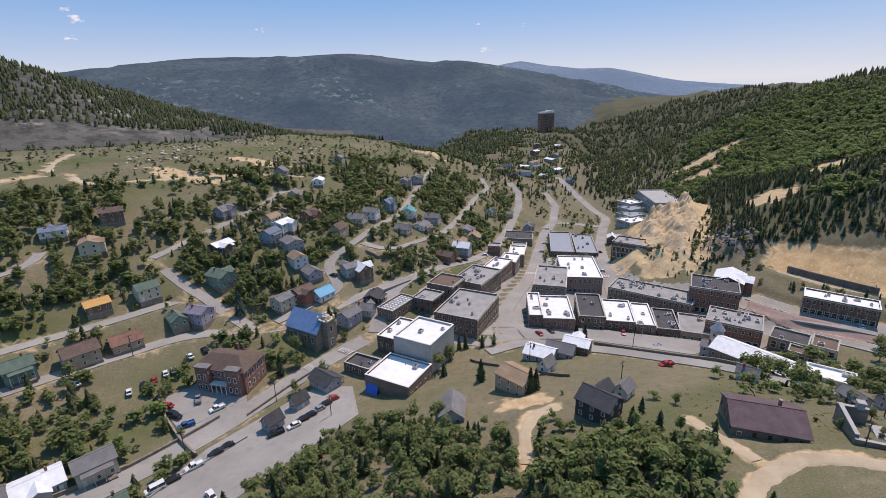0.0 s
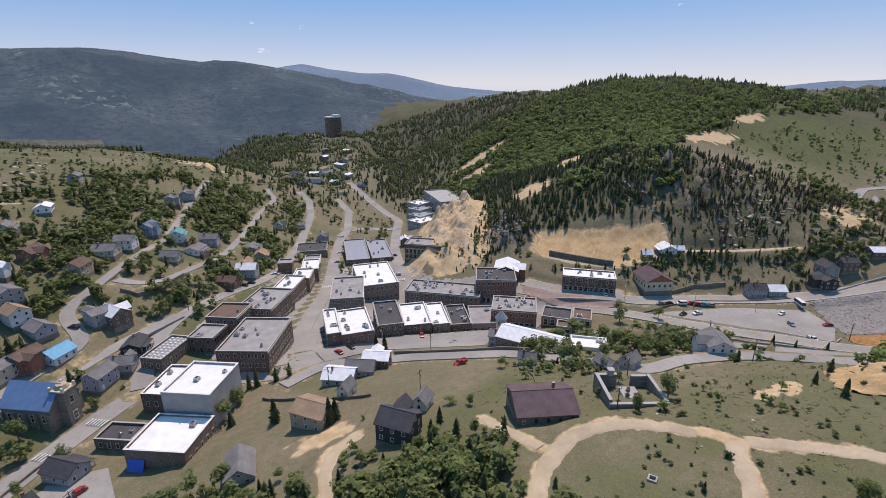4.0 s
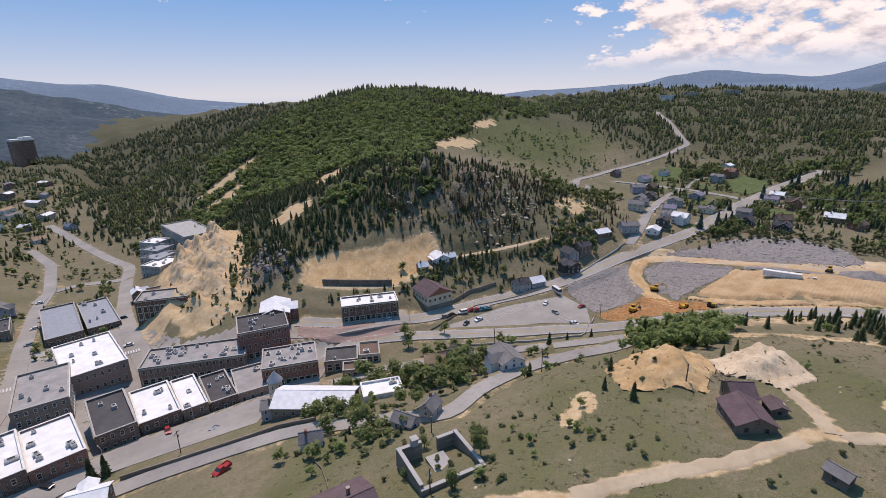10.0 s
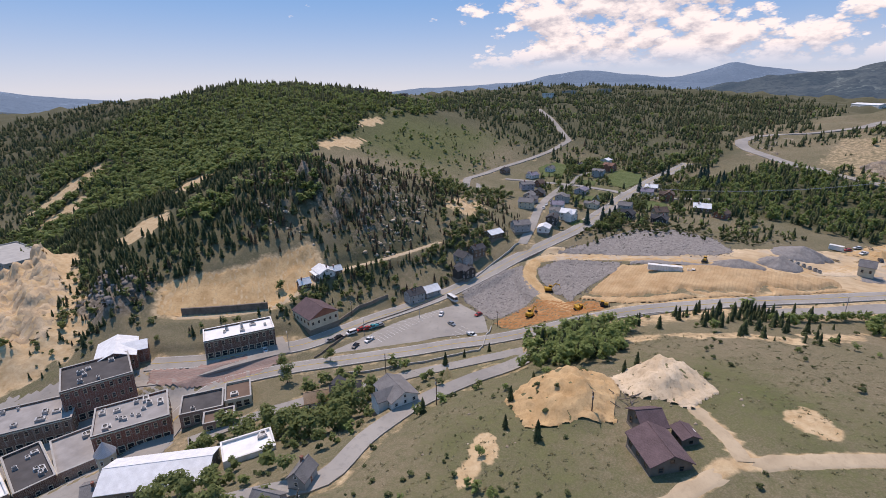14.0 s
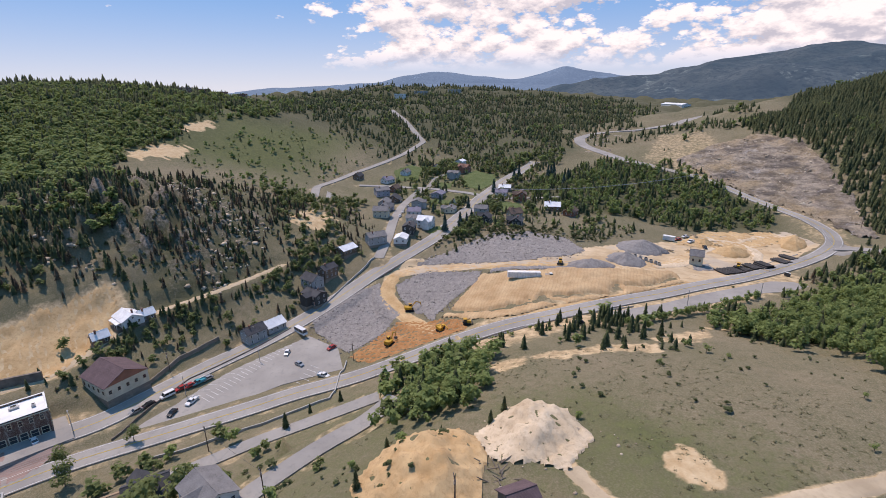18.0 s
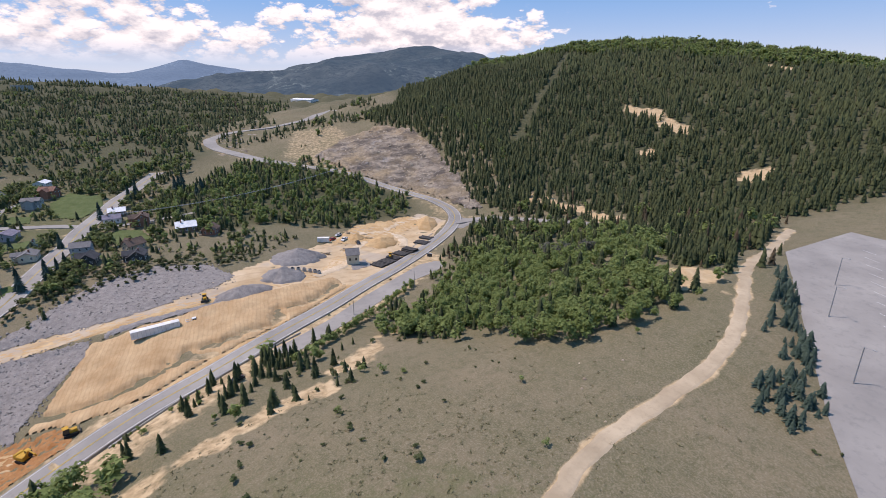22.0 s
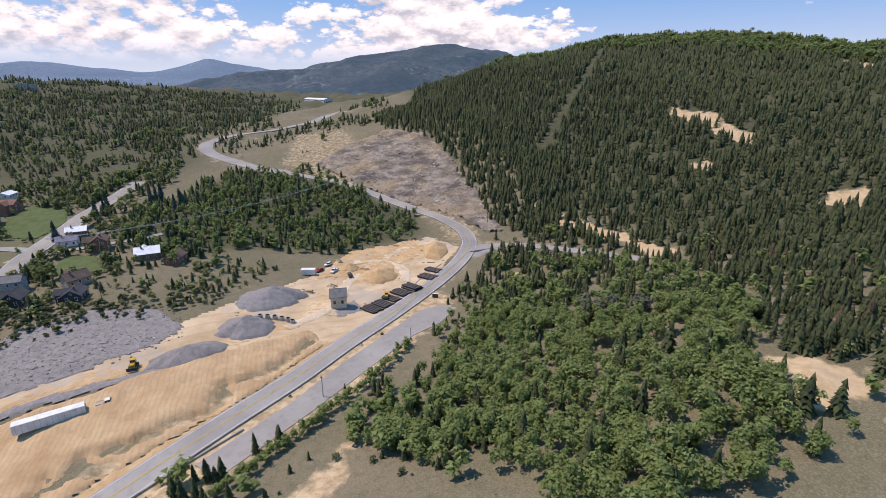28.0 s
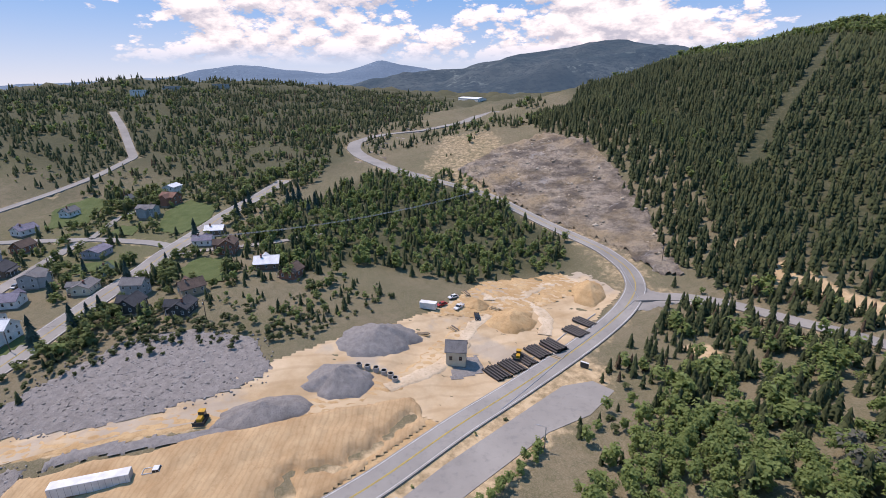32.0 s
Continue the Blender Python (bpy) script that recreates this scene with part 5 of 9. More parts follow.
# meadow scrub and tufts under the flight
T = sow([(44, 60), (103, 119), (148, 92), (197, 36), (235, -1), (237, -55), (180, -57), (150, -1), (91, 39)], 7.5, (0.6, 1.8), 84, patchy(85, 0.1), 0.5)
wood("low sage bushes on the dry meadow", T, BUSH, M["shrub"], 39, 1.5, "scrub", "shrubs")
T = sow([(60, -10), (160, -75), (176, -133), (120, -222), (40, -118)], 9, (0.5, 1.2), 86, None, 0.5)
wood("sage bushes beside the dirt track", T, BUSH, M["shrub"], 40, 1.5, "scrub", "shrubs")
T = sow([(181, -145), (159, -102), (149, -74), (144, -77), (153, -104), (175, -147)], 1.9, (2.5, 5.0), 87, None, 0.2)
wood("row of blue spruces beside the upper lot", T, PINE_HI, M["spruce"], 41, 1.3)
T = sow([(389, 66), (357, 86), (364, 17), (355, -22), (372, -32), (388, 19)], 3.0, (1.5, 3.5), 88, None, 0.5)
wood("brush along the top of the gravel bank", T, BUSH, M["shrub"], 42, 1.3, "scrub", "shrubs")

# ---- building helpers ----
def part(name, bm, mat, parent, label=""):
    me = bpy.data.meshes.new(name)
    bm.to_mesh(me)
    bm.free()
    for m in (mat if isinstance(mat, (list, tuple)) else [mat]):
        me.materials.append(m)
    ob = new(name, me)
    ob.parent = parent
    if label:
        ob["label"] = label
    return ob


def box(bm, cx, cy, cz, sx, sy, sz, rot=0.0, mat=0):
    """A box by its centre and full sizes, turned about z."""
    c, s = math.cos(rot), math.sin(rot)
    vs = [bm.verts.new((cx + c * x - s * y, cy + s * x + c * y, cz + z)) for x in (-sx / 2, sx / 2) for y in (-sy / 2, sy / 2) for z in (-sz / 2, sz / 2)]
    for idx in ((0, 1, 3, 2), (4, 6, 7, 5), (0, 4, 5, 1), (2, 3, 7, 6), (0, 2, 6, 4), (1, 5, 7, 3)):
        bm.faces.new([vs[i] for i in idx]).material_index = mat
    return vs


def prism(bm, pts, axis_len, mat=0):
    """A solid from a y-z outline, drawn along x from -axis_len/2 to +axis_len/2."""
    a = [bm.verts.new((-axis_len / 2, y, z)) for y, z in pts]
    b = [bm.verts.new((axis_len / 2, y, z)) for y, z in pts]
    n = len(pts)
    fs = [bm.faces.new(a), bm.faces.new(list(reversed(b)))]
    for i in range(n):
        fs.append(bm.faces.new([a[i], b[i], b[(i + 1) % n], a[(i + 1) % n]]))
    for f in fs:
        f.material_index = mat
    bmesh.ops.recalc_face_normals(bm, faces=fs)
    return fs


def tube(bm, p, q, r0, r1, n=8, mat=0, caps=True):
    p, q = Vector(p), Vector(q)
    d = (q - p).normalized()
    u = d.orthogonal().normalized()
    w = d.cross(u)
    a = [bm.verts.new(p + (u * math.cos(math.tau * i / n) + w * math.sin(math.tau * i / n)) * r0) for i in range(n)]
    b = [bm.verts.new(q + (u * math.cos(math.tau * i / n) + w * math.sin(math.tau * i / n)) * r1) for i in range(n)]
    fs = [bm.faces.new([a[i], a[(i + 1) % n], b[(i + 1) % n], b[i]]) for i in range(n)]
    if caps:
        fs += [bm.faces.new(list(reversed(a))), bm.faces.new(b)]
    for f in fs:
        f.material_index = mat
    return fs


CACHE = {}


def shared(key, build, mats):
    """A mesh made once and shared by alike pieces."""
    if key not in CACHE:
        bm = bmesh.new()
        build(bm)
        bmesh.ops.recalc_face_normals(bm, faces=bm.faces)
        me = bpy.data.meshes.new(key)
        bm.to_mesh(me)
        bm.free()
        for m in mats:
            me.materials.append(m)
        CACHE[key] = me
    return CACHE[key]


def piece(name, mesh, parent, m, label=""):
    ob = new(name, mesh)
    ob.parent = parent
    ob.matrix_local = m
    if label:
        ob["label"] = label
    return ob


def inset_shell(bm, w, h, depth, border, recess, z0=-0.5, sill=0.0):
    """One connected shell facing -y: a proud rim round a set-back panel (material 1)."""
    def ring(x0, x1, za, zb, y):
        return [bm.verts.new(p) for p in ((x0, y, za), (x1, y, za), (x1, y, zb), (x0, y, zb))]
    back = ring(-w / 2, w / 2, z0, z0 + h, 0.04)
    rim = ring(-w / 2 - sill, w / 2 + sill, z0 - sill * 0.3, z0 + h, -depth)
    inn = ring(-w / 2 + border, w / 2 - border, z0 + border, z0 + h - border, -depth)
    pane = ring(-w / 2 + border, w / 2 - border, z0 + border, z0 + h - border, -depth + recess)
    for p, q in ((back, rim), (rim, inn), (inn, pane)):
        for i in range(4):
            bm.faces.new([p[i], p[(i + 1) % 4], q[(i + 1) % 4], q[i]])
    # meeting rail across the middle of the panel
    zm = z0 + h / 2
    m = [bm.verts.new((x, -depth + recess, z)) for z in (zm - 0.022, zm + 0.022) for x in (-w / 2 + border, w / 2 - border)]
    bm.faces.new([pane[0], pane[1], m[1], m[0]]).material_index = 1
    bm.faces.new([m[0], m[1], m[3], m[2]])
    bm.faces.new([m[2], m[3], pane[2], pane[3]]).material_index = 1


def window_mesh(frame):
    """A sash window 1 wide, 1 high: proud frame with a wider sill line and set-back glass."""
    return shared("window_" + frame, lambda bm: inset_shell(bm, 1.0, 1.0, 0.10, 0.075, 0.07, -0.5, 0.03), [M[frame], M["glass"]])


def door_mesh(col):
    return shared("door_" + col, lambda bm: inset_shell(bm, 1.0, 1.0, 0.09, 0.07, 0.05, 0.0), [M["white"], M[col]])


def vent_mesh():
    """A roof unit as one stepped shell: curb, body, recessed fan well."""
    def build(bm):
        levels = ((0.58, 0.0), (0.58, 0.12), (0.5, 0.12), (0.5, 0.98), (0.4, 1.0), (0.4, 1.12), (0.3, 1.12), (0.3, 0.95))
        rings = [[bm.verts.new((sx * r, sy * r, z)) for sx, sy in ((-1, -1), (1, -1), (1, 1), (-1, 1))] for r, z in levels]
        for k in range(len(rings) - 1):
            for i in range(4):
                bm.faces.new([rings[k][i], rings[k][(i + 1) % 4], rings[k + 1][(i + 1) % 4], rings[k + 1][i]]).material_index = 1 if k == 6 else 0
        bm.faces.new(rings[-1]).material_index = 1
        bm.faces.new(list(reversed(rings[0])))
    return shared("roof_unit_mesh", build, [M["steel"], M["dark"]])


def site_z(x, y, w, l, a):
    c, s = math.cos(a), math.sin(a)
    px = [x + c * i * w / 2 - s * j * l / 2 for i in (-1, 0, 1) for j in (-1, 0, 1)]
    py = [y + s * i * w / 2 + c * j * l / 2 for i in (-1, 0, 1) for j in (-1, 0, 1)]
    z = height(px, py)
    return float(z.min()), float(z.mean()), float(z.max())


TAKEN = []      # footprints, to keep trees and houses apart


def thing(name, x, y, z, a, label, cat, group=""):
    e = new(name)
    e.empty_display_size = 0.5
    e.matrix_basis = Matrix.Translation((x, y, z)) @ Euler((0, 0, a)).to_matrix().to_4x4()
    return tagged(e, label, cat, group)


def flat_block(x, y, w, l, deg, h, wall, roof, label, floors=2, units=4, seed=0, winw=1.1, gap=2.6, frame="cream", parapet=0.7, sides=(0, 1, 2, 3), cornice=True, shop=True):
    """A flat-roofed town block: walls with parapet, roof sheet, cornice, windows floor by floor, shop front, roof units."""
    a = radians(deg)
    lo, mid, hi = site_z(x, y, w, l, a)
    base = lo - 0.3
    top = mid + h
    H = top - base
    TAKEN.append((x, y, max(w, l) * 0.62))
    e = thing("town_building", x, y, base, a, label, "building", "downtown buildings")
    t = 0.4
    bm = bmesh.new()
    for cx, cy, sx, sy in ((0, -l / 2 + t / 2, w, t), (0, l / 2 - t / 2, w, t), (-w / 2 + t / 2, 0, t, l - 2 * t), (w / 2 - t / 2, 0, t, l - 2 * t)):
        box(bm, cx, cy, H / 2, sx, sy, H)
    part("wall", bm, M[wall], e)
    bm = bmesh.new()
    box(bm, 0, 0, H - parapet - 0.15, w - 2 * t + 0.02, l - 2 * t + 0.02, 0.3)
    part("roof", bm, M[roof], e)
    bm = bmesh.new()
    for cx, cy, sx, sy in ((0, -l / 2 + t / 2, w + 0.16, t + 0.16), (0, l / 2 - t / 2, w + 0.16, t + 0.16), (-w / 2 + t / 2, 0, t + 0.16, l - 2 * t - 0.17), (w / 2 - t / 2, 0, t + 0.16, l - 2 * t - 0.17)):
        box(bm, cx, cy, H + 0.06, sx, sy, 0.12)
    part("coping", bm, M["concrete" if roof != "membrane_white" else "white"], e)
    if cornice:
        for s in (0, 2):
            bm = bmesh.new()
            box(bm, 0, (-l / 2 - 0.14) if s == 0 else (l / 2 + 0.14), H - 0.55, w + 0.1, 0.28, 0.3)
            for i in range(int(w / 1.2)):
                box(bm, -w / 2 + 0.6 + i * 1.2, (-l / 2 - 0.1) if s == 0 else (l / 2 + 0.1), H - 0.8, 0.22, 0.2, 0.22)
            part("cornice", bm, M[frame], e)
    me = window_mesh(frame)
    rng = random.Random(seed * 7 + 3)
    fh = H / floors
    for s in sides:
        span, off, rz = ((w, l / 2, 0), (l, w / 2, 90), (w, l / 2, 180), (l, w / 2, 270))[s]
        n = max(1, int((span - 1.2) / gap))
        turn = Euler((0, 0, radians(rz))).to_matrix().to_4x4()
        for f in range(floors):
            for i in range(n):
                u = (i - (n - 1) / 2) * (span - 1.0) / n
                shopf = shop and f == 0 and s in (0, 2)
                ww, hh = (min(gap * 0.8, 2.1), fh * 0.55) if shopf else (winw, min(fh * 0.58, 2.0))
                zc = fh * f + fh * 0.52
                if zc + hh / 2 > H - 0.9:
                    hh = max(0.8, 2 * (H - 0.95 - zc))
                piece("window", me, e, turn @ Matrix.Translation((u, -off, zc)) @ Matrix.Diagonal((ww, 1, hh, 1)))
    vm = vent_mesh()
    for i in range(units):
        s = rng.uniform(0.8, 2.0)
        px, py = rng.uniform(-w / 2 + 2, w / 2 - 2), rng.uniform(-l / 2 + 2, l / 2 - 2)
        o = new("roof_unit", vm)
        o.matrix_basis = e.matrix_basis @ Matrix.Translation((px, py, H - parapet)) @ Euler((0, 0, rng.choice([0, 0, 1.57]))).to_matrix().to_4x4() @ Matrix.Diagonal((s * rng.uniform(0.8, 1.7), s, rng.uniform(0.7, 1.4), 1))
        tagged(o, "grey sheet-metal ventilation unit on a flat roof", "roof unit", "roof units")
    return e


def gable(bm, w, l, eave, rise, over=0.45, thick=0.16, mat=0):
    """Two roof slabs over a body w along x (the ridge) and l along y."""
    slope = math.atan2(rise, l / 2)
    for s in (-1, 1):
        oy, oz = l / 2 + over * math.cos(slope), eave - over * math.sin(slope)
        rz = eave + rise
        pts = [(s * oy, oz), (0, rz), (0, rz + thick / math.cos(slope)), (s * oy, oz + thick / math.cos(slope))]
        prism(bm, pts, w + 2 * over, mat)


HOUSE_N = [0]


def house(x, y, deg, wall, roof, w=9.0, l=7.0, eave=3.4, rise=2.0, label="", porch=False, chimney=True, wing=None, frame="white", name="house", group="town houses", sink=0.0, floors=1, cat="house"):
    """A gabled wooden house: body, roof, foundation, windows, door, chimney, maybe a porch and a cross wing."""
    HOUSE_N[0] += 1
    rng = random.Random(HOUSE_N[0])
    a = radians(deg)
    lo, mid, hi = site_z(x, y, w, l, a)
    z = mid + 0.3 - sink
    TAKEN.append((x, y, max(w, l) * 0.66))
    e = thing(name, x, y, z, a, label, cat, group)
    deep = mid - lo + 1.2
    bm = bmesh.new()
    prism(bm, [(-l / 2, 0.0), (l / 2, 0.0), (l / 2, eave), (0, eave + rise), (-l / 2, eave)], w)
    part("wall", bm, M[wall], e)
    bm = bmesh.new()
    box(bm, 0, 0, -deep / 2 - 0.02, w + 0.12, l + 0.12, deep)
    part("foundation", bm, M["stone"], e)
    bm = bmesh.new()
    gable(bm, w, l, eave, rise)
    part("roof", bm, M[roof], e)
    bm = bmesh.new()
    box(bm, 0, 0, eave + rise + 0.2, w + 0.9, 0.28, 0.07)
    part("ridge_cap", bm, M[roof], e)
    if wing:
        wx, ww, wl = wing
        bm = bmesh.new()
        r2 = rise * 0.85
        fs = prism(bm, [(-ww / 2, 0.0), (ww / 2, 0.0), (ww / 2, eave - 0.1), (0, eave - 0.1 + r2), (-ww / 2, eave - 0.1)], wl)
        bmesh.ops.rotate(bm, verts=bm.verts, cent=(0, 0, 0), matrix=Matrix.Rotation(radians(90), 3, "Z"))
        bmesh.ops.translate(bm, verts=bm.verts, vec=(wx, -l / 2 - wl / 2 + 0.2, 0))
        part("wing_wall", bm, M[wall], e)
        bm = bmesh.new()
        gable(bm, wl + l / 2, ww, eave - 0.1, r2)
        bmesh.ops.rotate(bm, verts=bm.verts, cent=(0, 0, 0), matrix=Matrix.Rotation(radians(90), 3, "Z"))
        bmesh.ops.translate(bm, verts=bm.verts, vec=(wx, -l / 2 - wl / 2 + 0.2 + l / 4, 0))
        part("wing_roof", bm, M[roof], e)
        bm = bmesh.new()
        box(bm, wx, -l / 2 - wl / 2, -deep / 2 - 0.02, ww + 0.1, wl, deep)
        part("wing_foundation", bm, M["stone"], e)
    me = window_mesh(frame)
    for s in range(4):
        span, off, rz = ((w, l / 2, 0), (l, w / 2, 90), (w, l / 2, 180), (l, w / 2, 270))[s]
        turn = Euler((0, 0, radians(rz))).to_matrix().to_4x4()
        n = max(1, int(span / 2.8))
        for f in range(floors):
            fh = eave / floors
            for i in range(n):
                if s == 0 and i == 0 and f == 0 and not wing:
                    continue
                piece("window", me, e, turn @ Matrix.Translation(((i - (n - 1) / 2) * span / n, -off, fh * f + fh * 0.55)) @ Matrix.Diagonal((0.95, 1, min(1.4, fh * 0.5), 1)))
        if s in (1, 3) and rise > 1.6:
            piece("attic_window", me, e, turn @ Matrix.Translation((0, -off, eave + rise * 0.35)) @ Matrix.Diagonal((0.8, 1, 0.9, 1)))
    piece("door", door_mesh(rng.choice(["brown", "rust", "green", "white"])), e, Matrix.Translation((-(max(1, int(w / 2.8)) - 1) / 2 * w / max(1, int(w / 2.8)) if not wing else w / 2 - 1.2, -l / 2, 0)) @ Matrix.Diagonal((0.95, 1, 2.05, 1)))
    if chimney:
        bm = bmesh.new()
        box(bm, w * 0.22, l * 0.12, eave + rise + 0.1, 0.6, 0.6, 1.7)
        box(bm, w * 0.22, l * 0.12, eave + rise + 1.0, 0.75, 0.75, 0.16)
        part("chimney", bm, M["brick"], e)
    if porch:
        bm = bmesh.new()
        prism(bm, [(-l / 2 - 2.0, eave - 0.9), (-l / 2 + 0.1, eave - 0.35), (-l / 2 + 0.1, eave - 0.22), (-l / 2 - 2.0, eave - 0.77)], w * 0.8)
        part("porch_roof", bm, M[roof], e)
        bm = bmesh.new()
        box(bm, 0, -l / 2 - 1.0, -deep / 2 + 0.05, w * 0.8, 2.0, deep + 0.1)
        part("porch_floor", bm, M["plank"], e)
        for i in range(4):
            bm = bmesh.new()
            box(bm, (i - 1.5) * w * 0.25, -l / 2 - 1.85, (eave - 0.85) / 2, 0.14, 0.14, eave - 0.85)
            part("porch_post", bm, M["white"], e)
    return e


# ---- the town centre ----
flat_block(7, 167, 18, 16, 56, 14, "concrete", "membrane_white", "tall blank-walled white-roofed stage hall", 1, 2, 1, sides=(), cornice=False, shop=False)
flat_block(-3, 185, 18, 10, 58, 7, "brick_dark", "membrane_white", "low brick hall with a white roof", 1, 2, 2, cornice=False, sides=(0, 3))
flat_block(-3, 152, 16, 18, 57, 6, "brick_brown", "membrane_white", "low brown hall with a bright white roof", 1, 1, 3, cornice=False, sides=(0, 1), shop=False)
flat_block(-17, 166, 8, 12, 57, 4, "brick_dark", "membrane_dark", "small dark flat-roofed brick shop", 1, 2, 4, cornice=False)
flat_block(28, 200, 28, 20, 60, 10, "brick_dark", "membrane_grey", "big dark brick casino block with gravel roof", 3, 6, 5, cornice=True)
flat_block(21, 228, 15, 14, 57, 8, "brick_brown", "membrane_brown", "brown brick block with a brown roof", 2, 1, 6)
flat_block(11, 215, 12, 11, 57, 6.5, "brick_dark", "membrane_grey", "stone-fronted block with a grey roof", 2, 1, 7, frame="stone")
flat_block(-4, 210, 9, 18, -37, 4.5, "brick_brown", "membrane_grey", "low hall with rows of roof skylights", 1, 0, 8, cornice=False, shop=False)
flat_block(38, 238, 24, 17, 54, 8.5, "brick_brown", "membrane_grey", "long brick casino with many roof units", 3, 12, 9, frame="cream")
flat_block(53, 259, 20, 11, 57, 8.5, "brick", "membrane_white", "narrow brick block with a white roof", 2, 5, 10)
flat_block(64, 276, 16, 10, 66, 8, "brick_pink", "membrane_white", "pale brick row building with a white roof", 2, 3, 11)
flat_block(73, 295, 18, 10, 72, 8, "brick_brown", "membrane_white", "brown brick row building with a white roof", 2, 3, 12)
flat_block(79, 315, 16, 10, 73, 6, "brick_dark", "membrane_grey", "grey-roofed brick row building downtown", 2, 2, 13)
flat_block(59, 299, 8, 8, 70, 7, "brick", "membrane_grey", "small square red brick building", 2, 0, 14)
flat_block(61, 208, 25, 6, 79, 8, "brick_dark", "membrane_white", "narrow white-roofed corner building", 2, 3, 15)
flat_block(71, 206, 25, 14, 79, 8, "brick", "membrane_white", "red brick casino with a bright white roof", 2, 6, 16)
flat_block(89, 210, 26, 12, 75, 9, "brick_dark", "membrane_dark", "dark brick block with a black roof", 3, 2, 17)
flat_block(102, 207, 24, 13, 73, 8, "brick_dark", "membrane_white", "brick storefront block with a white roof", 2, 4, 18)
flat_block(113, 204, 24, 8.5, 72, 7.5, "brick_brown", "membrane_white", "narrow brick storefront building with a white roof", 2, 2, 19)
flat_block(123, 201, 22, 10, 70, 6, "brick_dark", "membrane_dark", "low storefront building with a dark roof", 1, 6, 20)
flat_block(135, 196, 20, 14, 64, 4.5, "brick_pink", "membrane_grey", "low block with an empty gravel roof deck", 1, 2, 21, cornice=False)
flat_block(82, 250, 30, 17, 70, 9, "stone", "membrane_grey", "grand old grey-roofed hotel block", 3, 5, 22, frame="white")
flat_block(104, 267, 36, 22, 78, 9.5, "brick_pink", "membrane_white", "large pink brick casino with white roofs", 2, 9, 23)
flat_block(116, 337, 48, 16, 75, 7.5, "brick_dark", "metal_grey", "long shed with a ribbed grey metal roof", 2, 0, 24, cornice=False, shop=False)
flat_block(133, 335, 44, 15, 76, 6.5, "brick_dark", "metal_grey", "lower long shed with a ribbed metal roof", 2, 6, 25, cornice=False, shop=False)
flat_block(132, 231, 42, 17, -41, 7.5, "brick_brown", "membrane_grey", "long brick row with a cluttered gravel roof", 2, 22, 26)
flat_block(158, 219, 22, 19, -32, 11.5, "brick", "membrane_dark", "tall brick corner hall with skylight roof", 3, 6, 27)
flat_block(149, 189, 22, 17, -38, 9, "brick", "membrane_grey", "brick casino with a crowd of roof units", 2, 16, 28)
flat_block(202, 192, 28, 12, -42, 8, "brick_dark", "membrane_white", "long two-storey brick hall with a white roof", 2, 6, 29)
flat_block(165, 175, 14, 12, -46, 5, "brick_pink", "membrane_dark", "low eating house with a curved dark roof", 1, 1, 30, cornice=False)
flat_block(175, 168, 9, 12, -46, 4, "cream", "membrane_brown", "low shop with a tan roof", 1, 1, 31, cornice=False)
flat_block(161, 163, 10, 7, -46, 3.6, "brick_pink", "membrane_brown", "small brown-roofed annex of a shop", 1, 1, 32, cornice=False)
flat_block(145, 134, 14, 9, -40, 3.6, "white", "membrane_white", "low white flat-roofed workshop", 1, 2, 33, cornice=False, shop=False)
flat_block(248, 445, 26, 58, -10, 9, "concrete", "concrete", "concrete parking garage dug into the hill", 3, 0, 34, cornice=False, winw=2.0, gap=4.5, shop=False)
for k in range(4):
    flat_block(202 + 7 * k, 402 + 17 * k, 22 - 2 * k, 17, 20, 5 + 2.2 * k, "grey", "membrane_white" if k in (0, 3) else "metal_grey", "stepped modern casino annex with pale roofs", 2, 3, 40 + k, cornice=False, shop=False)
flat_block(162, 329, 9, 9, 70, 4, "tan", "membrane_brown", "small tan flat-roofed roadside building", 1, 0, 45, cornice=False)
flat_block(153, 297, 26, 15, -40, 5.5, "brick_dark", "membrane_grey", "curved brick building under the cliff", 1, 3, 46)
flat_block(89, 358, 20, 22, 73, 4.5, "stone", "membrane_dark", "broad low hall with a black roof", 1, 2, 47, cornice=False)

# skylights in rows on the low hall
skh = [o for o in bpy.data.objects if o.get("label") == "low hall with rows of roof skylights"][0]
bm = bmesh.new()
box(bm, 0, 0, 0.12, 0.9, 0.9, 0.24)
box(bm, 0, 0, 0.27, 0.7, 0.7, 0.08, 0, 1)
sk_me = bpy.data.meshes.new("skylight")
bm.to_mesh(sk_me)
bm.free()
sk_me.materials.append(M["white"])
sk_me.materials.append(M["white"])
roof_top = max(v.co.z for o in skh.children if o.name.startswith("roof") for v in o.data.vertices)
for i in range(4):
    for j in range(9):
        piece("skylight", sk_me, skh, Matrix.Translation((-3 + i * 2.0, -7.6 + j * 1.9, roof_top)))

# blue tarpaulin hanging on the low brown hall
bm = bmesh.new()
prism(bm, [(0, 0), (0.06, 0), (1.5, 3.2), (1.44, 3.2)], 5.0)
tp = part("tarpaulin", bm, M["tarp_blue"], None)
tp.matrix_basis = pose(-13, 147, h1(-13, 147) + 0.1, 0, 0, -35)
tagged(tp, "bright blue tarpaulin draped against a wall", "tarpaulin")

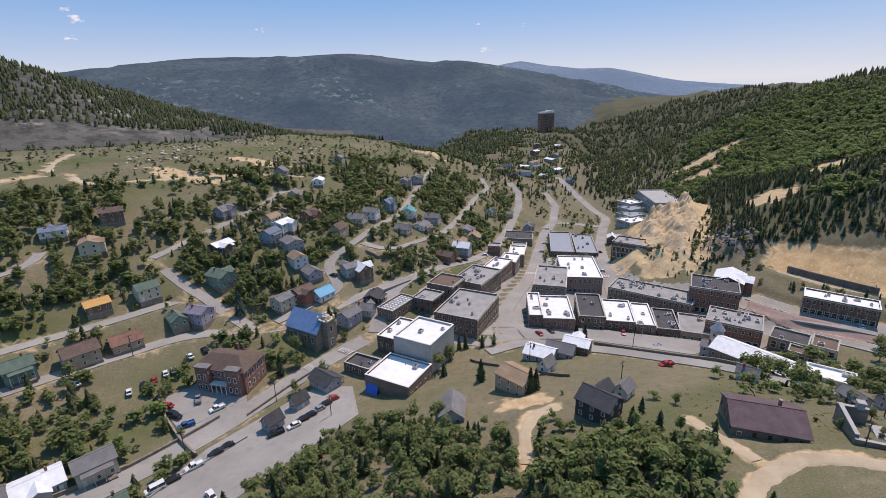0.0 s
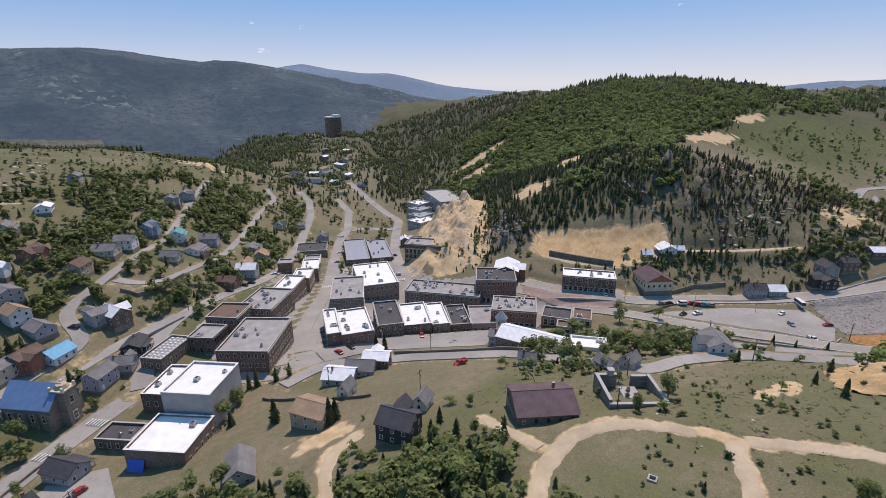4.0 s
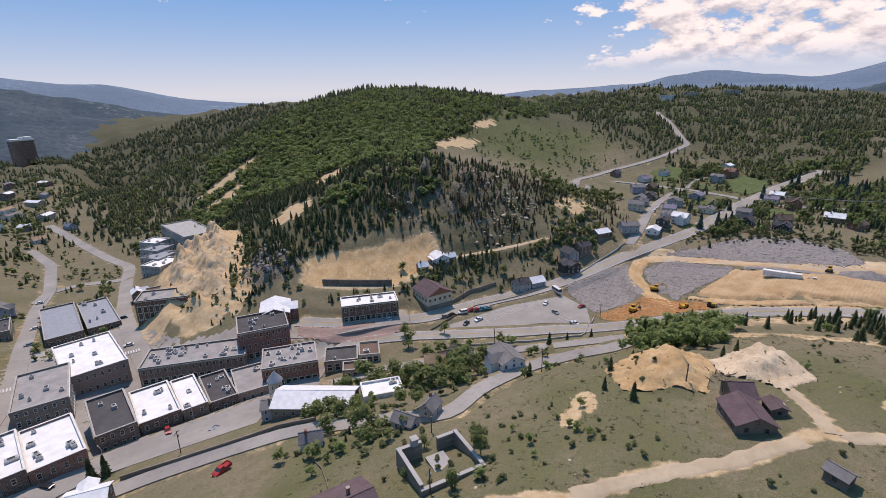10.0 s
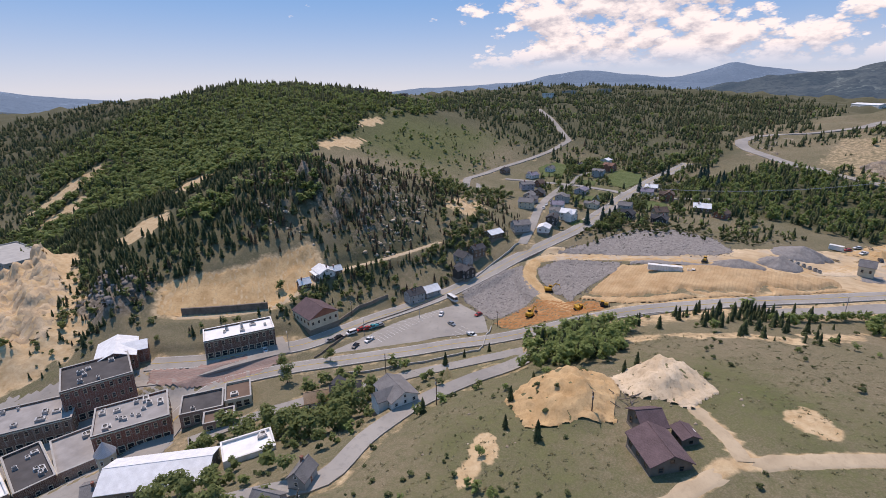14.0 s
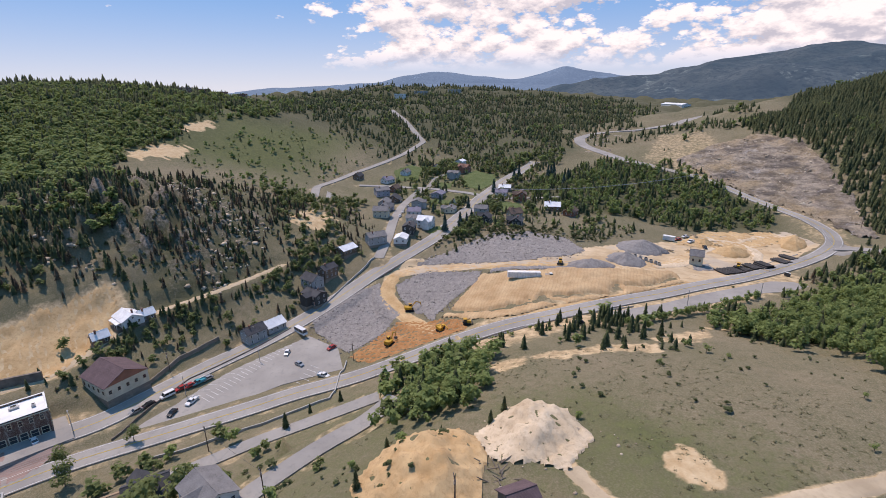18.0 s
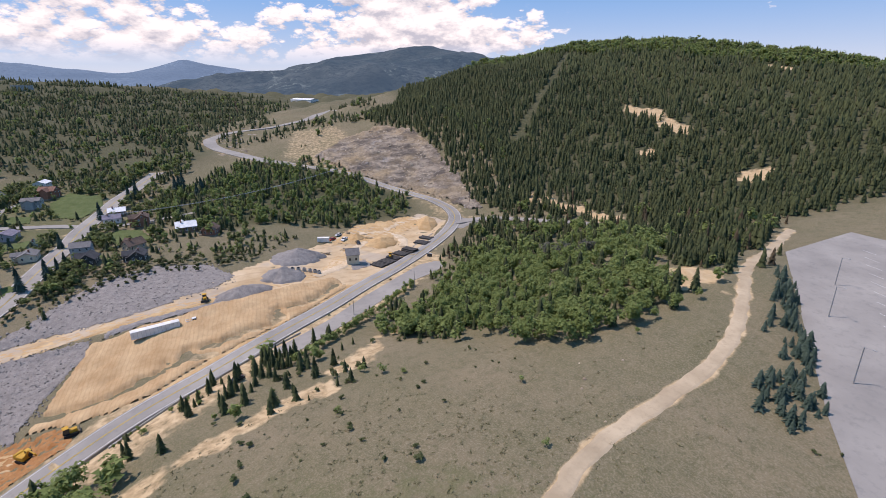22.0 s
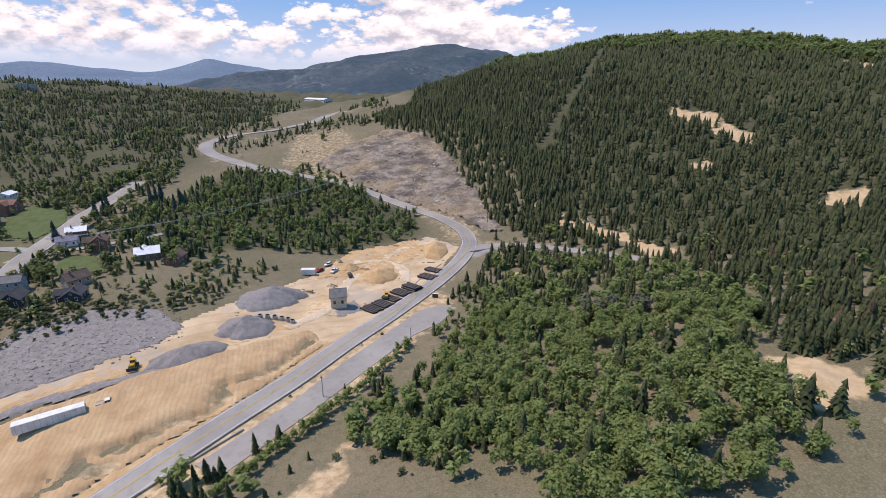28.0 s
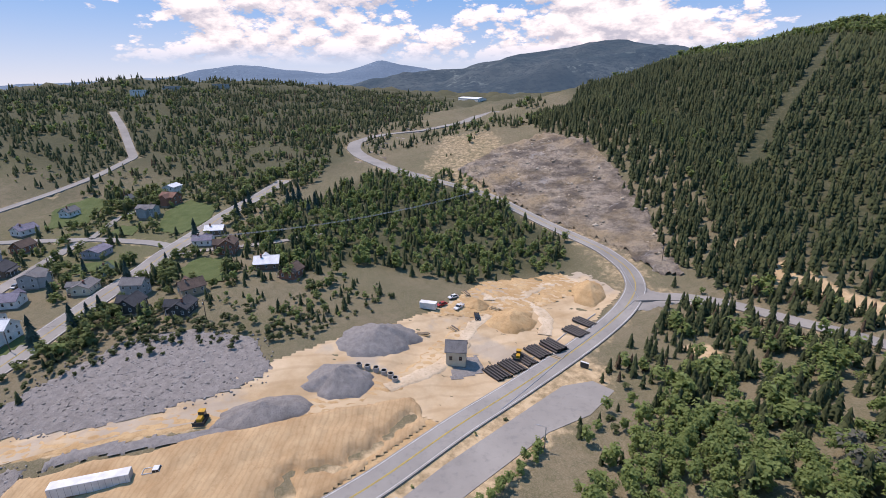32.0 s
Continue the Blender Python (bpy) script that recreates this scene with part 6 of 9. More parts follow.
# the white-roofed hall with a conical turret
hall = house(130, 151, 66 - 90 + 146, "stone", "metal_white", 27, 13, 4.5, 2.6, "long stone hall with a bright white metal roof", False, False, None, "cream", "long_hall", "", 0.2)
bm = bmesh.new()
tube(bm, (0, 0, -6), (0, 0, 5.5), 2.4, 2.4, 14)
turret = thing("turret", 129, 172, h1(129, 172) + 6, 0, "pale round turret with a grey pointed roof", "tower")
part("drum", bm, M["cream"], turret)
bm = bmesh.new()
tube(bm, (0, 0, 5.5), (0, 0, 9.2), 2.9, 0.05, 14)
part("cone_roof", bm, M["metal_grey"], turret)
bm = bmesh.new()
tube(bm, (0, 0, 9.0), (0, 0, 10.4), 0.06, 0.03, 6)
part("finial", bm, M["steel"], turret)
me = window_mesh("white")
for k in range(6):
    a = k * math.tau / 6
    piece("window", me, turret, Euler((0, 0, a)).to_matrix().to_4x4() @ Matrix.Translation((0, -2.4, 3.6)) @ Matrix.Diagonal((0.8, 1, 1.5, 1)))

# zigzag white-roofed brick hall under the forest
zz = house(173, 229, -40 + 90, "brick", "metal_white", 17, 14, 6.0, 2.6, "brick hall with white folded roofs below the forest", False, False, (0, 8, 4), "cream", "folded_roof_hall", "", 0)
# hip-fronted brown hall beside the valley road
bh = house(232, 174, 66, "cream", "shingle_purple", 16, 15, 5.2, 3.8, "cream and brown lodge hall with a broad brown roof", False, False, None, "brown", "lodge_hall", "", 0, 1)
bm = bmesh.new()
prism(bm, [(-7.5, 5.2), (7.5, 5.2), (0, 8.9)], 0.2)
bmesh.ops.translate(bm, verts=bm.verts, vec=(-8.05, 0, 0))
part("gable_boarding", bm, M["rust"], bh, "dark red boarded gable")

# ---- church ----
ch = thing("church", -40, 190, h1(-40, 190) - 0.5, radians(-35), "old stone church with a steep blue metal roof", "church")
TAKEN.append((-40, 190, 13))
W, L, EV, RS = 17.0, 11.5, 7.0, 6.0
bm = bmesh.new()
prism(bm, [(-L / 2, -3), (L / 2, -3), (L / 2, EV), (0, EV + RS), (-L / 2, EV)], W)
part("nave_wall", bm, M["stone"], ch)
bm = bmesh.new()
gable(bm, W, L, EV, RS, 0.5, 0.2)
part("roof", bm, M["metal_blue"], ch, "steep pale blue sheet-metal roof")
bm = bmesh.new()
box(bm, W / 2 + 0.6, 0, 4.2, 4.6, 4.6, 14.4)
part("bell_tower", bm, M["stone"], ch)
bm = bmesh.new()
box(bm, W / 2 + 0.6, 0, 11.5, 5.2, 5.2, 0.4)
for sx in (-1, 1):
    for sy in (-1, 1):
        box(bm, W / 2 + 0.6 + sx * 2.2, sy * 2.2, 12.2, 0.7, 0.7, 1.4)
part("tower_crown", bm, M["cream"], ch)
bm = bmesh.new()
tube(bm, (W / 2 + 0.6, 0, 11.7), (W / 2 + 0.6, 0, 13.0), 2.2, 1.6, 8)
part("belfry", bm, M["tan"], ch)
for s in (-1, 1):
    for i in range(4):
        piece("window", window_mesh("cream"), ch, (Matrix.Identity(4) if s < 0 else Euler((0, 0, math.pi)).to_matrix().to_4x4()) @ Matrix.Translation((-6 + i * 4, -L / 2, 3.6)) @ Matrix.Diagonal((1.1, 1, 3.0, 1)))
    bm = bmesh.new()
    for i in range(5):
        box(bm, -W / 2 + 0.5 + i * 4, s * (L / 2 + 0.3), 1.2, 0.7, 0.7, 8.4)
    part("buttress", bm, M["stone"], ch)
piece("window", window_mesh("cream"), ch, Euler((0, 0, radians(90))).to_matrix().to_4x4() @ Matrix.Translation((0, -(W / 2 + 2.9), 7.6)) @ Matrix.Diagonal((1.5, 1, 2.6, 1)))
piece("church_door", door_mesh("brown"), ch, Euler((0, 0, radians(90))).to_matrix().to_4x4() @ Matrix.Translation((0, -(W / 2 + 2.9), 0.3)) @ Matrix.Diagonal((1.7, 1, 3.0, 1)))

# ---- red brick school ----
sc = thing("school_building", -65, 164, h1(-65, 164) - 0.6, radians(-17), "two-storey red brick school with a hipped grey roof", "school")
TAKEN.append((-65, 164, 14))
W, L, EV = 20.0, 13.0, 9.0
bm = bmesh.new()
box(bm, 0, 0, EV / 2 - 1.5, W, L, EV + 3)
part("wall", bm, M["brick"], sc)


def hip_roof(bm, w, l, z, rise, over=0.7):
    b = [bm.verts.new((sx * (w / 2 + over), sy * (l / 2 + over), z)) for sx, sy in ((-1, -1), (1, -1), (1, 1), (-1, 1))]
    u = [bm.verts.new((sx * (w / 2 - l * 0.36), sy * l * 0.12, z + rise)) for sx, sy in ((-1, -1), (1, -1), (1, 1), (-1, 1))]
    for i in range(4):
        bm.faces.new([b[i], b[(i + 1) % 4], u[(i + 1) % 4], u[i]])
    bm.faces.new(u)
    bm.faces.new(list(reversed(b)))


bm = bmesh.new()
hip_roof(bm, W, L, EV, 3.4)
part("roof", bm, M["shingle_brown"], sc)
bm = bmesh.new()
box(bm, 0, 0, EV - 0.2, W + 1.0, L + 1.0, 0.35)
part("cornice", bm, M["white"], sc)
for cx in (-5.5, 6.5):
    bm = bmesh.new()
    box(bm, cx, -L / 2 - 0.9, EV / 2 - 0.6, 5.0, 2.4, EV + 3.6)
    part("bay", bm, M["brick"], sc)
    bm = bmesh.new()
    box(bm, cx, -L / 2 - 0.9, EV + 1.35, 5.6, 3.0, 0.3)
    part("bay_roof", bm, M["shingle_grey"], sc)
    for f in range(2):
        for i in range(2):
            piece("window", window_mesh("white"), sc, Matrix.Translation((cx - 1.1 + 2.2 * i, -L / 2 - 2.1, 2.4 + 4.1 * f)) @ Matrix.Diagonal((1.1, 1, 2.2, 1)))
for s, (span, off, rz, n) in enumerate(((W, L / 2, 0, 7), (L, W / 2, 90, 4), (W, L / 2, 180, 7), (L, W / 2, 270, 4))):
    turn = Euler((0, 0, radians(rz))).to_matrix().to_4x4()
    for f in range(2):
        for i in range(n):
            u = (i - (n - 1) / 2) * (span - 1.5) / n
            if s == 0 and (abs(u + 5.5) < 2.8 or abs(u - 6.5) < 2.8):
                continue
            piece("window", window_mesh("white"), sc, turn @ Matrix.Translation((u, -off, 2.4 + 4.1 * f)) @ Matrix.Diagonal((1.1, 1, 2.2, 1)))
for cx, cy in ((-6, 2.5), (2, 3.0), (4.2, 3.0)):
    bm = bmesh.new()
    box(bm, cx, cy, EV + 3.4, 0.8, 0.8, 3.4)
    box(bm, cx, cy, EV + 5.1, 1.0, 1.0, 0.25)
    part("chimney", bm, M["brick_dark"], sc)
bm = bmesh.new()
box(bm, 0.5, -L / 2 - 1.2, 3.9, 6.6, 2.4, 0.35)
part("portico_roof", bm, M["white"], sc)
for i in range(4):
    bm = bmesh.new()
    tube(bm, (-2.4 + 1.9 * i, -L / 2 - 2.1, 0.3), (-2.4 + 1.9 * i, -L / 2 - 2.1, 3.75), 0.2, 0.17, 8)
    part("column", bm, M["white"], sc)
for i in range(6):
    bm = bmesh.new()
    box(bm, 0.5, -L / 2 - 2.9 - i * 0.4, 0.2 - i * 0.17, 4.0, 0.42, 0.17)
    part("step", bm, M["concrete"], sc)

# ---- purple-roofed house, ruin and barn on the near hillside ----
house(83, 90, -24, "plank", "shingle_purple", 15, 13, 3.2, 2.6, "weathered house with a wide faded purple-brown roof", False, True, None, "brown", "hillside_house", "", 0.2)
ru = thing("stone_ruin", 106, 82, h1(106, 82), radians(-28), "roofless old stone wall foundation", "ruin")
TAKEN.append((106, 82, 9))
for cx, cy, sx, sy, hh in ((0, -6, 15, 0.8, 2.2), (-7.1, 0.4, 0.8, 12, 3.0), (7.1, 0.4, 0.8, 12, 2.4), (-4.5, 6.4, 6, 0.8, 2.6), (5, 6.4, 5, 0.8, 2.0)):
    bm = bmesh.new()
    box(bm, cx, cy, hh / 2 - 0.9, sx, sy, hh + 1.8)
    part("ruin_wall", bm, M["stone"], ru)
    bm = bmesh.new()
    box(bm, cx, cy, hh + 0.06, sx + 0.1, sy + 0.1, 0.12)
    part("wall_cap", bm, M["concrete"], ru)
bm = bmesh.new()
box(bm, 0.5, 1, -0.1, 4.5, 6, 0.6)
part("concrete_slab", bm, M["concrete"], ru)
bm = bmesh.new()
box(bm, -3.2, 6.4, 3.2, 1.4, 1.4, 1.6)
box(bm, -3.2, 6.4, 4.1, 1.8, 1.8, 0.25)
part("pier", bm, M["concrete"], ru)
barn = house(144.6, 28.9, 28, "plank", "shingle_purple", 9.0, 8.0, 2.4, 2.0, "old dark board barn with purple-brown roof", False, False, None, "brown", "barn", "", 0.3)
house(153, 31, 118, "plank", "shingle_purple", 5.0, 6.5, 3.0, 1.9, "rear wing of the old board barn", False, False, None, "brown", "barn_wing", "", 0.3, cat="barn")
house(151.1, 23.9, 28, "plank", "shingle_purple", 3.8, 3.4, 1.8, 0.7, "small lean-to shed beside the barn", False, False, None, "brown", "lean_to", "", 0.2, cat="shed")
house(133, 14, 60, "plank", "shingle_grey", 3.6, 3.0, 2.0, 0.9, "small collapsing board shack", False, False, None, "brown", "shack", "", 0.2, cat="shed")

# ---- houses ----
ROOF = dict(brown="shingle_brown", blue="shingle_blue", tan="shingle_tan", grey="shingle_grey", white="metal_white", green="shingle_green", teal="metal_teal", lilac="shingle_lilac", brick="membrane_grey", dark="shingle_dark", orange="metal_orange", rust="shingle_rust")
WALL = dict(brown=["tan", "brown", "rust"], blue=["white", "blue"], tan=["cream", "white", "tan"], grey=["white", "grey", "cream", "lilac"], white=["grey", "white", "brown"], green=["green", "cream"], teal=["teal", "white"], lilac=["lilac", "white"], brick=["brick"], dark=["brown", "grey", "dark"], orange=["brown"], rust=["rust", "tan"])
HILL = [(-144, 250, 117, "brown"), (-160, 231, 117, "blue"), (-81, 339, 90, "grey"), (-99, 276, 66, "grey"), (-57, 342, 90, "white"), (-68, 312, 90, "grey"), (-55, 289, 66, "brown"), (-74, 277, 66, "tan"), (-67, 270, 66, "white"), (-71, 259, 66, "blue"), (-92, 244, 60, "white"), (-59, 254, 124, "grey"), (-54, 241, 124, "tan"), (-85, 220, 146, "green"), (-37, 275, 66, "brown"), (-28, 297, 68, "grey"), (-27, 238, 124, "grey"), (-49, 400, 81, "grey")]
EAST = [(12, 423, 81, "grey"), (-10, 334, 68, "blue"), (-20, 308, 68, "grey"), (4, 328, 81, "teal"), (12, 314, 63, "grey"), (0, 296, 63, "grey"), (45, 338, 73, "grey"), (48, 320, 73, "tan"), (37, 302, 66, "tan"), (25, 272, 52, "brown"), (36, 287, 66, "white"), (106, 396, 72, "grey"), (96, 429, 72, "grey"), (136, 593, 100, "dark"), (182, 620, 94, "white"), (179, 573, 94, "tan"), (212, 597, 94, "blue"), (162, 353, 69, "white"), (2, 401, 81, "grey"), (21, 336, 70, "grey"), (76, 414, 72, "green")]
LOW = [(-142, 225, 117, "tan"), (-125, 193, 44, "orange"), (-111, 205, 44, "green"), (-108, 178, 39, "rust"), (-95, 193, 39, "green"), (-118, 167, 45, "brown"), (-87, 196, 158, "lilac"), (-46, 233, 124, "grey"), (-39, 217, 50, "blue"), (-48, 216, 50, "brown"), (-55, 210, 54, "grey"), (-22, 237, 124, "white"), (-15, 218, 72, "dark"), (-25, 200, 54, "grey"), (-19, 207, 72, "grey"), (-88, 119, 40, "grey"), (-107, 106, 40, "grey"), (-99, 113, 40, "white"), (-73, 99, 40, "green"), (-43, 134, 49, "dark"), (-37, 145, 49, "dark"), (-30, 157, 47, "dark"), (13, 121, 81, "grey"), (-131, 156, 45, "green")]
NEARBY = [(35, 133, 40, "tan"), (61, 114, 40, "grey"), (50, 105, 130, "dark"), (50, 158, 146, "white"), (58, 159, 146, "grey"), (65, 161, 146, "white"), (48, 144, 40, "grey"), (104, 122, 137, "grey"), (121, 161, 137, "grey"), (120, 103, 6, "grey"), (130, 102, 6, "grey"), (169, 98, 145, "grey"), (177, 133, 128, "tan"), (182, 125, 128, "dark"), (275, 142, 148, "dark"), (284, 137, 148, "white"), (261, 189, 148, "white"), (265, 184, 148, "white"), (248, 192, 148, "white")]
VILLAGE = [(570, 69, 160, "white"), (545, 64, 154, "rust"), (526, 72, 165, "grey"), (537, 118, 160, "grey"), (471, 80, 165, "lilac"), (468, 30, 85, "lilac"), (483, 27, 85, "white"), (452, 15, 85, "brown"), (427, -5, 85, "white"), (415, -16, 150, "brown"), (406, 22, 120, "brown"), (442, 66, 173, "green"), (438, 92, 0, "grey"), (417, 91, 0, "lilac"), (412, 44, 167, "grey"), (398, 41, 167, "dark"), (400, 89, 177, "grey"), (388, 79, 167, "white"), (378, 88, 177, "dark"), (514, 157, 163, "dark"), (440, 117, 0, "grey"), (425, 114, 0, "grey"), (406, 112, 0, "grey"), (363, 106, 125, "grey"), (348, 120, 150, "white"), (326, 124, 150, "dark"), (316, 129, 150, "dark"), (307, 125, 150, "dark"), (366, 91, 0, "white"), (455, 113, 0, "dark"), (485, 118, 163, "brown"), (512, 130, 150, "lilac"), (470, 126, 120, "grey"), (557, 92, 165, "grey"), (422, 66, 173, "grey"), (389, 21, 167, "dark")]
SMALL = {(-43, 134), (-37, 145), (61, 114), (248, 192), (265, 184), (442, 66), (557, 92), (104, 122), (48, 144), (120, 103), (130, 102)}
WORDS = dict(brown="brown-roofed", blue="blue-roofed", tan="tan-roofed", grey="grey-roofed", white="white-roofed", green="green-roofed", teal="teal-roofed", lilac="mauve-roofed", brick="brick", dark="dark-roofed", orange="orange-roofed", rust="rust-roofed")
for where, rows in (("among trees on the town hillside", HILL), ("beside a winding hill street", EAST), ("on a terraced street below the hill", LOW), ("on the slope above the front street", NEARBY), ("in the valley village", VILLAGE)):
    for x, y, deg, c in rows:
        rr = random.Random(int(x * 31 + y * 7))
        wall = rr.choice(WALL[c])
        small = (x, y) in SMALL
        w = rr.uniform(5, 6) if small else rr.uniform(8.5, 11.0)
        roof = "metal_sky" if (x, y) == (-39, 217) else ROOF[c]
        fl = 1 if small or rr.random() < 0.55 else 2
        house(x, y, deg + rr.choice([0, 0, 90]), wall, roof, w, w * rr.uniform(0.68, 0.85), 2.6 if small else (3.0 if fl == 1 else 5.0), rr.uniform(1.4, 2.6),
              f"{WORDS[c]} {wall if wall not in ('brick',) else 'brick'} wooden house {where}" if wall != "brick" else f"{WORDS[c]} house {where}", not small and rr.random() < 0.4, rr.random() < 0.6,
              None if small or rr.random() < 0.55 else (rr.uniform(-2, 2), w * 0.45, rr.uniform(2, 3.5)), floors=fl)

# ---- trees among the houses, keeping clear of walls ----
def clear_of_walls(P):
    keep = np.ones(len(P), bool)
    for x, y, r in TAKEN:
        keep &= np.hypot(P[:, 0] - x, P[:, 1] - y) > r + 0.6
    return P[keep]


TT = clear_of_walls(TOWN_TREES)
a_, b_ = split(TT, 0.78, 21)
near_a = a_[:, 1] < 300
wood("broadleaf trees between the houses", a_[near_a], LEAF_MID, M["broadleaf"], 61, 1.15)
wood("broadleaf trees on the upper streets", a_[~near_a], LEAF_LO, M["broadleaf"], 62, 1.2)
wood("dark spruces between the houses", b_, PINE_MID, M["pine"], 63)
VT = clear_of_walls(VILLAGE_TREES)
a_, b_ = split(VT, 0.62, 22)
wood("broadleaf trees in the valley village", a_, LEAF_MID, M["broadleaf"], 64, 1.15)
wood("dark spruces in the valley village", b_, PINE_MID, M["pine"], 65)


def tree(x, y, hgt, kind, label, cat="tree", seed=0, wide=1.0):
    """A single tree: tapered trunk with limbs, and a crown."""
    z = h1(x, y)
    e = thing(kind + "_tree" if kind != "bush" else "bush", x, y, z, seed * 1.3, label, cat, "single trees on the hillside")
    rng = np.random.default_rng(900 + seed)
    bm = bmesh.new()
    lim = 0.85 if kind in ("pine", "spruce") else 0.6
    tube(bm, (0, 0, -0.4), (0, 0, hgt * lim), hgt * 0.022 + 0.04, 0.03, 7)
    if kind not in ("pine", "spruce", "bush"):
        for k in range(6):
            a, q = rng.uniform(0, math.tau), rng.uniform(0.25, 0.5)
            tube(bm, (0, 0, hgt * q), (math.cos(a) * hgt * 0.2, math.sin(a) * hgt * 0.2, hgt * (q + 0.25)), hgt * 0.012, 0.015, 5)
    part("trunk", bm, M["bark"], e)
    tv, tf = {"pine": pine_template(rng, 7, 10), "spruce": pine_template(rng, 7, 9), "leafy": leafy_template(rng, 620, 0.040), "bush": leafy_template(rng, 200, 0.06, 0.8, 4)}[kind]
    s = hgt * wide
    me = bpy.data.meshes.new("crown")
    me.from_pydata([(v[0] * s, v[1] * s, v[2] * hgt) for v in tv], [], tf.tolist())
    me.materials.append(M[{"pine": "pine", "spruce": "spruce", "leafy": "broadleaf", "bush": "aspen"}[kind]])
    c = new("crown", me)
    c.parent = e
    return e


SINGLE = [(72, 181, 9, "pine"), (75, 179, 8, "pine"), (38, 128, 9, "pine"), (150, 60, 4, "pine"), (163, 62, 5, "pine"), (146, 52, 5.5, "pine"), (184, 33, 4.5, "pine"), (180, 36, 4, "pine"), (206, 97, 6, "pine"), (213, 92, 4, "pine"), (219, 84, 4.5, "pine"),
          (193, 93, 3.5, "leafy"), (101, 75, 5.5, "leafy"), (113, 76, 6.5, "leafy"), (117, 79, 6, "leafy"), (111, 90, 4, "leafy"), (100, 87, 3.5, "leafy"), (93, 109, 3, "bush"), (67, 109, 3.5, "bush"), (60, 102, 5, "pine"), (55, 97, 6, "pine"), (71, 105, 4, "leafy"),
          (171, -35, 1.8, "bush"), (191, -47, 2.0, "bush"), (186, -83, 2.0, "bush"), (212, -10, 2.2, "bush"), (225, -28, 3.0, "bush"), (220, -32, 2.2, "bush"), (128, 57, 3, "bush"), (140, 63, 3, "bush"), (175, 55, 3.5, "bush"), (181, 17, 2.5, "bush"),
          (-68, 179, 9, "pine"), (-48, 166, 9.5, "pine"), (-45, 180, 8, "leafy"), (-72, 201, 13, "spruce"), (-121, 212, 11, "pine"), (-40, 153, 6, "leafy"), (-32, 164, 6.5, "leafy"), (196, 164, 8, "leafy"), (189, 157, 9, "leafy"), (208, 150, 7, "leafy"),
          (87, 49, 2.6, "pine"), (85, 42, 3, "pine"), (69, 56, 3, "pine"), (62, 44, 5.5, "pine"), (107, 33, 7, "leafy"), (236, 65, 4, "pine"), (40, 129, 8, "pine"), (25, 143, 9, "pine"), (256, 4, 7, "pine"), (247, 18, 6, "pine"), (262, -12, 6.5, "pine"), (239, -14, 7, "pine"), (243, -21, 6, "pine")]
SINGLE += [(x, y, hh, "spruce") for x, y, hh in ((388, 57, 11), (391, 53, 9), (394, 50, 10), (381, 66, 12), (478, 36, 12), (506, 19, 12), (512, 15, 10), (524, 14, 11), (512, -10, 13), (517, -13, 12), (522, -16, 13), (505, -26, 12), (500, -22, 10), (440, 40, 8), (432, 54, 9), (446, 76, 8), (420, 78, 8), (456, -4, 7), (432, -18, 8), (424, -24, 7))]
LBL = dict(pine="dark green pine standing alone on dry grass", spruce="tall blue-green spruce beside a street", leafy="green broadleaf tree with a loose crown", bush="low round green bush on the dry meadow")
for i, (x, y, hh, kd) in enumerate(SINGLE):
    tree(x, y, hh, kd, LBL[kd], "bush" if kd == "bush" else "tree", i, 1.3 if kd == "bush" else 1.0)


# ---- vehicles ----
def wheel_mesh():
    def build(bm):
        tube(bm, (-0.11, 0, 0), (0.11, 0, 0), 0.33, 0.33, 12, 0)
    return shared("wheel_mesh", build, [M["rubber"]])


def rim_mesh():
    return shared("rim_mesh", lambda bm: tube(bm, (-0.125, 0, 0), (0.125, 0, 0), 0.19, 0.19, 10, 0), [M["steel"]])


def body_mesh(kind, col):
    def build(bm):
        L, W2 = {"car": (4.5, 0.88), "pickup": (5.4, 0.95), "van": (5.2, 0.98), "bus": (7.4, 1.15)}[kind]
        h0, h1_ = 0.32, {"car": 0.92, "pickup": 1.0, "van": 1.15, "bus": 1.35}[kind]
        sec = [(-L / 2, h0 + 0.1), (-L / 2 + 0.1, h1_ - 0.12), (-L / 2 + 0.5, h1_), (L / 2 - 0.9, h1_), (L / 2 - 0.15, h1_ - 0.2), (L / 2, h0 + 0.12), (L / 2 - 0.1, h0), (-L / 2 + 0.1, h0)]
        a = [bm.verts.new((-W2, y, z)) for y, z in sec]
        b = [bm.verts.new((W2, y, z)) for y, z in sec]
        bm.faces.new(a), bm.faces.new(list(reversed(b)))
        for i in range(len(sec)):
            bm.faces.new([a[i], b[i], b[(i + 1) % len(sec)], a[(i + 1) % len(sec)]])
        if kind == "pickup":
            for sx in (-1, 1):
                box(bm, sx * (W2 - 0.06), -1.5, h1_ + 0.14, 0.12, 2.1, 0.3)
            box(bm, 0, -2.55, h1_ + 0.14, 1.8, 0.1, 0.3)
        bmesh.ops.bevel(bm, geom=[e for e in bm.edges], offset=0.035, segments=1, affect="EDGES")
    return shared(f"body_{kind}_{col}", build, [M[col]])


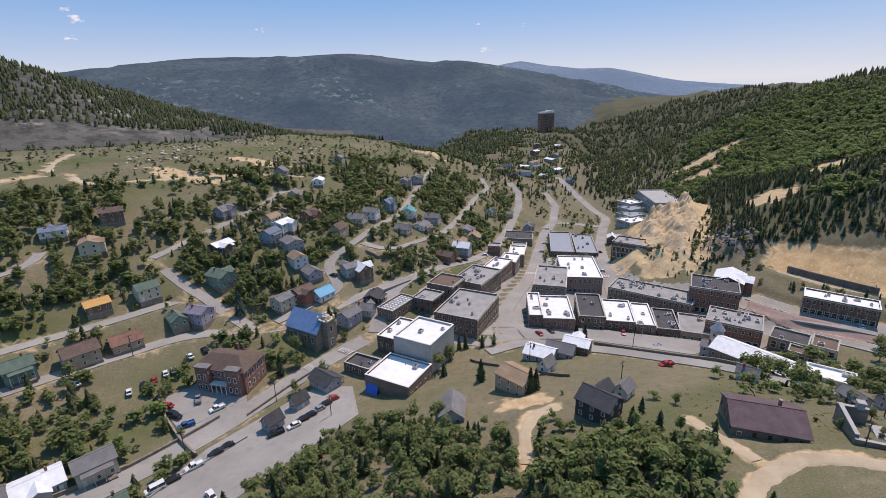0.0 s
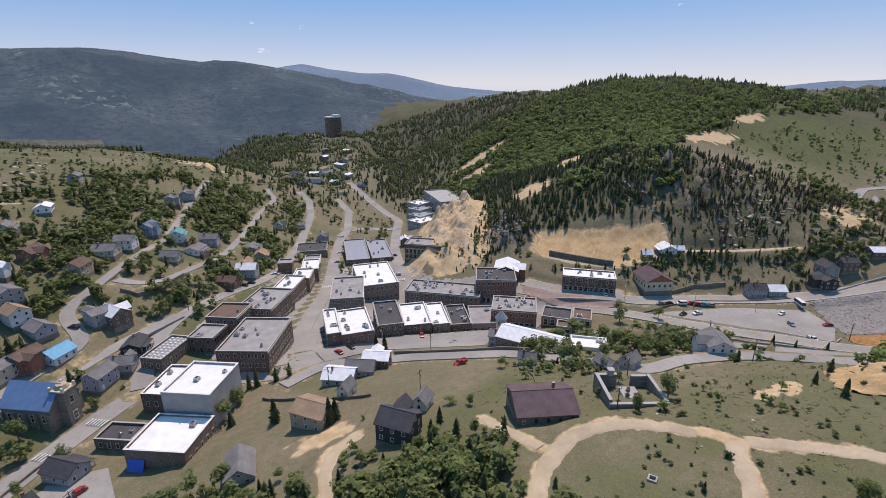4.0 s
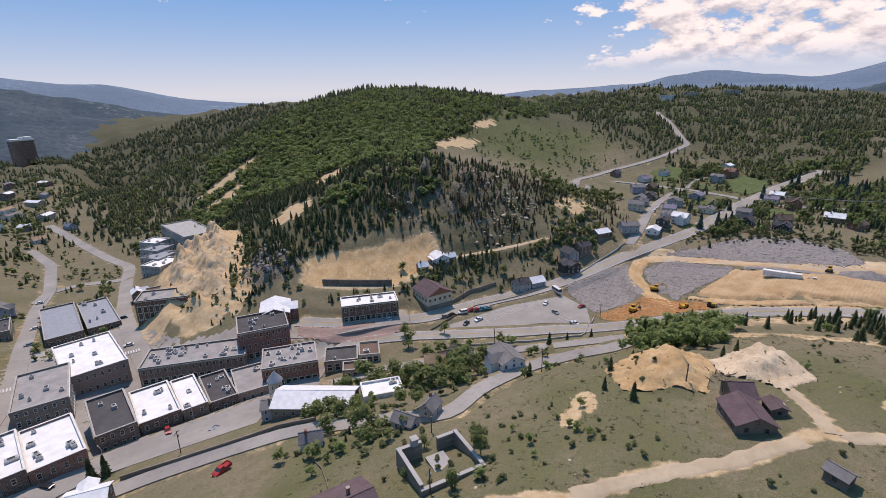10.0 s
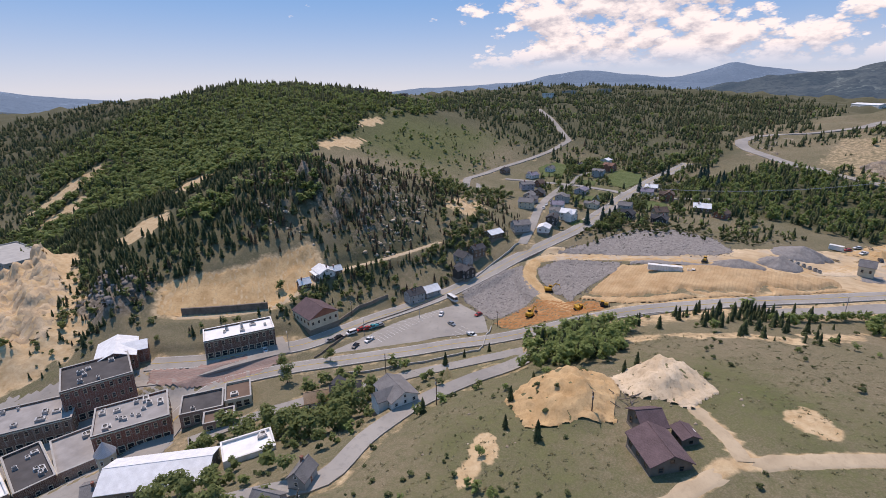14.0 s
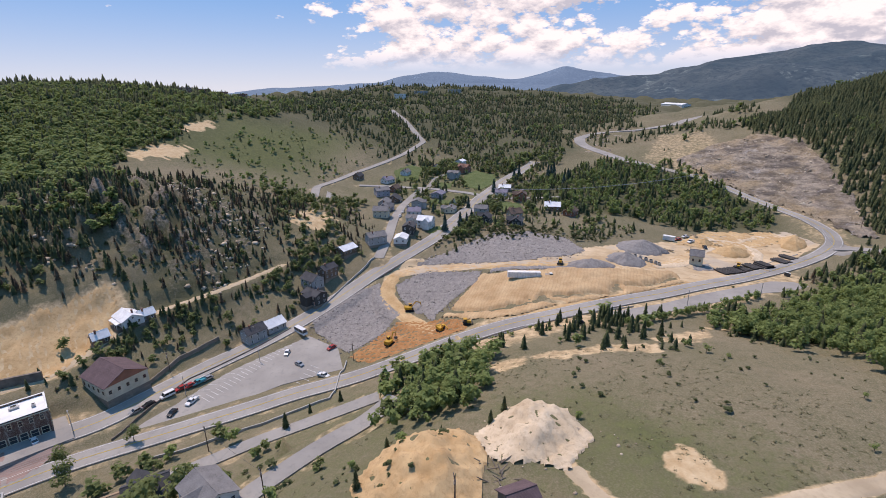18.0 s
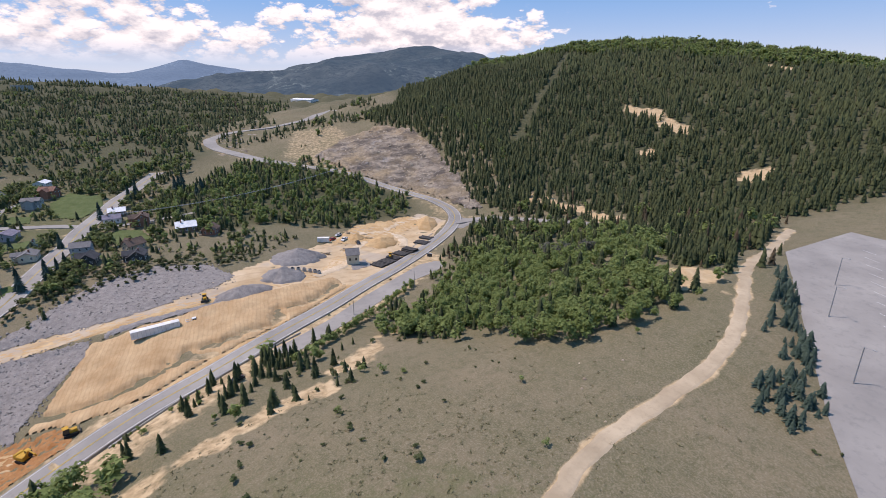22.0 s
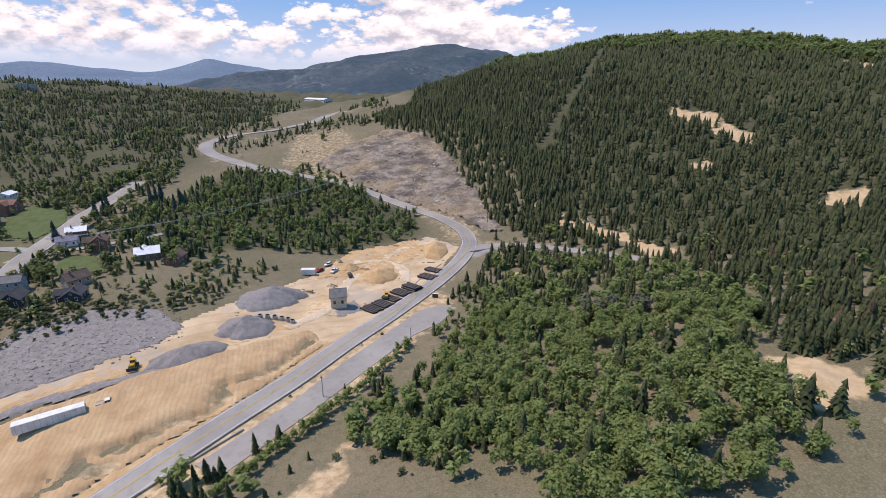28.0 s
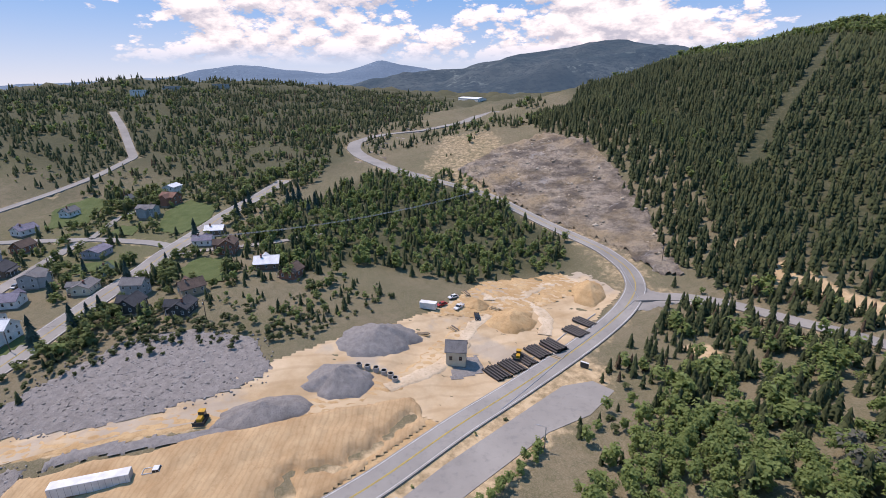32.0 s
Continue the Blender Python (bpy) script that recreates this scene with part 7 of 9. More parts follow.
def cabin_mesh(kind, col):
    def build(bm):
        y0, y1, t0, t1, z0, z1 = {"car": (-1.75, 1.15, -1.15, 0.45, 0.90, 1.45), "pickup": (-0.45, 1.45, -0.35, 0.85, 0.98, 1.72), "van": (-2.45, 1.75, -2.4, 1.1, 1.13, 2.0), "bus": (-3.6, 3.4, -3.55, 3.0, 1.33, 2.75)}[kind]
        wb, wt = {"car": (0.84, 0.66), "pickup": (0.9, 0.74), "van": (0.95, 0.84), "bus": (1.13, 1.06)}[kind]
        lo = [bm.verts.new(p) for p in ((-wb, y0, z0), (wb, y0, z0), (wb, y1, z0), (-wb, y1, z0))]
        hi = [bm.verts.new(p) for p in ((-wt, t0, z1), (wt, t0, z1), (wt, t1, z1), (-wt, t1, z1))]
        for i in range(4):
            bm.faces.new([lo[i], lo[(i + 1) % 4], hi[(i + 1) % 4], hi[i]]).material_index = 1
        bm.faces.new(hi)
        box(bm, 0, (t0 + t1) / 2, z1 + 0.02, wt * 2.04, t1 - t0 + 0.06, 0.06)
        for sx in (-1, 1):
            for p, q in ((lo[1], hi[1]), (lo[2], hi[2])):
                tube(bm, (sx * p.co.x, p.co.y, p.co.z), (sx * q.co.x, q.co.y, q.co.z), 0.045, 0.045, 4)
            tube(bm, (sx * wb, (y0 + y1) / 2, z0), (sx * wt, (t0 + t1) / 2, z1), 0.05, 0.05, 4)
    return shared(f"cabin_{kind}_{col}", build, [M[col], M["glass"]])


def lamp_mesh(col):
    return shared("lamp_" + col, lambda bm: box(bm, 0, 0, 0, 0.34, 0.08, 0.14), [M[col]])


PROTO = {}


def vehicle(x, y, deg, kind, col, z=None):
    zz = h1(x, y) + 0.2 if z is None else z
    m = Matrix.Translation((x, y, zz)) @ Euler((0, 0, radians(deg))).to_matrix().to_4x4()
    key = (kind, col)
    if key in PROTO:
        return copy_thing(PROTO[key], m)
    cw = dict(car_dark="black", car_white="white", car_silver="silver grey", car_red="red", car_blue="dark blue", car_teal="turquoise")[col]
    e = new({"car": "car", "pickup": "pickup_truck", "van": "van", "bus": "minibus"}[kind])
    e.empty_display_size = 0.5
    e.matrix_basis = m
    tagged(e, f"{cw} {dict(car='parked car', pickup='parked pickup truck', van='parked van', bus='parked minibus')[kind]} on asphalt", "car" if kind == "car" else kind, "parked vehicles")
    piece("body", body_mesh(kind, col), e, Matrix.Identity(4))
    piece("cabin", cabin_mesh(kind, col), e, Matrix.Identity(4))
    L = {"car": 4.5, "pickup": 5.4, "van": 5.2, "bus": 7.4}[kind]
    W2 = {"car": 0.8, "pickup": 0.87, "van": 0.9, "bus": 1.05}[kind]
    for sx in (-1, 1):
        for sy in (-1, 1):
            wh = piece("wheel", wheel_mesh(), e, Matrix.Translation((sx * W2, sy * L * 0.31, 0.33)))
            piece("rim", rim_mesh(), wh, Matrix.Identity(4))
        piece("headlight", lamp_mesh("white"), e, Matrix.Translation((sx * W2 * 0.75, L / 2 - 0.03, 0.66)))
        piece("tail_light", lamp_mesh("red"), e, Matrix.Translation((sx * W2 * 0.8, -L / 2 + 0.03, 0.72)))
    PROTO[key] = e
    return e


CARS = [(-97, 155, 30, "car", "car_white"), (-94, 159, 30, "car", "car_dark"), (-91.6, 161.8, 30, "car", "car_red"), (-89, 165, 30, "car", "car_white"), (-87, 167, 30, "car", "car_silver"), (-82, 149, 70, "car", "car_red"), (-79, 145, 70, "car", "car_dark"), (-77, 143.3, 70, "car", "car_dark"),
        (-72, 139, 120, "pickup", "car_blue"), (-73, 152, 20, "pickup", "car_silver"), (-65, 147, 130, "pickup", "car_white"), (-61, 118, 130, "pickup", "car_white"), (-57, 123, 130, "car", "car_dark"), (-54.7, 125.8, 130, "car", "car_dark"), (-65, 113, 130, "car", "car_dark"), (-68, 110, 130, "van", "car_white"),
        (-41, 129, 120, "pickup", "car_dark"), (-36, 132, 125, "car", "car_white"), (-34, 135, 125, "car", "car_dark"), (-32, 137, 125, "car", "car_dark"), (-29.7, 140, 125, "car", "car_silver"), (-28, 142.8, 125, "car", "car_dark"), (-25.9, 145.7, 125, "car", "car_red"), (-51, 104, 40, "car", "car_white"),
        (-84, 175, 40, "car", "car_white"), (-80, 179, 42, "car", "car_dark"), (-75, 186, 60, "car", "car_dark"), (-114, 156, 45, "car", "car_white")]
LOT_CARS = [(231, 154, 60, "van", "car_white"), (225, 157, 60, "car", "car_dark"), (221, 159, 60, "car", "car_silver"), (236, 152, 60, "car", "car_red"), (238, 150, 60, "car", "car_red"), (241, 148, 60, "pickup", "car_teal"), (244, 146.2, 60, "car", "car_silver"), (230, 144, 80, "pickup", "car_white"), (223, 147, 90, "car", "car_dark"),
            (266, 123, 95, "car", "car_white"), (257, 114, 150, "car", "car_silver"), (282, 123, 145, "bus", "car_white"), (249, 101, 160, "pickup", "car_white"), (271, 105, 60, "car", "car_red")]
STREET_CARS = [(98, 191, 160, "car", "car_red"), (106, 177, 110, "pickup", "car_silver"), (58, 188, 20, "car", "car_red"), (64, 191, 20, "car", "car_dark"), (127, 173, 150, "car", "car_silver"), (88, 139, 100, "pickup", "car_red"), (203, 180, -35, "car", "car_white"), (421.7, 99.9, 90, "car", "car_white"), (437, 99, 90, "car", "car_silver"), (410, 100, 90, "car", "car_white"),
               (124, 279, 66, "car", "car_white"), (140, 323, 74, "car", "car_dark"), (98, 325, 70, "car", "car_silver"), (109, 356, 72, "car", "car_white"), (128, 413, 70, "car", "car_white"), (51, 291, 62, "car", "car_white"), (32, 271, 52, "car", "car_dark"), (36, 275, 52, "car", "car_dark"), (56, 299, 65, "car", "car_silver"), (24, 263, 52, "car", "car_dark"), (-57, 247, 30, "car", "car_white"), (-36, 235, 60, "car", "car_dark")]
for row in CARS + LOT_CARS + STREET_CARS:
    vehicle(*row)

# ---- road paint ----
for nm, half in (("valley_road", 5.2), ("low_road", 4.2)):
    P = profile(nm)
    up = 0.20 + 0.012 * list(ASPHALT).index(nm) + 0.03
    for off, mt in ((-half + 0.5, "lane_white"), (half - 0.5, "lane_white"), (-0.12, "lane_yellow"), (0.12, "lane_yellow")):
        r = ribbon("lane_line", P, off - 0.08, off + 0.08, up, M[mt])
        tagged(r, "faded painted lane line on asphalt", "lane line", kind="structure")


def lot_mark(lot, x, y, deg, length, wid, mt="lane_white", label="faded white parking stripe on asphalt", cat="parking stripe"):
    a, b, c = lot_plane(lot)
    key = f"stripe_{length}_{wid}_{mt}"
    me = shared(key, lambda bm: box(bm, 0, 0, 0, length, wid, 0.02), [M[mt]])
    o = new("parking_stripe", me)
    n = Vector((-a, -b, 1)).normalized()
    q = Vector((0, 0, 1)).rotation_difference(n).to_matrix().to_4x4()
    o.matrix_basis = Matrix.Translation((x, y, a * x + b * y + c + 0.16)) @ q @ Euler((0, 0, radians(deg))).to_matrix().to_4x4()
    return tagged(o, label, cat, "parking stripes", kind="structure")


for k in range(22):
    u = k / 21
    lot_mark("pay_lot", 232 + 42 * u, 140 - 14 * u, 62, 5.2, 0.14)
    if k % 2 == 0:
        lot_mark("pay_lot", 234 + 40 * u, 146 - 14 * u, 98, 5.2, 0.14)
for k in range(16):
    u = k / 15
    lot_mark("pay_lot", 222 + 56 * u, 158 - 27 * u, 60, 5.0, 0.14)
for k in range(12):
    u = k / 11
    lot_mark("pay_lot", 222 + 34 * u, 110 - 3 * u, 66, 5.0, 0.14)
for k in range(16):
    u = k / 15
    lot_mark("top_lot", 128 + 44 * u, -84 - 112 * u, -20, 5.0, 0.14)
# pedestrian crossings
for cx, cy, dr in ((-25, 179, 52), (-37, 168, 47), (122, 271, 70), (77, 274, 72)):
    z = h1(cx, cy)
    for k in range(6):
        o = new("crossing_bar", shared("crossing_bar", lambda bm: box(bm, 0, 0, 0, 0.5, 3.0, 0.02), [M["lane_white"]]))
        a = radians(dr)
        px, py = cx - math.sin(a) * (k - 2.5) * 1.1, cy + math.cos(a) * (k - 2.5) * 1.1
        o.matrix_basis = Matrix.Translation((px, py, h1(px, py) + 0.62)) @ Euler((0, 0, a + 1.5708)).to_matrix().to_4x4()
        tagged(o, "white painted crossing bar on asphalt", "crossing", "crossing bars", kind="structure")


# ---- walls, fences, poles ----
def wall_line(name, pts, hgt, thick, mat, label, cat="wall", sink=1.0):
    P = []
    for (ax, ay), (bx, by) in zip(pts, pts[1:]):
        n = max(1, int(math.hypot(bx - ax, by - ay) / 3))
        P += [(ax + (bx - ax) * i / n, ay + (by - ay) * i / n) for i in range(n)]
    P.append(pts[-1])
    P = np.array(P, float)
    Z = height(P[:, 0], P[:, 1])
    d = np.gradient(P, axis=0)
    d /= np.linalg.norm(d, axis=1)[:, None] + 1e-9
    nx, ny = d[:, 1], -d[:, 0]
    v, f = [], []
    for i in range(len(P)):
        for s, zz in ((-1, -sink), (1, -sink), (1, hgt), (-1, hgt)):
            v.append((P[i, 0] + nx[i] * s * thick / 2, P[i, 1] + ny[i] * s * thick / 2, Z[i] + zz))
    for i in range(len(P) - 1):
        a, b = 4 * i, 4 * i + 4
        for k in range(4):
            f.append((a + k, a + (k + 1) % 4, b + (k + 1) % 4, b + k))
    f += [(3, 2, 1, 0), tuple(4 * (len(P) - 1) + k for k in range(4))]
    return tagged(mesh_ob(name, v, f, mat), label, cat, kind="structure")


for pts, hh, th, mt, lb in (
        ([(-88, 155), (-80, 143), (-71, 132), (-63, 124)], 1.6, 0.6, "stone", "rough stone retaining wall beside a parking lot"),
        ([(-81, 121), (-71, 133), (-63, 143)], 1.2, 0.5, "stone", "stone retaining wall along the lower street"),
        ([(-54, 143), (-44, 157), (-33, 170)], 1.0, 0.5, "stone", "low stone wall below the school lawn"),
        ([(-114, 96), (-94, 110), (-81, 121)], 1.4, 0.5, "stone", "stone retaining wall below the houses"),
        ([(-75, 96), (-65, 113), (-50, 130)], 0.7, 0.3, "concrete", "low concrete kerb wall of the store lot"),
        ([(75, 169), (93, 157), (110, 145), (117, 136)], 1.2, 0.4, "stone", "stone wall above the front lot"),
        ([(208, 158), (243, 153), (285, 129)], 0.8, 0.3, "plank", "dark timber guard wall above the parking lot"),
        ([(199, 138), (207, 122), (225, 90), (260, 95)], 0.9, 0.35, "concrete", "concrete guard wall below the parking lot"),
        ([(254, 37), (264, 11), (278, -22)], 0.6, 0.2, "steel", "steel guard rail beside the low road"),
        ([(315, -76), (338, -108), (363, -151), (389, -159)], 0.6, 0.2, "steel", "steel guard rail round the bend"),
        ([(229, 167), (253, 163), (269, 155)], 1.6, 0.4, "stone", "stone retaining wall beside the valley road"),
        ([(303, 120), (325, 113), (347, 103)], 1.1, 0.4, "concrete", "concrete wall at the foot of the gravel bank"),
        ([(-21, 260), (-14, 255), (-4, 260), (5, 274)], 1.8, 0.5, "stone", "curved stone wall below a hairpin street"),
        ([(24, 163), (41, 145), (53, 135)], 1.0, 0.4, "plank", "weathered board wall on the slope"),
        ([(336, -91), (350, -113), (359, -130)], 0.5, 0.3, "concrete", "row of concrete kerb blocks"),
        ([(89, 98), (96, 109), (99, 117)], 0.5, 0.2, "plank", "tumbled old board fence")):
    wall_line("retaining_wall" if mt in ("stone", "concrete") else ("guard_rail" if mt == "steel" else "board_wall"), pts, hh, th, M[mt], lb)


def utility_pole(x, y, hgt, deg, lamp=False):
    e = thing("utility_pole" if not lamp else "street_lamp", x, y, h1(x, y), radians(deg), "tall weathered timber utility pole with crossarm" if not lamp else "slim steel street lamp with an arm", "pole", "poles")
    bm = bmesh.new()
    tube(bm, (0, 0, -1), (0, 0, hgt), 0.16, 0.10, 8)
    part("pole", bm, M["wood_pole" if not lamp else "steel"], e)
    if not lamp:
        bm = bmesh.new()
        box(bm, 0, 0.14, hgt - 0.7, 2.6, 0.12, 0.14)
        part("crossarm", bm, M["wood_pole"], e)
        for sx in (-1.15, -0.4, 0.4, 1.15):
            bm = bmesh.new()
            tube(bm, (sx, 0.14, hgt - 0.63), (sx, 0.14, hgt - 0.4), 0.05, 0.035, 6)
            part("insulator", bm, M["grey"], e)
        bm = bmesh.new()
        tube(bm, (0.3, 0, hgt - 2.3), (0.3, 0, hgt - 1.4), 0.22, 0.22, 8)
        part("transformer", bm, M["steel"], e)
    else:
        bm = bmesh.new()
        tube(bm, (0, 0, hgt - 0.1), (1.8, 0, hgt + 0.3), 0.05, 0.04, 6)
        part("arm", bm, M["steel"], e)
        bm = bmesh.new()
        box(bm, 2.0, 0, hgt + 0.28, 0.7, 0.3, 0.14)
        part("lamp_head", bm, M["grey"], e)
    return e


for x, y, hh, d in ((169, 85, 9, 40), (200, 119, 9, 40), (155, 42, 5, 10), (246, 163, 9, 60), (274, 141, 9, 60), (309, 127, 9, 60), (345, 110, 9, 60), (382, -175, 9, 20), (-67, 126, 9, 45), (-46, 150, 9, 45), (-71, 196, 9, 20), (-103, 172, 9, 45),
                    (66, 126, 7, 30), (118, 93, 6, 20), (45, 155, 8, 30), (92, 170, 8, 30), (-25, 136, 8, 45), (5, 244, 8, 50), (30, 268, 8, 50), (52, 296, 8, 60), (408, 94, 8, 0), (451, 92, 8, 0), (433, 10, 8, 80), (381, 12, 8, 80), (379, 72, 8, 30), (98, 79, 6, 10), (260, 92, 8, 60), (-120, 202, 8, 40)):
    utility_pole(x, y, hh, d)
for x, y, hh, d in ((296, -80, 7, 60), (281, -44, 7, 60), (161, -131, 9, 160), (168, -155, 9, 160), (146, -102, 9, 160), (209, 172, 7, 50), (234, 149, 8, 60), (259, 132, 8, 60), (107, 191, 6, 90), (78, 189, 6, 90)):
    utility_pole(x, y, hh, d, True)
# sagging wires over the village
def cable(a, b, sag, r=0.03):
    """One hanging cable from point to point, square in section."""
    a, b = np.array(a, float), np.array(b, float)
    t = np.linspace(0, 1, 25)[:, None]
    p = a + (b - a) * t - np.array([0, 0, sag]) * 4 * t * (1 - t)
    d = (b - a)[:2] / np.linalg.norm((b - a)[:2])
    o = [np.array(q) * r for q in ((-d[1], d[0], 0), (0, 0, 1), (d[1], -d[0], 0), (0, 0, -1))]
    v = [tuple(q + e) for q in p for e in o]
    f = [(4 * i + k, 4 * i + (k + 1) % 4, 4 * i + 4 + (k + 1) % 4, 4 * i + 4 + k) for i in range(24) for k in range(4)]
    return mesh_ob("power_line", v, f, M["dark"])


for (ax, ay), (bx, by), up in (((433, 10), (381, 12), 7.4), ((433, 10), (467, -40), 8.5), ((381, 12), (379, 72), 7.4), ((246, 163), (274, 141), 8.4), ((274, 141), (309, 127), 8.4), ((309, 127), (345, 110), 8.4), ((169, 85), (200, 119), 8.4), ((-67, 126), (-46, 150), 8.4)):
    tagged(cable((ax, ay, h1(ax, ay) + up), (bx, by, h1(bx, by) + up), 0.85), "thin sagging black power line between poles", "power line", "power lines")
for k in range(3):
    wire = cable((452 + k, 36, h1(452, 36) + 9.5), (472 + k, -118, h1(472, -118) + 13), 4.5, 0.05)
    wire.data.materials[0] = M["steel"]
    tagged(wire, "long bright power cable strung over the wooded knoll", "power line", "power lines")

# ---- earthworks in the valley ----
def drape(name, poly, mat, label, up=0.10, cell=1.2, rough=0.12, seed=1, cat="earth", extra=None):
    """A skin of soil or stone laid over the land inside an outline, with an uneven rim."""
    p = np.array(poly, float)
    x0, y0, x1, y1 = p[:, 0].min() - 2, p[:, 1].min() - 2, p[:, 0].max() + 2, p[:, 1].max() + 2
    nx, ny = int((x1 - x0) / cell) + 1, int((y1 - y0) / cell) + 1
    X, Y = np.meshgrid(x0 + np.arange(nx) * cell, y0 + np.arange(ny) * cell, indexing="ij")
    w = Waves(seed, 9, 4)
    m = inside(X, Y, poly, 3.0) + 0.16 * w(X, Y)
    Z = height(X.ravel(), Y.ravel()).reshape(X.shape) + up + rough * w(X * 3, Y * 3) * np.clip(m, 0, 1)
    if extra is not None:
        Z = Z + extra(X, Y) * np.clip(m * 1.5 - 0.5, 0, 1)
    Z = np.where(m < 0.42, Z - 1.5 - up, Z)
    ok = (m[:-1, :-1] > 0.3) & (m[1:, :-1] > 0.3) & (m[:-1, 1:] > 0.3) & (m[1:, 1:] > 0.3)
    idx = np.arange(nx * ny).reshape(nx, ny)
    f = np.stack([idx[:-1, :-1], idx[1:, :-1], idx[1:, 1:], idx[:-1, 1:]], -1)[ok]
    used = np.unique(f)
    remap = np.zeros(nx * ny, int)
    remap[used] = np.arange(len(used))
    V = np.column_stack([X.ravel(), Y.ravel(), Z.ravel()])[used]
    ob = mesh_ob(name, V, remap[f], mat, None, True)
    return tagged(ob, label, cat, kind="structure")


def furrow(X, Y):
    d, _ = path_distance(X, Y, [(309, -53), (295, -39), (278, 6), (271, 41), (283, 57)])
    gully = np.exp(-((d - 8 + 4 * ROUGH(X * 3, Y * 3)) / 1.9) ** 2) * (1 + 0.5 * FINE(X * 2, Y * 2))
    bench = smooth(7, 10.5, d + 3 * ROUGH(X * 3, Y * 3))
    return 0.8 + 0.5 * bench + 0.09 * np.sin((X * 0.25 + Y * 0.97) * 1.6) - 2.0 * gully


drape("town_paving", [(42, 184), (72, 184), (111, 180), (137, 165), (174, 184), (177, 214), (165, 239), (139, 257), (137, 298), (126, 317), (90, 311), (51, 285), (33, 256), (7, 233), (5, 210), (20, 190)], M["asphalt"], "worn grey pavement between the town blocks", 0.06, 2.0, 0.0, 2, "paving")
drape("tan_bank", [(283, 58), (319, 41), (316, 12), (320, -22), (325, -53), (313, -55), (293, -28), (280, 3), (269, 28), (274, 44)], M["bank_soil"], "graded tan earth bank with tracked furrows", 0.16, 1.0, 0.05, 3, extra=furrow)
drape("work_yard", [(335, 97), (347, 86), (337, 7), (358, -30), (375, -64), (399, -100), (394, -143), (369, -148), (347, -117), (324, -82), (309, -62), (319, -49), (323, -3), (326, 41), (329, 87)], M["yard_soil"], "pale trampled earth of the work yard", 0.16, 1.3, 0.10, 4)
drape("yard_cut", [(374, -68), (399, -96), (397, -134), (378, -138), (368, -102)], M["tan_soil"], "dug tan earth slope at the back of the yard", 0.28, 1.2, 0.35, 5)
drape("gravel_bank", [(342, 79), (353, 60), (374, 35), (374, 17), (364, -6), (343, -14), (335, -4), (331, 16), (332, 34), (339, 57)], M["riprap"], "grey crushed-rock bank above the haul road", 0.34, 1.2, 0.12, 6)
drape("gravel_apron", [(323, 86), (331, 73), (322, 41), (313, 43), (299, 54), (284, 62), (301, 75), (315, 84)], M["riprap"], "grey crushed-rock slope inside the bend", 0.30, 1.0, 0.12, 7)
drape("gravel_slope", [(286, 118), (295, 123), (316, 107), (324, 95), (311, 91), (294, 78), (275, 86), (267, 96), (278, 109)], M["riprap"], "grey crushed-rock slope above the parking lot", 0.20, 1.0, 0.12, 8)
drape("gravel_strip", [(324, 36), (321, 8), (319, -16), (316, -16), (317, 8), (320, 38)], M["gravel"], "strip of grey gravel beside the haul road", 0.42, 1.0, 0.08, 9)
drape("dug_earth", [(263, 95), (273, 88), (285, 79), (284, 62), (274, 45), (262, 46), (256, 67), (254, 84)], M["red_soil"], "freshly dug orange earth with ridges", 0.16, 0.9, 0.55, 10)
def ledges(X, Y):
    q = (rough_height(X, Y) + 2.0 * ROUGH(X * 4, Y * 4)) / 4.5
    return 0.8 + 4.5 * 0.7 * (smooth(0.25, 0.75, q % 1.0) - q % 1.0)


drape("rock_face", [(548, -126), (580, -170), (578, -208), (530, -217), (470, -207), (425, -196), (390, -183), (369, -177), (374, -169), (404, -168), (430, -160), (456, -150), (478, -142), (498, -136)], M["cut_rock"], "blasted bedded rock face above the road", 0.5, 1.6, 0.5, 11, "rock face", ledges)
drape("loop_shoulder", [(567, -66), (622, -51), (689, -58), (727, -85), (726, -118), (702, -137), (676, -118), (655, -91), (601, -84)], M["cut_rock"], "bare earth shoulder inside the far road loop", -0.3, 3.0, 0.2, 12, "rock face")
drape("spoil_heap", [(150, 56), (165, 64), (182, 57), (181, 43), (169, 37), (154, 37)], M["tan_soil"], "orange-tan mine spoil heap beside the barn", 0.40, 0.8, 0.45, 13)
drape("pale_heap", [(167, 37), (177, 40), (188, 30), (185, 19), (172, 15), (163, 22)], M["pale_soil"], "pale mine tailings heap behind the barn", 0.40, 0.8, 0.45, 14)
drape("cliff_face", [(155, 280), (164, 316), (204, 371), (225, 367), (216, 337), (197, 296), (168, 265)], M["cliff"], "weathered tan rock cliff below the forest", 0.3, 1.6, 1.0, 15, "cliff")
drape("pit_floor", [(199, 239), (215, 251), (241, 224), (274, 205), (264, 193), (229, 193), (208, 216)], M["tan_soil"], "bare tan benches of an old pit", 0.15, 1.5, 0.35, 16)
drape("paved_square", [(174, 213), (181, 198), (197, 186), (208, 176), (200, 168), (185, 175), (172, 192), (167, 207)], M["pavers"], "pink paved square in the town centre", 0.50, 1.2, 0.0, 17, "paving")

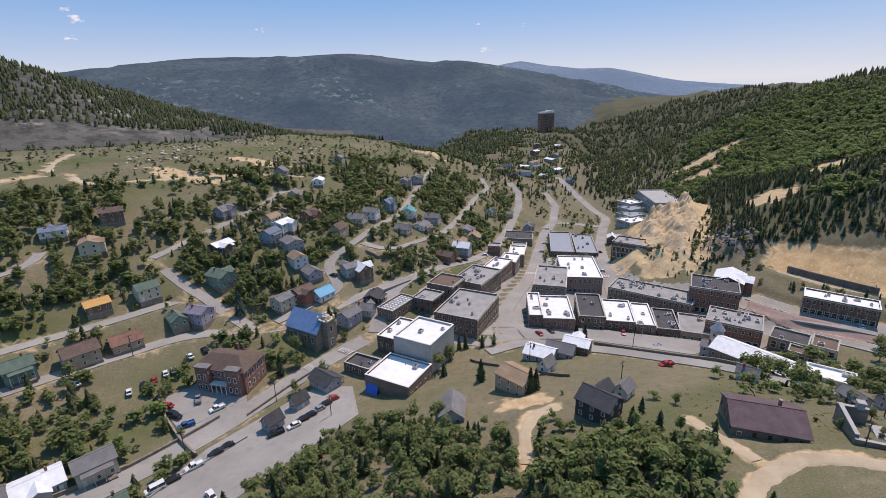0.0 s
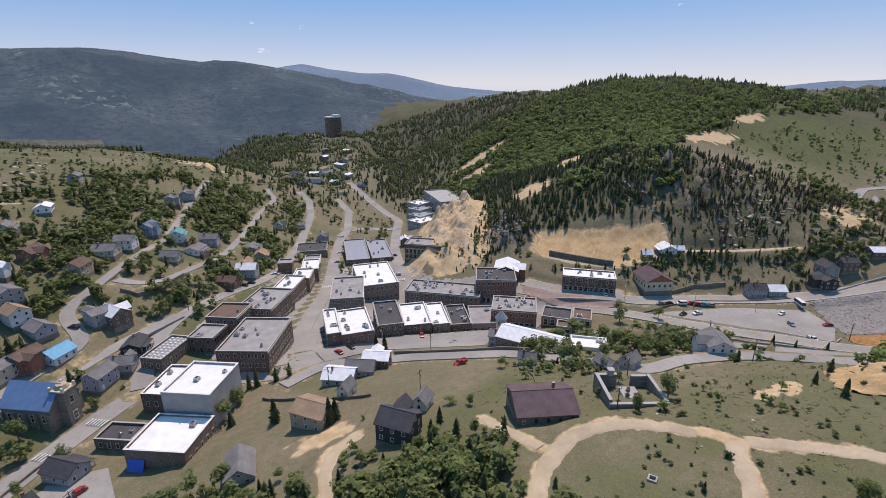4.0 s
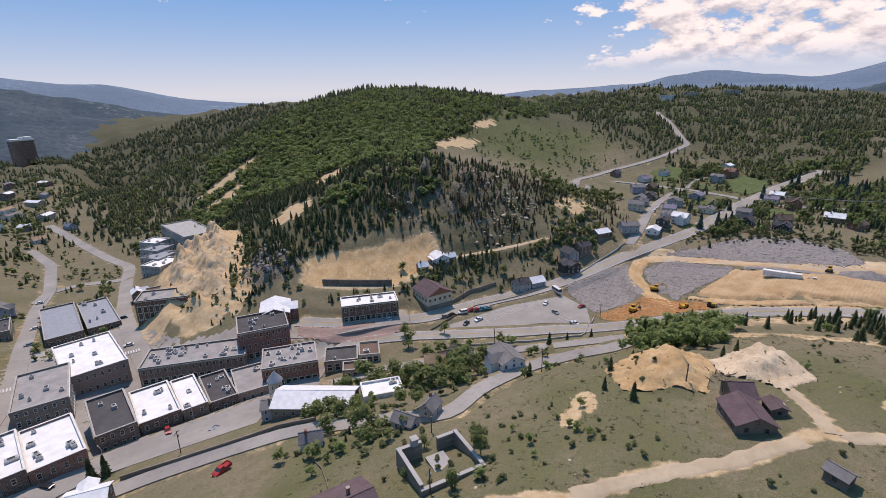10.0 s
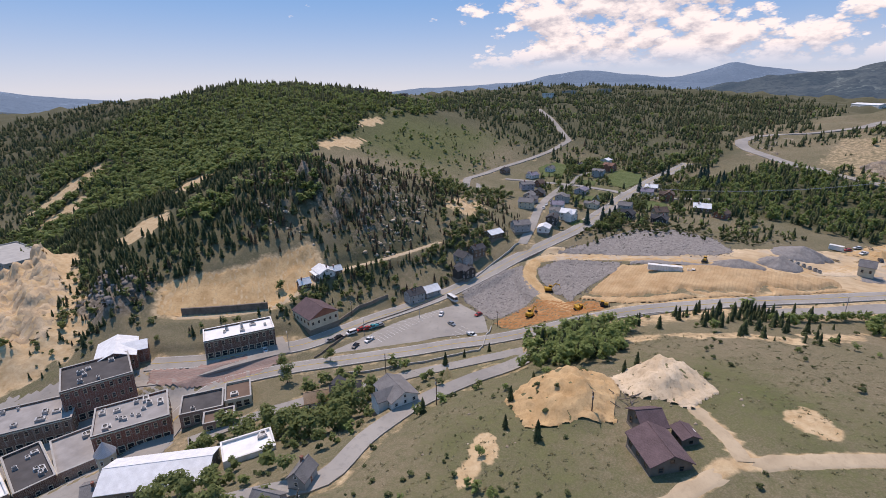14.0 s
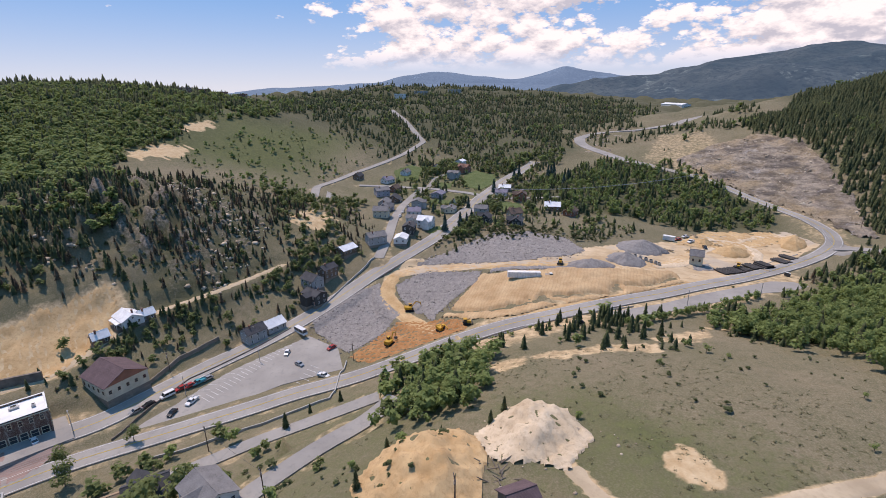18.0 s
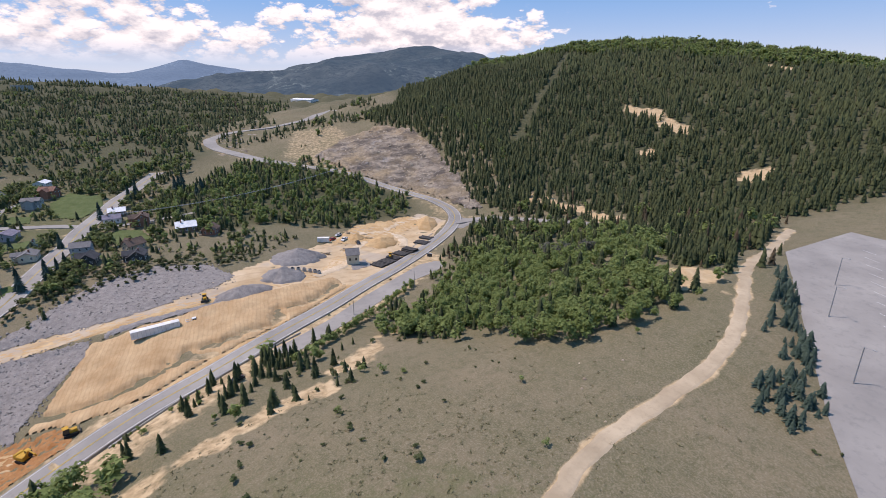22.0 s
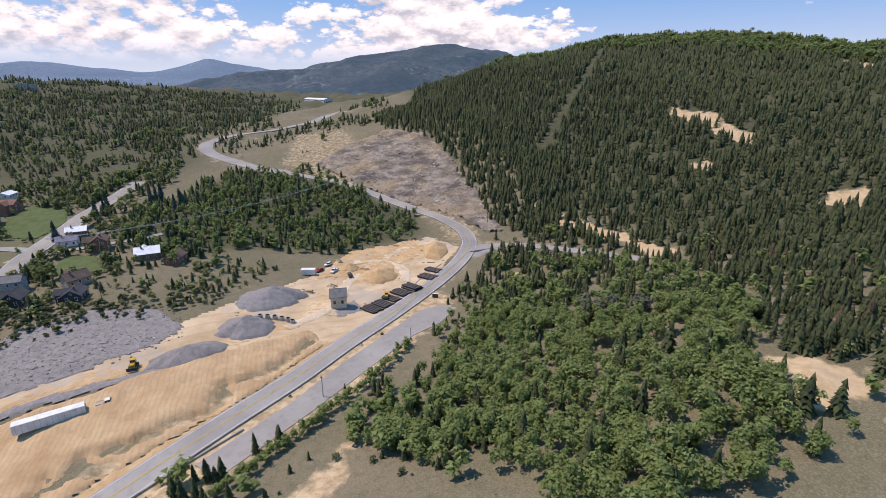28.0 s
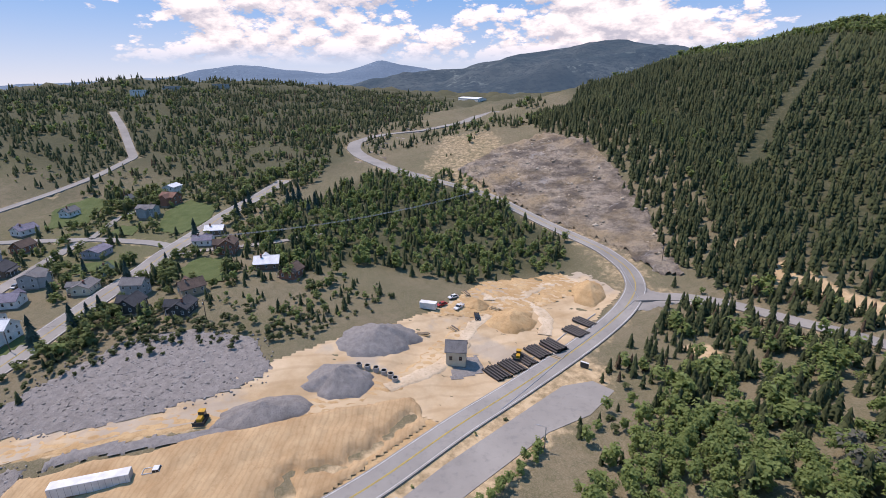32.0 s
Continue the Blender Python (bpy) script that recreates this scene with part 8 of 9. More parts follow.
M["lawn"] = soil("mown_green_grass", (0.066, 0.096, 0.028), (0.108, 0.135, 0.048), (0.125, 0.118, 0.058), 0.25)
for k, (words, poly) in enumerate(LAWNS.items()):
    drape("lawn", poly, M["lawn"], "bright green lawn " + words, 0.45, 1.2, 0.05, 90 + k, "lawn")
drape("junction", [(357, -141), (369, -152), (372, -158), (362, -161), (352, -172), (346, -170), (352, -160), (354, -150)], M["asphalt"], "grey asphalt apron where the side road leaves the bend", 0.20, 1.0, 0.0, 97, "paving")
for k, line in enumerate(([(366, -84), (377, -98), (384, -112), (391, -128), (386, -138)], [(366, -84), (358, -78), (346, -72), (336, -60), (330, -46)], [(352, -106), (362, -112), (372, -112), (382, -104), (386, -94)])):
    zl = height(*np.array(line, float).T)
    tagged(track_strip([(x, y, z) for (x, y), z in zip(line, zl)], 2.6, 0.36 + 0.01 * k, M["pale_soil"], 80 + k), "pale trampled vehicle track in the work yard", "track", kind="structure")

# dark timber crib wall in the pit
wall_line("crib_wall", [(205, 229), (212, 218), (222, 204), (226, 197)], 3.6, 1.0, M["plank"], "dark timber crib wall holding a pit bench", "wall")


def heap(x, y, rx, ry, hgt, deg, mat, label, seed):
    w = Waves(seed, 6, 4)
    n, rings = 40, 12
    v, f = [], []
    a0 = radians(deg)
    zc = h1(x, y)
    q, a = np.meshgrid(np.arange(rings + 1) / rings, math.tau * np.arange(n) / n, indexing="ij")
    wob = 1 + 0.10 * w(np.cos(a) * 9, np.sin(a) * 9)
    px, py = rx * q * wob * np.cos(a), ry * q * wob * np.sin(a)
    gx, gy = x + px * math.cos(a0) - py * math.sin(a0), y + px * math.sin(a0) + py * math.cos(a0)
    g = height(gx.ravel(), gy.ravel()).reshape(q.shape)
    up = hgt * np.maximum(0.0, 1 - q ** 1.15) * (1 + 0.12 * w(gx, gy))
    z = g * q + (1 - q) * zc + up + np.where(q > 0.999, -0.3, 0.3)
    v = np.stack([gx, gy, z], -1).reshape(-1, 3).tolist()
    for k in range(rings):
        for i in range(n):
            j = (i + 1) % n
            f.append((k * n + i, (k + 1) * n + i, (k + 1) * n + j, k * n + j))
    f.append(tuple(reversed(range(n))))
    ob = mesh_ob("mound", v, f, mat, None, True)
    TAKEN.append((x, y, max(rx, ry)))
    return tagged(ob, label, "mound", "stockpiled mounds")


heap(358, -47, 11, 15, 5.0, 20, M["gravel"], "large heap of grey crushed stone", 1)
heap(335, -33, 9, 10, 4.6, 0, M["gravel"], "smooth cone of fine grey gravel", 2)
heap(324, -13, 6.5, 13, 3.4, 10, M["riprap"], "long heap of coarse grey rock", 3)
heap(364, -98, 9, 10, 4.2, 20, M["tan_soil"], "wide rutted mound of tan soil", 5)
heap(375, -136, 7, 11, 4.6, 60, M["tan_soil"], "steep dug mound of tan soil", 6)
heap(379, -89, 5, 5, 2.6, 0, M["tan_soil"], "small heap of tan soil", 4)


# loose rocks on banks and slopes
def rock_template(rng):
    v = []
    for z, r in ((-0.4, 0.6), (0.1, 1.0), (0.6, 0.55)):
        for i in range(5):
            a = math.tau * (i + 0.5 * (z > 0)) / 5
            q = r * rng.uniform(0.7, 1.2)
            v.append((q * math.cos(a), q * math.sin(a), z + rng.uniform(-0.15, 0.15)))
    f = []
    for k in range(2):
        for i in range(5):
            j = (i + 1) % 5
            f += [(k * 5 + i, k * 5 + j, k * 5 + 5 + j), (k * 5 + i, k * 5 + 5 + j, k * 5 + 5 + i)]
    f += [(10, 11, 12), (10, 12, 13), (10, 13, 14)]
    return np.array(v), np.array(f)


def foliage_stone(name, lo, hi):
    k = Mat(name, 0.95)
    return k.color(k.mix(k.island(), lo, hi))


STONE_GREY = foliage_stone("loose_grey_stone", (0.118, 0.108, 0.099), (0.335, 0.308, 0.284))
STONE_TAN = foliage_stone("loose_tan_stone", (0.22, 0.17, 0.12), (0.50, 0.42, 0.32))
RT = [rock_template(np.random.default_rng(300 + i)) for i in range(5)]


def rocks(poly, spacing, size, mat, seed, label, dens=None, up=0.3):
    T = sow(poly, spacing, size, seed, dens, 0.5)
    T[:, 2] += up
    o = scatter_mesh("stones", T, RT, mat, seed)
    if o is not None:
        tagged(o, label, "stones", kind="stuff")


rocks([(342, 79), (353, 60), (374, 35), (374, 17), (364, -6), (343, -14), (335, -4), (331, 16), (332, 34), (339, 57)], 1.25, (0.22, 0.5), STONE_GREY, 401, "crushed grey rock on the bank", None, 0.38)
rocks([(323, 86), (331, 73), (322, 41), (313, 43), (299, 54), (284, 62), (301, 75), (315, 84)], 1.1, (0.22, 0.48), STONE_GREY, 402, "crushed grey rock inside the bend", None, 0.34)
rocks([(286, 118), (295, 123), (316, 107), (324, 95), (311, 91), (294, 78), (275, 86), (267, 96), (278, 109)], 1.1, (0.22, 0.48), STONE_GREY, 403, "crushed grey rock above the lot", None, 0.24)
rocks([(288, 166), (348, 162), (388, 178), (362, 248), (309, 269), (268, 235)], 3.4, (0.5, 1.8), STONE_TAN, 404, "boulders on the rocky slope", patchy(405, 0.05), 0.0)
rocks([(548, -130), (576, -172), (572, -205), (530, -213), (470, -203), (425, -192), (385, -178), (404, -172), (456, -154), (498, -140)], 5.0, (0.5, 1.6), STONE_TAN, 406, "broken rock on the cut face", None, 0.6)
rocks([(63, 60), (148, 92), (188, 36), (199, -56), (160, -93), (150, -1), (91, 49)], 6.0, (0.2, 0.6), STONE_TAN, 407, "pale stones in the dry meadow", patchy(408, 0.3, 0.3), 0.05)
rocks([(-188, 303), (-75, 353), (-65, 439), (-172, 440)], 5.5, (0.6, 2.0), STONE_TAN, 409, "rock outcrops on the open hill", patchy(410, 0.1, 0.4), 0.0)
rocks([(189, 255), (211, 256), (216, 282), (195, 282)], 2.6, (0.8, 2.4), STONE_GREY, 411, "dark outcrop rocks at the forest edge", None, 0.0)


# ---- trailer, trucks, machines ----
def semitrailer(x, y, deg):
    e = thing("semi_trailer", x, y, h1(x, y) + 0.15, radians(deg), "long white box semi-trailer parked on tan earth", "trailer")
    bm = bmesh.new()
    box(bm, 0, 0, 2.55, 2.55, 15.5, 2.75)
    bmesh.ops.bevel(bm, geom=list(bm.edges), offset=0.05, segments=1, affect="EDGES")
    part("box_body", bm, M["white"], e)
    for s in (-1, 1):
        for i in range(12):
            bm = bmesh.new()
            box(bm, s * 1.29, -7 + i * 1.27, 2.55, 0.04, 0.06, 2.6)
            part("side_rib", bm, M["grey"], e)
    bm = bmesh.new()
    box(bm, 0, 0, 1.08, 1.0, 15.0, 0.16)
    part("chassis", bm, M["dark"], e)
    for y0 in (-6.4, -5.2):
        for s in (-1, 1):
            piece("wheel", wheel_mesh(), e, Matrix.Translation((s * 1.05, y0, 0.5)) @ Matrix.Diagonal((2.2, 1.5, 1.5, 1)))
    for s in (-1, 1):
        bm = bmesh.new()
        box(bm, s * 0.8, 4.8, 0.55, 0.14, 0.14, 1.1)
        part("landing_leg", bm, M["steel"], e)
    bm = bmesh.new()
    box(bm, 0, -7.77, 2.5, 2.3, 0.05, 2.5)
    part("rear_door", bm, M["grey"], e)
    return e


semitrailer(307.7, 21, 3)
vehicle(308.4, 8.5, 178, "pickup", "car_white", h1(308.4, 8.5) + 0.2)
vehicle(378, -81, 40, "pickup", "car_white"), vehicle(370, -86, 80, "pickup", "car_dark"), vehicle(382, -75, 20, "car", "car_red"), vehicle(387, -81, 20, "car", "car_white")
vehicle(256, 4, 20, "car", "car_dark")


def excavator(x, y, deg, reach=1.0, label="yellow tracked excavator digging orange earth"):
    e = thing("excavator", x, y, h1(x, y) + 0.35, radians(deg), label, "excavator", "earth movers")
    for s in (-1, 1):
        bm = bmesh.new()
        prism(bm, [(-2.0, 0.25), (-1.7, 0), (1.7, 0), (2.0, 0.25), (2.0, 0.6), (1.7, 0.85), (-1.7, 0.85), (-2.0, 0.6)], 0.6)
        bmesh.ops.translate(bm, verts=bm.verts, vec=(s * 1.1, 0, 0))
        part("track", bm, M["rubber"], e)
    bm = bmesh.new()
    box(bm, 0, -0.6, 1.6, 2.6, 3.4, 1.2)
    box(bm, 0, -1.9, 1.7, 2.5, 0.9, 1.5)
    bmesh.ops.bevel(bm, geom=list(bm.edges), offset=0.12, segments=1, affect="EDGES")
    part("engine_deck", bm, M["machine_yellow"], e)
    bm = bmesh.new()
    box(bm, -0.8, 0.7, 2.3, 1.0, 1.5, 1.7)
    part("cab", bm, M["glass"], e)
    bm = bmesh.new()
    box(bm, -0.8, 0.7, 3.2, 1.1, 1.6, 0.1)
    part("cab_roof", bm, M["machine_yellow"], e)
    bm = bmesh.new()
    tube(bm, (0.3, 0.8, 1.8), (0.3, 3.2 * reach, 4.6), 0.32, 0.26, 6)
    tube(bm, (0.3, 3.2 * reach, 4.6), (0.3, 5.4 * reach, 3.8), 0.26, 0.2, 6)
    part("boom", bm, M["machine_yellow"], e)
    bm = bmesh.new()
    tube(bm, (0.3, 5.3 * reach, 4.2), (0.3, 5.9 * reach, 1.4), 0.2, 0.14, 6)
    part("stick", bm, M["machine_yellow"], e)
    bm = bmesh.new()
    prism(bm, [(5.3 * reach, 1.4), (6.3 * reach, 1.5), (6.4 * reach, 0.8), (5.8 * reach, 0.4), (5.2 * reach, 0.8)], 1.2)
    bmesh.ops.translate(bm, verts=bm.verts, vec=(0.3, 0, 0))
    part("bucket", bm, M["dark"], e)
    return e


excavator(298, 75, 200)
excavator(272, 57, 130)
excavator(266, 78, 250, 0.8)


def dozer(x, y, deg, label, col="machine_yellow"):
    e = thing("bulldozer", x, y, h1(x, y) + 0.35, radians(deg), label, "bulldozer", "earth movers")
    for s in (-1, 1):
        bm = bmesh.new()
        prism(bm, [(-1.7, 0.25), (-1.4, 0), (1.4, 0), (1.7, 0.25), (1.6, 0.85), (-1.6, 0.85)], 0.55)
        bmesh.ops.translate(bm, verts=bm.verts, vec=(s * 0.95, 0, 0))
        part("track", bm, M["rubber"], e)
    bm = bmesh.new()
    box(bm, 0, 0.6, 1.25, 1.2, 2.2, 1.0)
    part("bonnet", bm, M[col], e)
    bm = bmesh.new()
    box(bm, 0, -0.8, 1.7, 1.5, 1.3, 1.7)
    part("cab", bm, M["glass"], e)
    bm = bmesh.new()
    box(bm, 0, -0.8, 2.6, 1.7, 1.5, 0.1)
    part("cab_roof", bm, M[col], e)
    bm = bmesh.new()
    prism(bm, [(2.2, 0.1), (2.45, 0.1), (2.3, 0.6), (2.4, 1.15), (2.2, 1.15), (2.1, 0.6)], 3.0)
    part("blade", bm, M["dark"], e)
    return e


dozer(270, 46, 190, "dark tracked bulldozer beside the dig")
dozer(324, 2, 80, "small dark loader on the haul road")
dozer(340, -91, 60, "small yellow loader beside the pipe stacks")

# black pipe stacks
pipe_me = shared("pipe_mesh", lambda bm: (tube(bm, (-4, 0, 0), (4, 0, 0), 0.48, 0.48, 12, 0, False), tube(bm, (-4, 0, 0), (4, 0, 0), 0.41, 0.41, 12, 0, False), tube(bm, (-4.05, 0, 0), (-3.6, 0, 0), 0.55, 0.55, 12, 0, False)), [M["pipe_black"]])


def pipe_stack(x, y, deg, n, rows):
    e = thing("pipe_stack", x, y, h1(x, y) + 0.55, radians(deg), "stack of big black plastic drain pipes on the yard", "pipes", "pipe stacks")
    for r in range(rows):
        for i in range(n - r):
            piece("pipe", pipe_me, e, Matrix.Translation((0.15 * ((i * 7 + r * 3) % 5 - 2), (i - (n - r - 1) / 2) * 1.15, 0.1 + r * 0.76)))


for x, y, d, n, r in ((333, -81, 22, 5, 1), (335.5, -87, 22, 5, 1), (338.5, -92.5, 22, 4, 1), (341.5, -98.5, 22, 5, 1), (343, -105, 22, 5, 2), (350, -117, 26, 5, 1), (355, -123, 26, 4, 1)):
    pipe_stack(x, y, d, n, r)

# concrete manhole rings
ring_me = shared("ring_mesh", lambda bm: (tube(bm, (0, 0, 0), (0, 0, 1.6), 0.95, 0.95, 16, 0, False), tube(bm, (0, 0, 0), (0, 0, 1.6), 0.75, 0.75, 16, 1, False),
                                          [bm.faces.new([bm.verts.new((0.95 * math.cos(a), 0.95 * math.sin(a), 1.6)), bm.verts.new((0.95 * math.cos(b), 0.95 * math.sin(b), 1.6)), bm.verts.new((0.75 * math.cos(b), 0.75 * math.sin(b), 1.6)), bm.verts.new((0.75 * math.cos(a), 0.75 * math.sin(a), 1.6))])
                                           for a, b in [(math.tau * i / 16, math.tau * (i + 1) / 16) for i in range(16)]]), [M["concrete"], M["dark"]])
for i, (x, y) in enumerate(((341, -39), (340, -41.5), (339, -44), (337.5, -46.2), (335.5, -48), (333, -49))):
    o = new("concrete_ring", ring_me)
    o.matrix_basis = Matrix.Translation((x, y, h1(x, y) + 0.1))
    tagged(o, "pale concrete manhole ring standing by a gravel pile", "concrete ring", "concrete rings")

# half-built stone-and-timber hut, site office, clutter
hut = house(341, -70, 70, "cream", "shingle_grey", 6.2, 5.2, 5.2, 2.6, "small tall pale timber house standing alone in the yard", False, False, None, "brown", "timber_hut", "", 0.0)
drape("hut_pad", [(332, -66), (343, -67), (345, -79), (334, -78)], M["gravel"], "grey gravel pad under the hut", 0.30, 1.0, 0.05, 31)


def site_box(x, y, deg, sx, sy, sz, mat, name, label, cat):
    e = thing(name, x, y, h1(x, y) + 0.2, radians(deg), label, cat)
    bm = bmesh.new()
    box(bm, 0, 0, sz / 2 + 0.25, sx, sy, sz)
    bmesh.ops.bevel(bm, geom=list(bm.edges), offset=0.04, segments=1, affect="EDGES")
    part("body", bm, M[mat], e)
    bm = bmesh.new()
    box(bm, 0, 0, sz + 0.3, sx + 0.2, sy + 0.2, 0.1)
    part("roof", bm, M["white"], e)
    for k in (-1, 1):
        piece("window", window_mesh("white"), e, Matrix.Translation((k * sx * 0.3, -sy / 2, sz * 0.6)) @ Matrix.Diagonal((1, 1, 0.9, 1)))
    bm = bmesh.new()
    box(bm, 0, 0, 0.1, sx * 0.9, sy * 0.6, 0.3)
    part("skid", bm, M["dark"], e)


site_box(380, -69, 60, 6.5, 2.5, 2.5, "white", "site_office", "white portable site office trailer", "trailer")
site_box(329, -109, 40, 2.6, 0.5, 1.6, "dark", "road_sign", "dark road sign board seen from behind", "sign")
for i, (x, y, d, n) in enumerate(((360, -63, 70, 7), (389, -87, 10, 5), (374, -95, 40, 6), (337, -103, 35, 4), (363, -75, 20, 5))):
    e = thing("lumber_pile", x, y, h1(x, y) + 0.2, radians(d), "low pile of stacked boards and beams", "lumber", "lumber piles")
    for k in range(n):
        bm = bmesh.new()
        box(bm, 0.1 * k, (k % 4) * 0.5 - 0.7, 0.2 + 0.25 * (k // 4), 4.5 - 0.3 * (k % 3), 0.4, 0.2, 0.02 * (k % 3))
        part("beam", bm, M["lumber" if k % 2 else "plank"], e)
# collapsed timbers between the spoil heaps
e = thing("timber_wreck", 163, 35, h1(163, 35) + 0.1, 0.4, "collapsed grey mine timbers on a spoil heap", "timbers")
rr = random.Random(5)
for k in range(16):
    bm = bmesh.new()
    a = rr.uniform(0, math.tau)
    p = Vector((rr.uniform(-3, 3), rr.uniform(-2, 2), 0.1))
    tube(bm, p, p + Vector((math.cos(a) * 2.4, math.sin(a) * 2.4, rr.uniform(0.2, 1.6))), 0.12, 0.1, 6)
    part("beam", bm, M["plank"], e)
# little square well on the meadow
w = thing("stone_well", 82.3, 56.3, h1(82.3, 56.3), 0.5, "small square concrete well rim in green grass", "well")
for cx, cy, sx, sy in ((0, -0.7, 1.7, 0.3), (0, 0.7, 1.7, 0.3), (-0.7, 0, 0.3, 1.1), (0.7, 0, 0.3, 1.1)):
    bm = bmesh.new()
    box(bm, cx, cy, 0.1, sx, sy, 1.0)
    part("rim", bm, M["concrete"], w)

# ---- far buildings ----
tw = thing("hotel_tower", 435, 1476, h1(435, 1476) - 1, radians(14), "tall brown hotel tower with a white crown in the far valley", "tower")
bm = bmesh.new()
box(bm, 0, 0, 29, 44, 20, 58)
box(bm, -14, -6, 28, 14, 20, 56)
part("shaft", bm, M["brick_brown"], tw)
bm = bmesh.new()
box(bm, 0, 0, 60, 46, 22, 4)
box(bm, 10, 0, 64, 20, 16, 4)
part("crown", bm, M["white"], tw)
strip = shared("tower_window", lambda bm: box(bm, 0, 0, 0, 2.2, 0.3, 1.8), [M["dark"]])
for i in range(10):
    for k in range(10):
        piece("window", strip, tw, Matrix.Translation((-19 + i * 4.2, -16.1 if i < 4 else -10.1, 12 + k * 4.8)))
drape("far_terrace", [(350, 1390), (420, 1420), (493, 1400), (520, 1440), (470, 1530), (360, 1560), (320, 1480)], M["tan_soil"], "graded tan terrace below the far hotel", 0.5, 12, 0.5, 41)
lr = house(990, -270, 15, "white", "metal_white", 60, 16, 7, 2, "long white-roofed depot on the far plateau", False, False, None, "grey", "far_depot", "")
for x, y, d, c in ((702, 404, 20, "brick"), (732, 397, 20, "brick"), (675, 412, 20, "brick_dark"), (761, 385, 20, "brick"), (1010, 171, 60, "grey"), (968, 200, 60, "white"), (1053, 113, 60, "grey")):
    flat_block(x, y, 22, 12, d, 8, c, "membrane_grey", "distant apartment block on the ridge", 2, 0, int(x), cornice=False, shop=False, gap=4)
for i, (x, y, c) in enumerate(((170, 665, "white"), (192, 686, "grey"), (142, 656, "dark"), (214, 663, "white"), (198, 729, "tan"), (232, 750, "white"), (159, 621, "grey"), (253, 793, "grey"), (227, 825, "white"), (122, 603, "brown"), (278, 857, "white"), (245, 878, "grey"))):
    rr = random.Random(i)
    house(x, y, rr.uniform(0, 180), rr.choice(["white", "grey", "tan", "brick"]), ROOF[c], rr.uniform(12, 22), 10, 5, 1.6, f"distant {WORDS[c]} building along the valley road", False, False, None, "white", "far_building", "far valley buildings")

# ---- undergrowth and lesser trees between everything ----
def tuft_template(rng, blades=7):
    v, f = [], []
    for _ in range(blades):
        a, r = rng.uniform(0, math.tau), rng.uniform(0.1, 0.8)
        x, y = r * math.cos(a), r * math.sin(a)
        b, s = rng.uniform(0, math.tau), rng.uniform(0.25, 0.45)
        n = len(v)
        v += [(x - s * math.cos(b), y - s * math.sin(b), 0.05), (x + s * math.cos(b), y + s * math.sin(b), 0.05), (x * 1.9 + 0.3 * math.sin(b), y * 1.9 - 0.3 * math.cos(b), rng.uniform(0.4, 0.8))]
        f.append((n, n + 1, n + 2))
    return np.array(v), np.array(f)


TUFT = [tuft_template(np.random.default_rng(700 + i)) for i in range(5)]


def thicket(poly, spacing, tall, seed, shares, words, dens=None, gap=1.2, avoid=bare, far=False):
    """Mixed growth in a stretch of land: shares of pine, dry pine, broadleaf, aspen and scrub."""
    T = clear_of_walls(sow(poly, spacing, tall, seed, dens, gap, avoid))
    rng = np.random.default_rng(seed + 1)
    pick = rng.choice(5, len(T), p=np.array(shares) / sum(shares))
    for k, (mat, tmpl, what, wide) in enumerate((("pine", PINE_LO if far else PINE_MID, "pines", 1.0), ("dry_pine", PINE_LO if far else PINE_MID, "reddish dry pines", 0.85),
                                                 ("broadleaf", LEAF_FAR, "broadleaf trees", 1.15), ("aspen", LEAF_FAR, "bright aspens", 1.0), ("shrub", SCRUB, "low scrub", 1.4))):
        q = T[pick == k].copy()
        if len(q):
            if k == 4:
                q[:, 3] *= 0.42
            wood(f"{what} {words}", q, tmpl, M[mat], seed * 7 + k, wide, "scrub" if k == 4 else "woods", "shrubs" if k == 4 else "trees")


thicket([(275, 145), (302, 131), (361, 107), (402, 120), (439, 158), (415, 202), (366, 267), (299, 282), (258, 246), (280, 201), (292, 177)], 3.6, (2.5, 6), 801, (2, 6, 1, 0, 6), "among the rocks of the slope", patchy(802, -0.5), 1.4)
thicket([(180, 247), (197, 235), (219, 249), (257, 222), (284, 201), (289, 224), (246, 247), (217, 273), (204, 309), (178, 281), (164, 262)], 2.9, (3, 6.5), 803, (4, 2, 2, 0, 5), "round the old pit", patchy(804, -0.5), 1.2)
thicket([(196, 226), (205, 210), (230, 190), (270, 178), (302, 153), (332, 137), (323, 122), (290, 134), (253, 169), (221, 186), (195, 204)], 2.7, (2.5, 5.5), 805, (2, 2, 3, 0, 7), "below the pit bench", patchy(806, -0.4), 1.0)
thicket([(436, 171), (491, 177), (612, 141), (651, 208), (574, 287), (438, 277), (407, 219)], 8, (2, 5), 807, (2, 0, 1, 3, 6), "on the green terrace", patchy(808, 0.05), 1.2, far=True)
thicket([(-200, 143), (-139, 59), (-55, 60), (-70, 110), (-20, 202), (12, 241), (52, 306), (112, 476), (55, 519), (-1, 475), (-82, 367), (-192, 259)], 4.5, (2.5, 6.5), 809, (1, 0, 6, 3, 6), "in the gardens of the town", patchy(810, -0.15, 0.7), 0.8)
thicket([(-157, 60), (-108, 30), (-57, 44), (-79, 95), (-128, 71)], 3.6, (3, 7), 811, (2, 0, 6, 2, 2), "at the foot of the near slope", None, 0.8)
thicket([(62, 305), (124, 279), (146, 317), (190, 437), (193, 516), (140, 601), (85, 516)], 6.5, (3, 7), 813, (2, 0, 6, 0, 3), "along the main gulch", patchy(814, -0.1), 1.0)
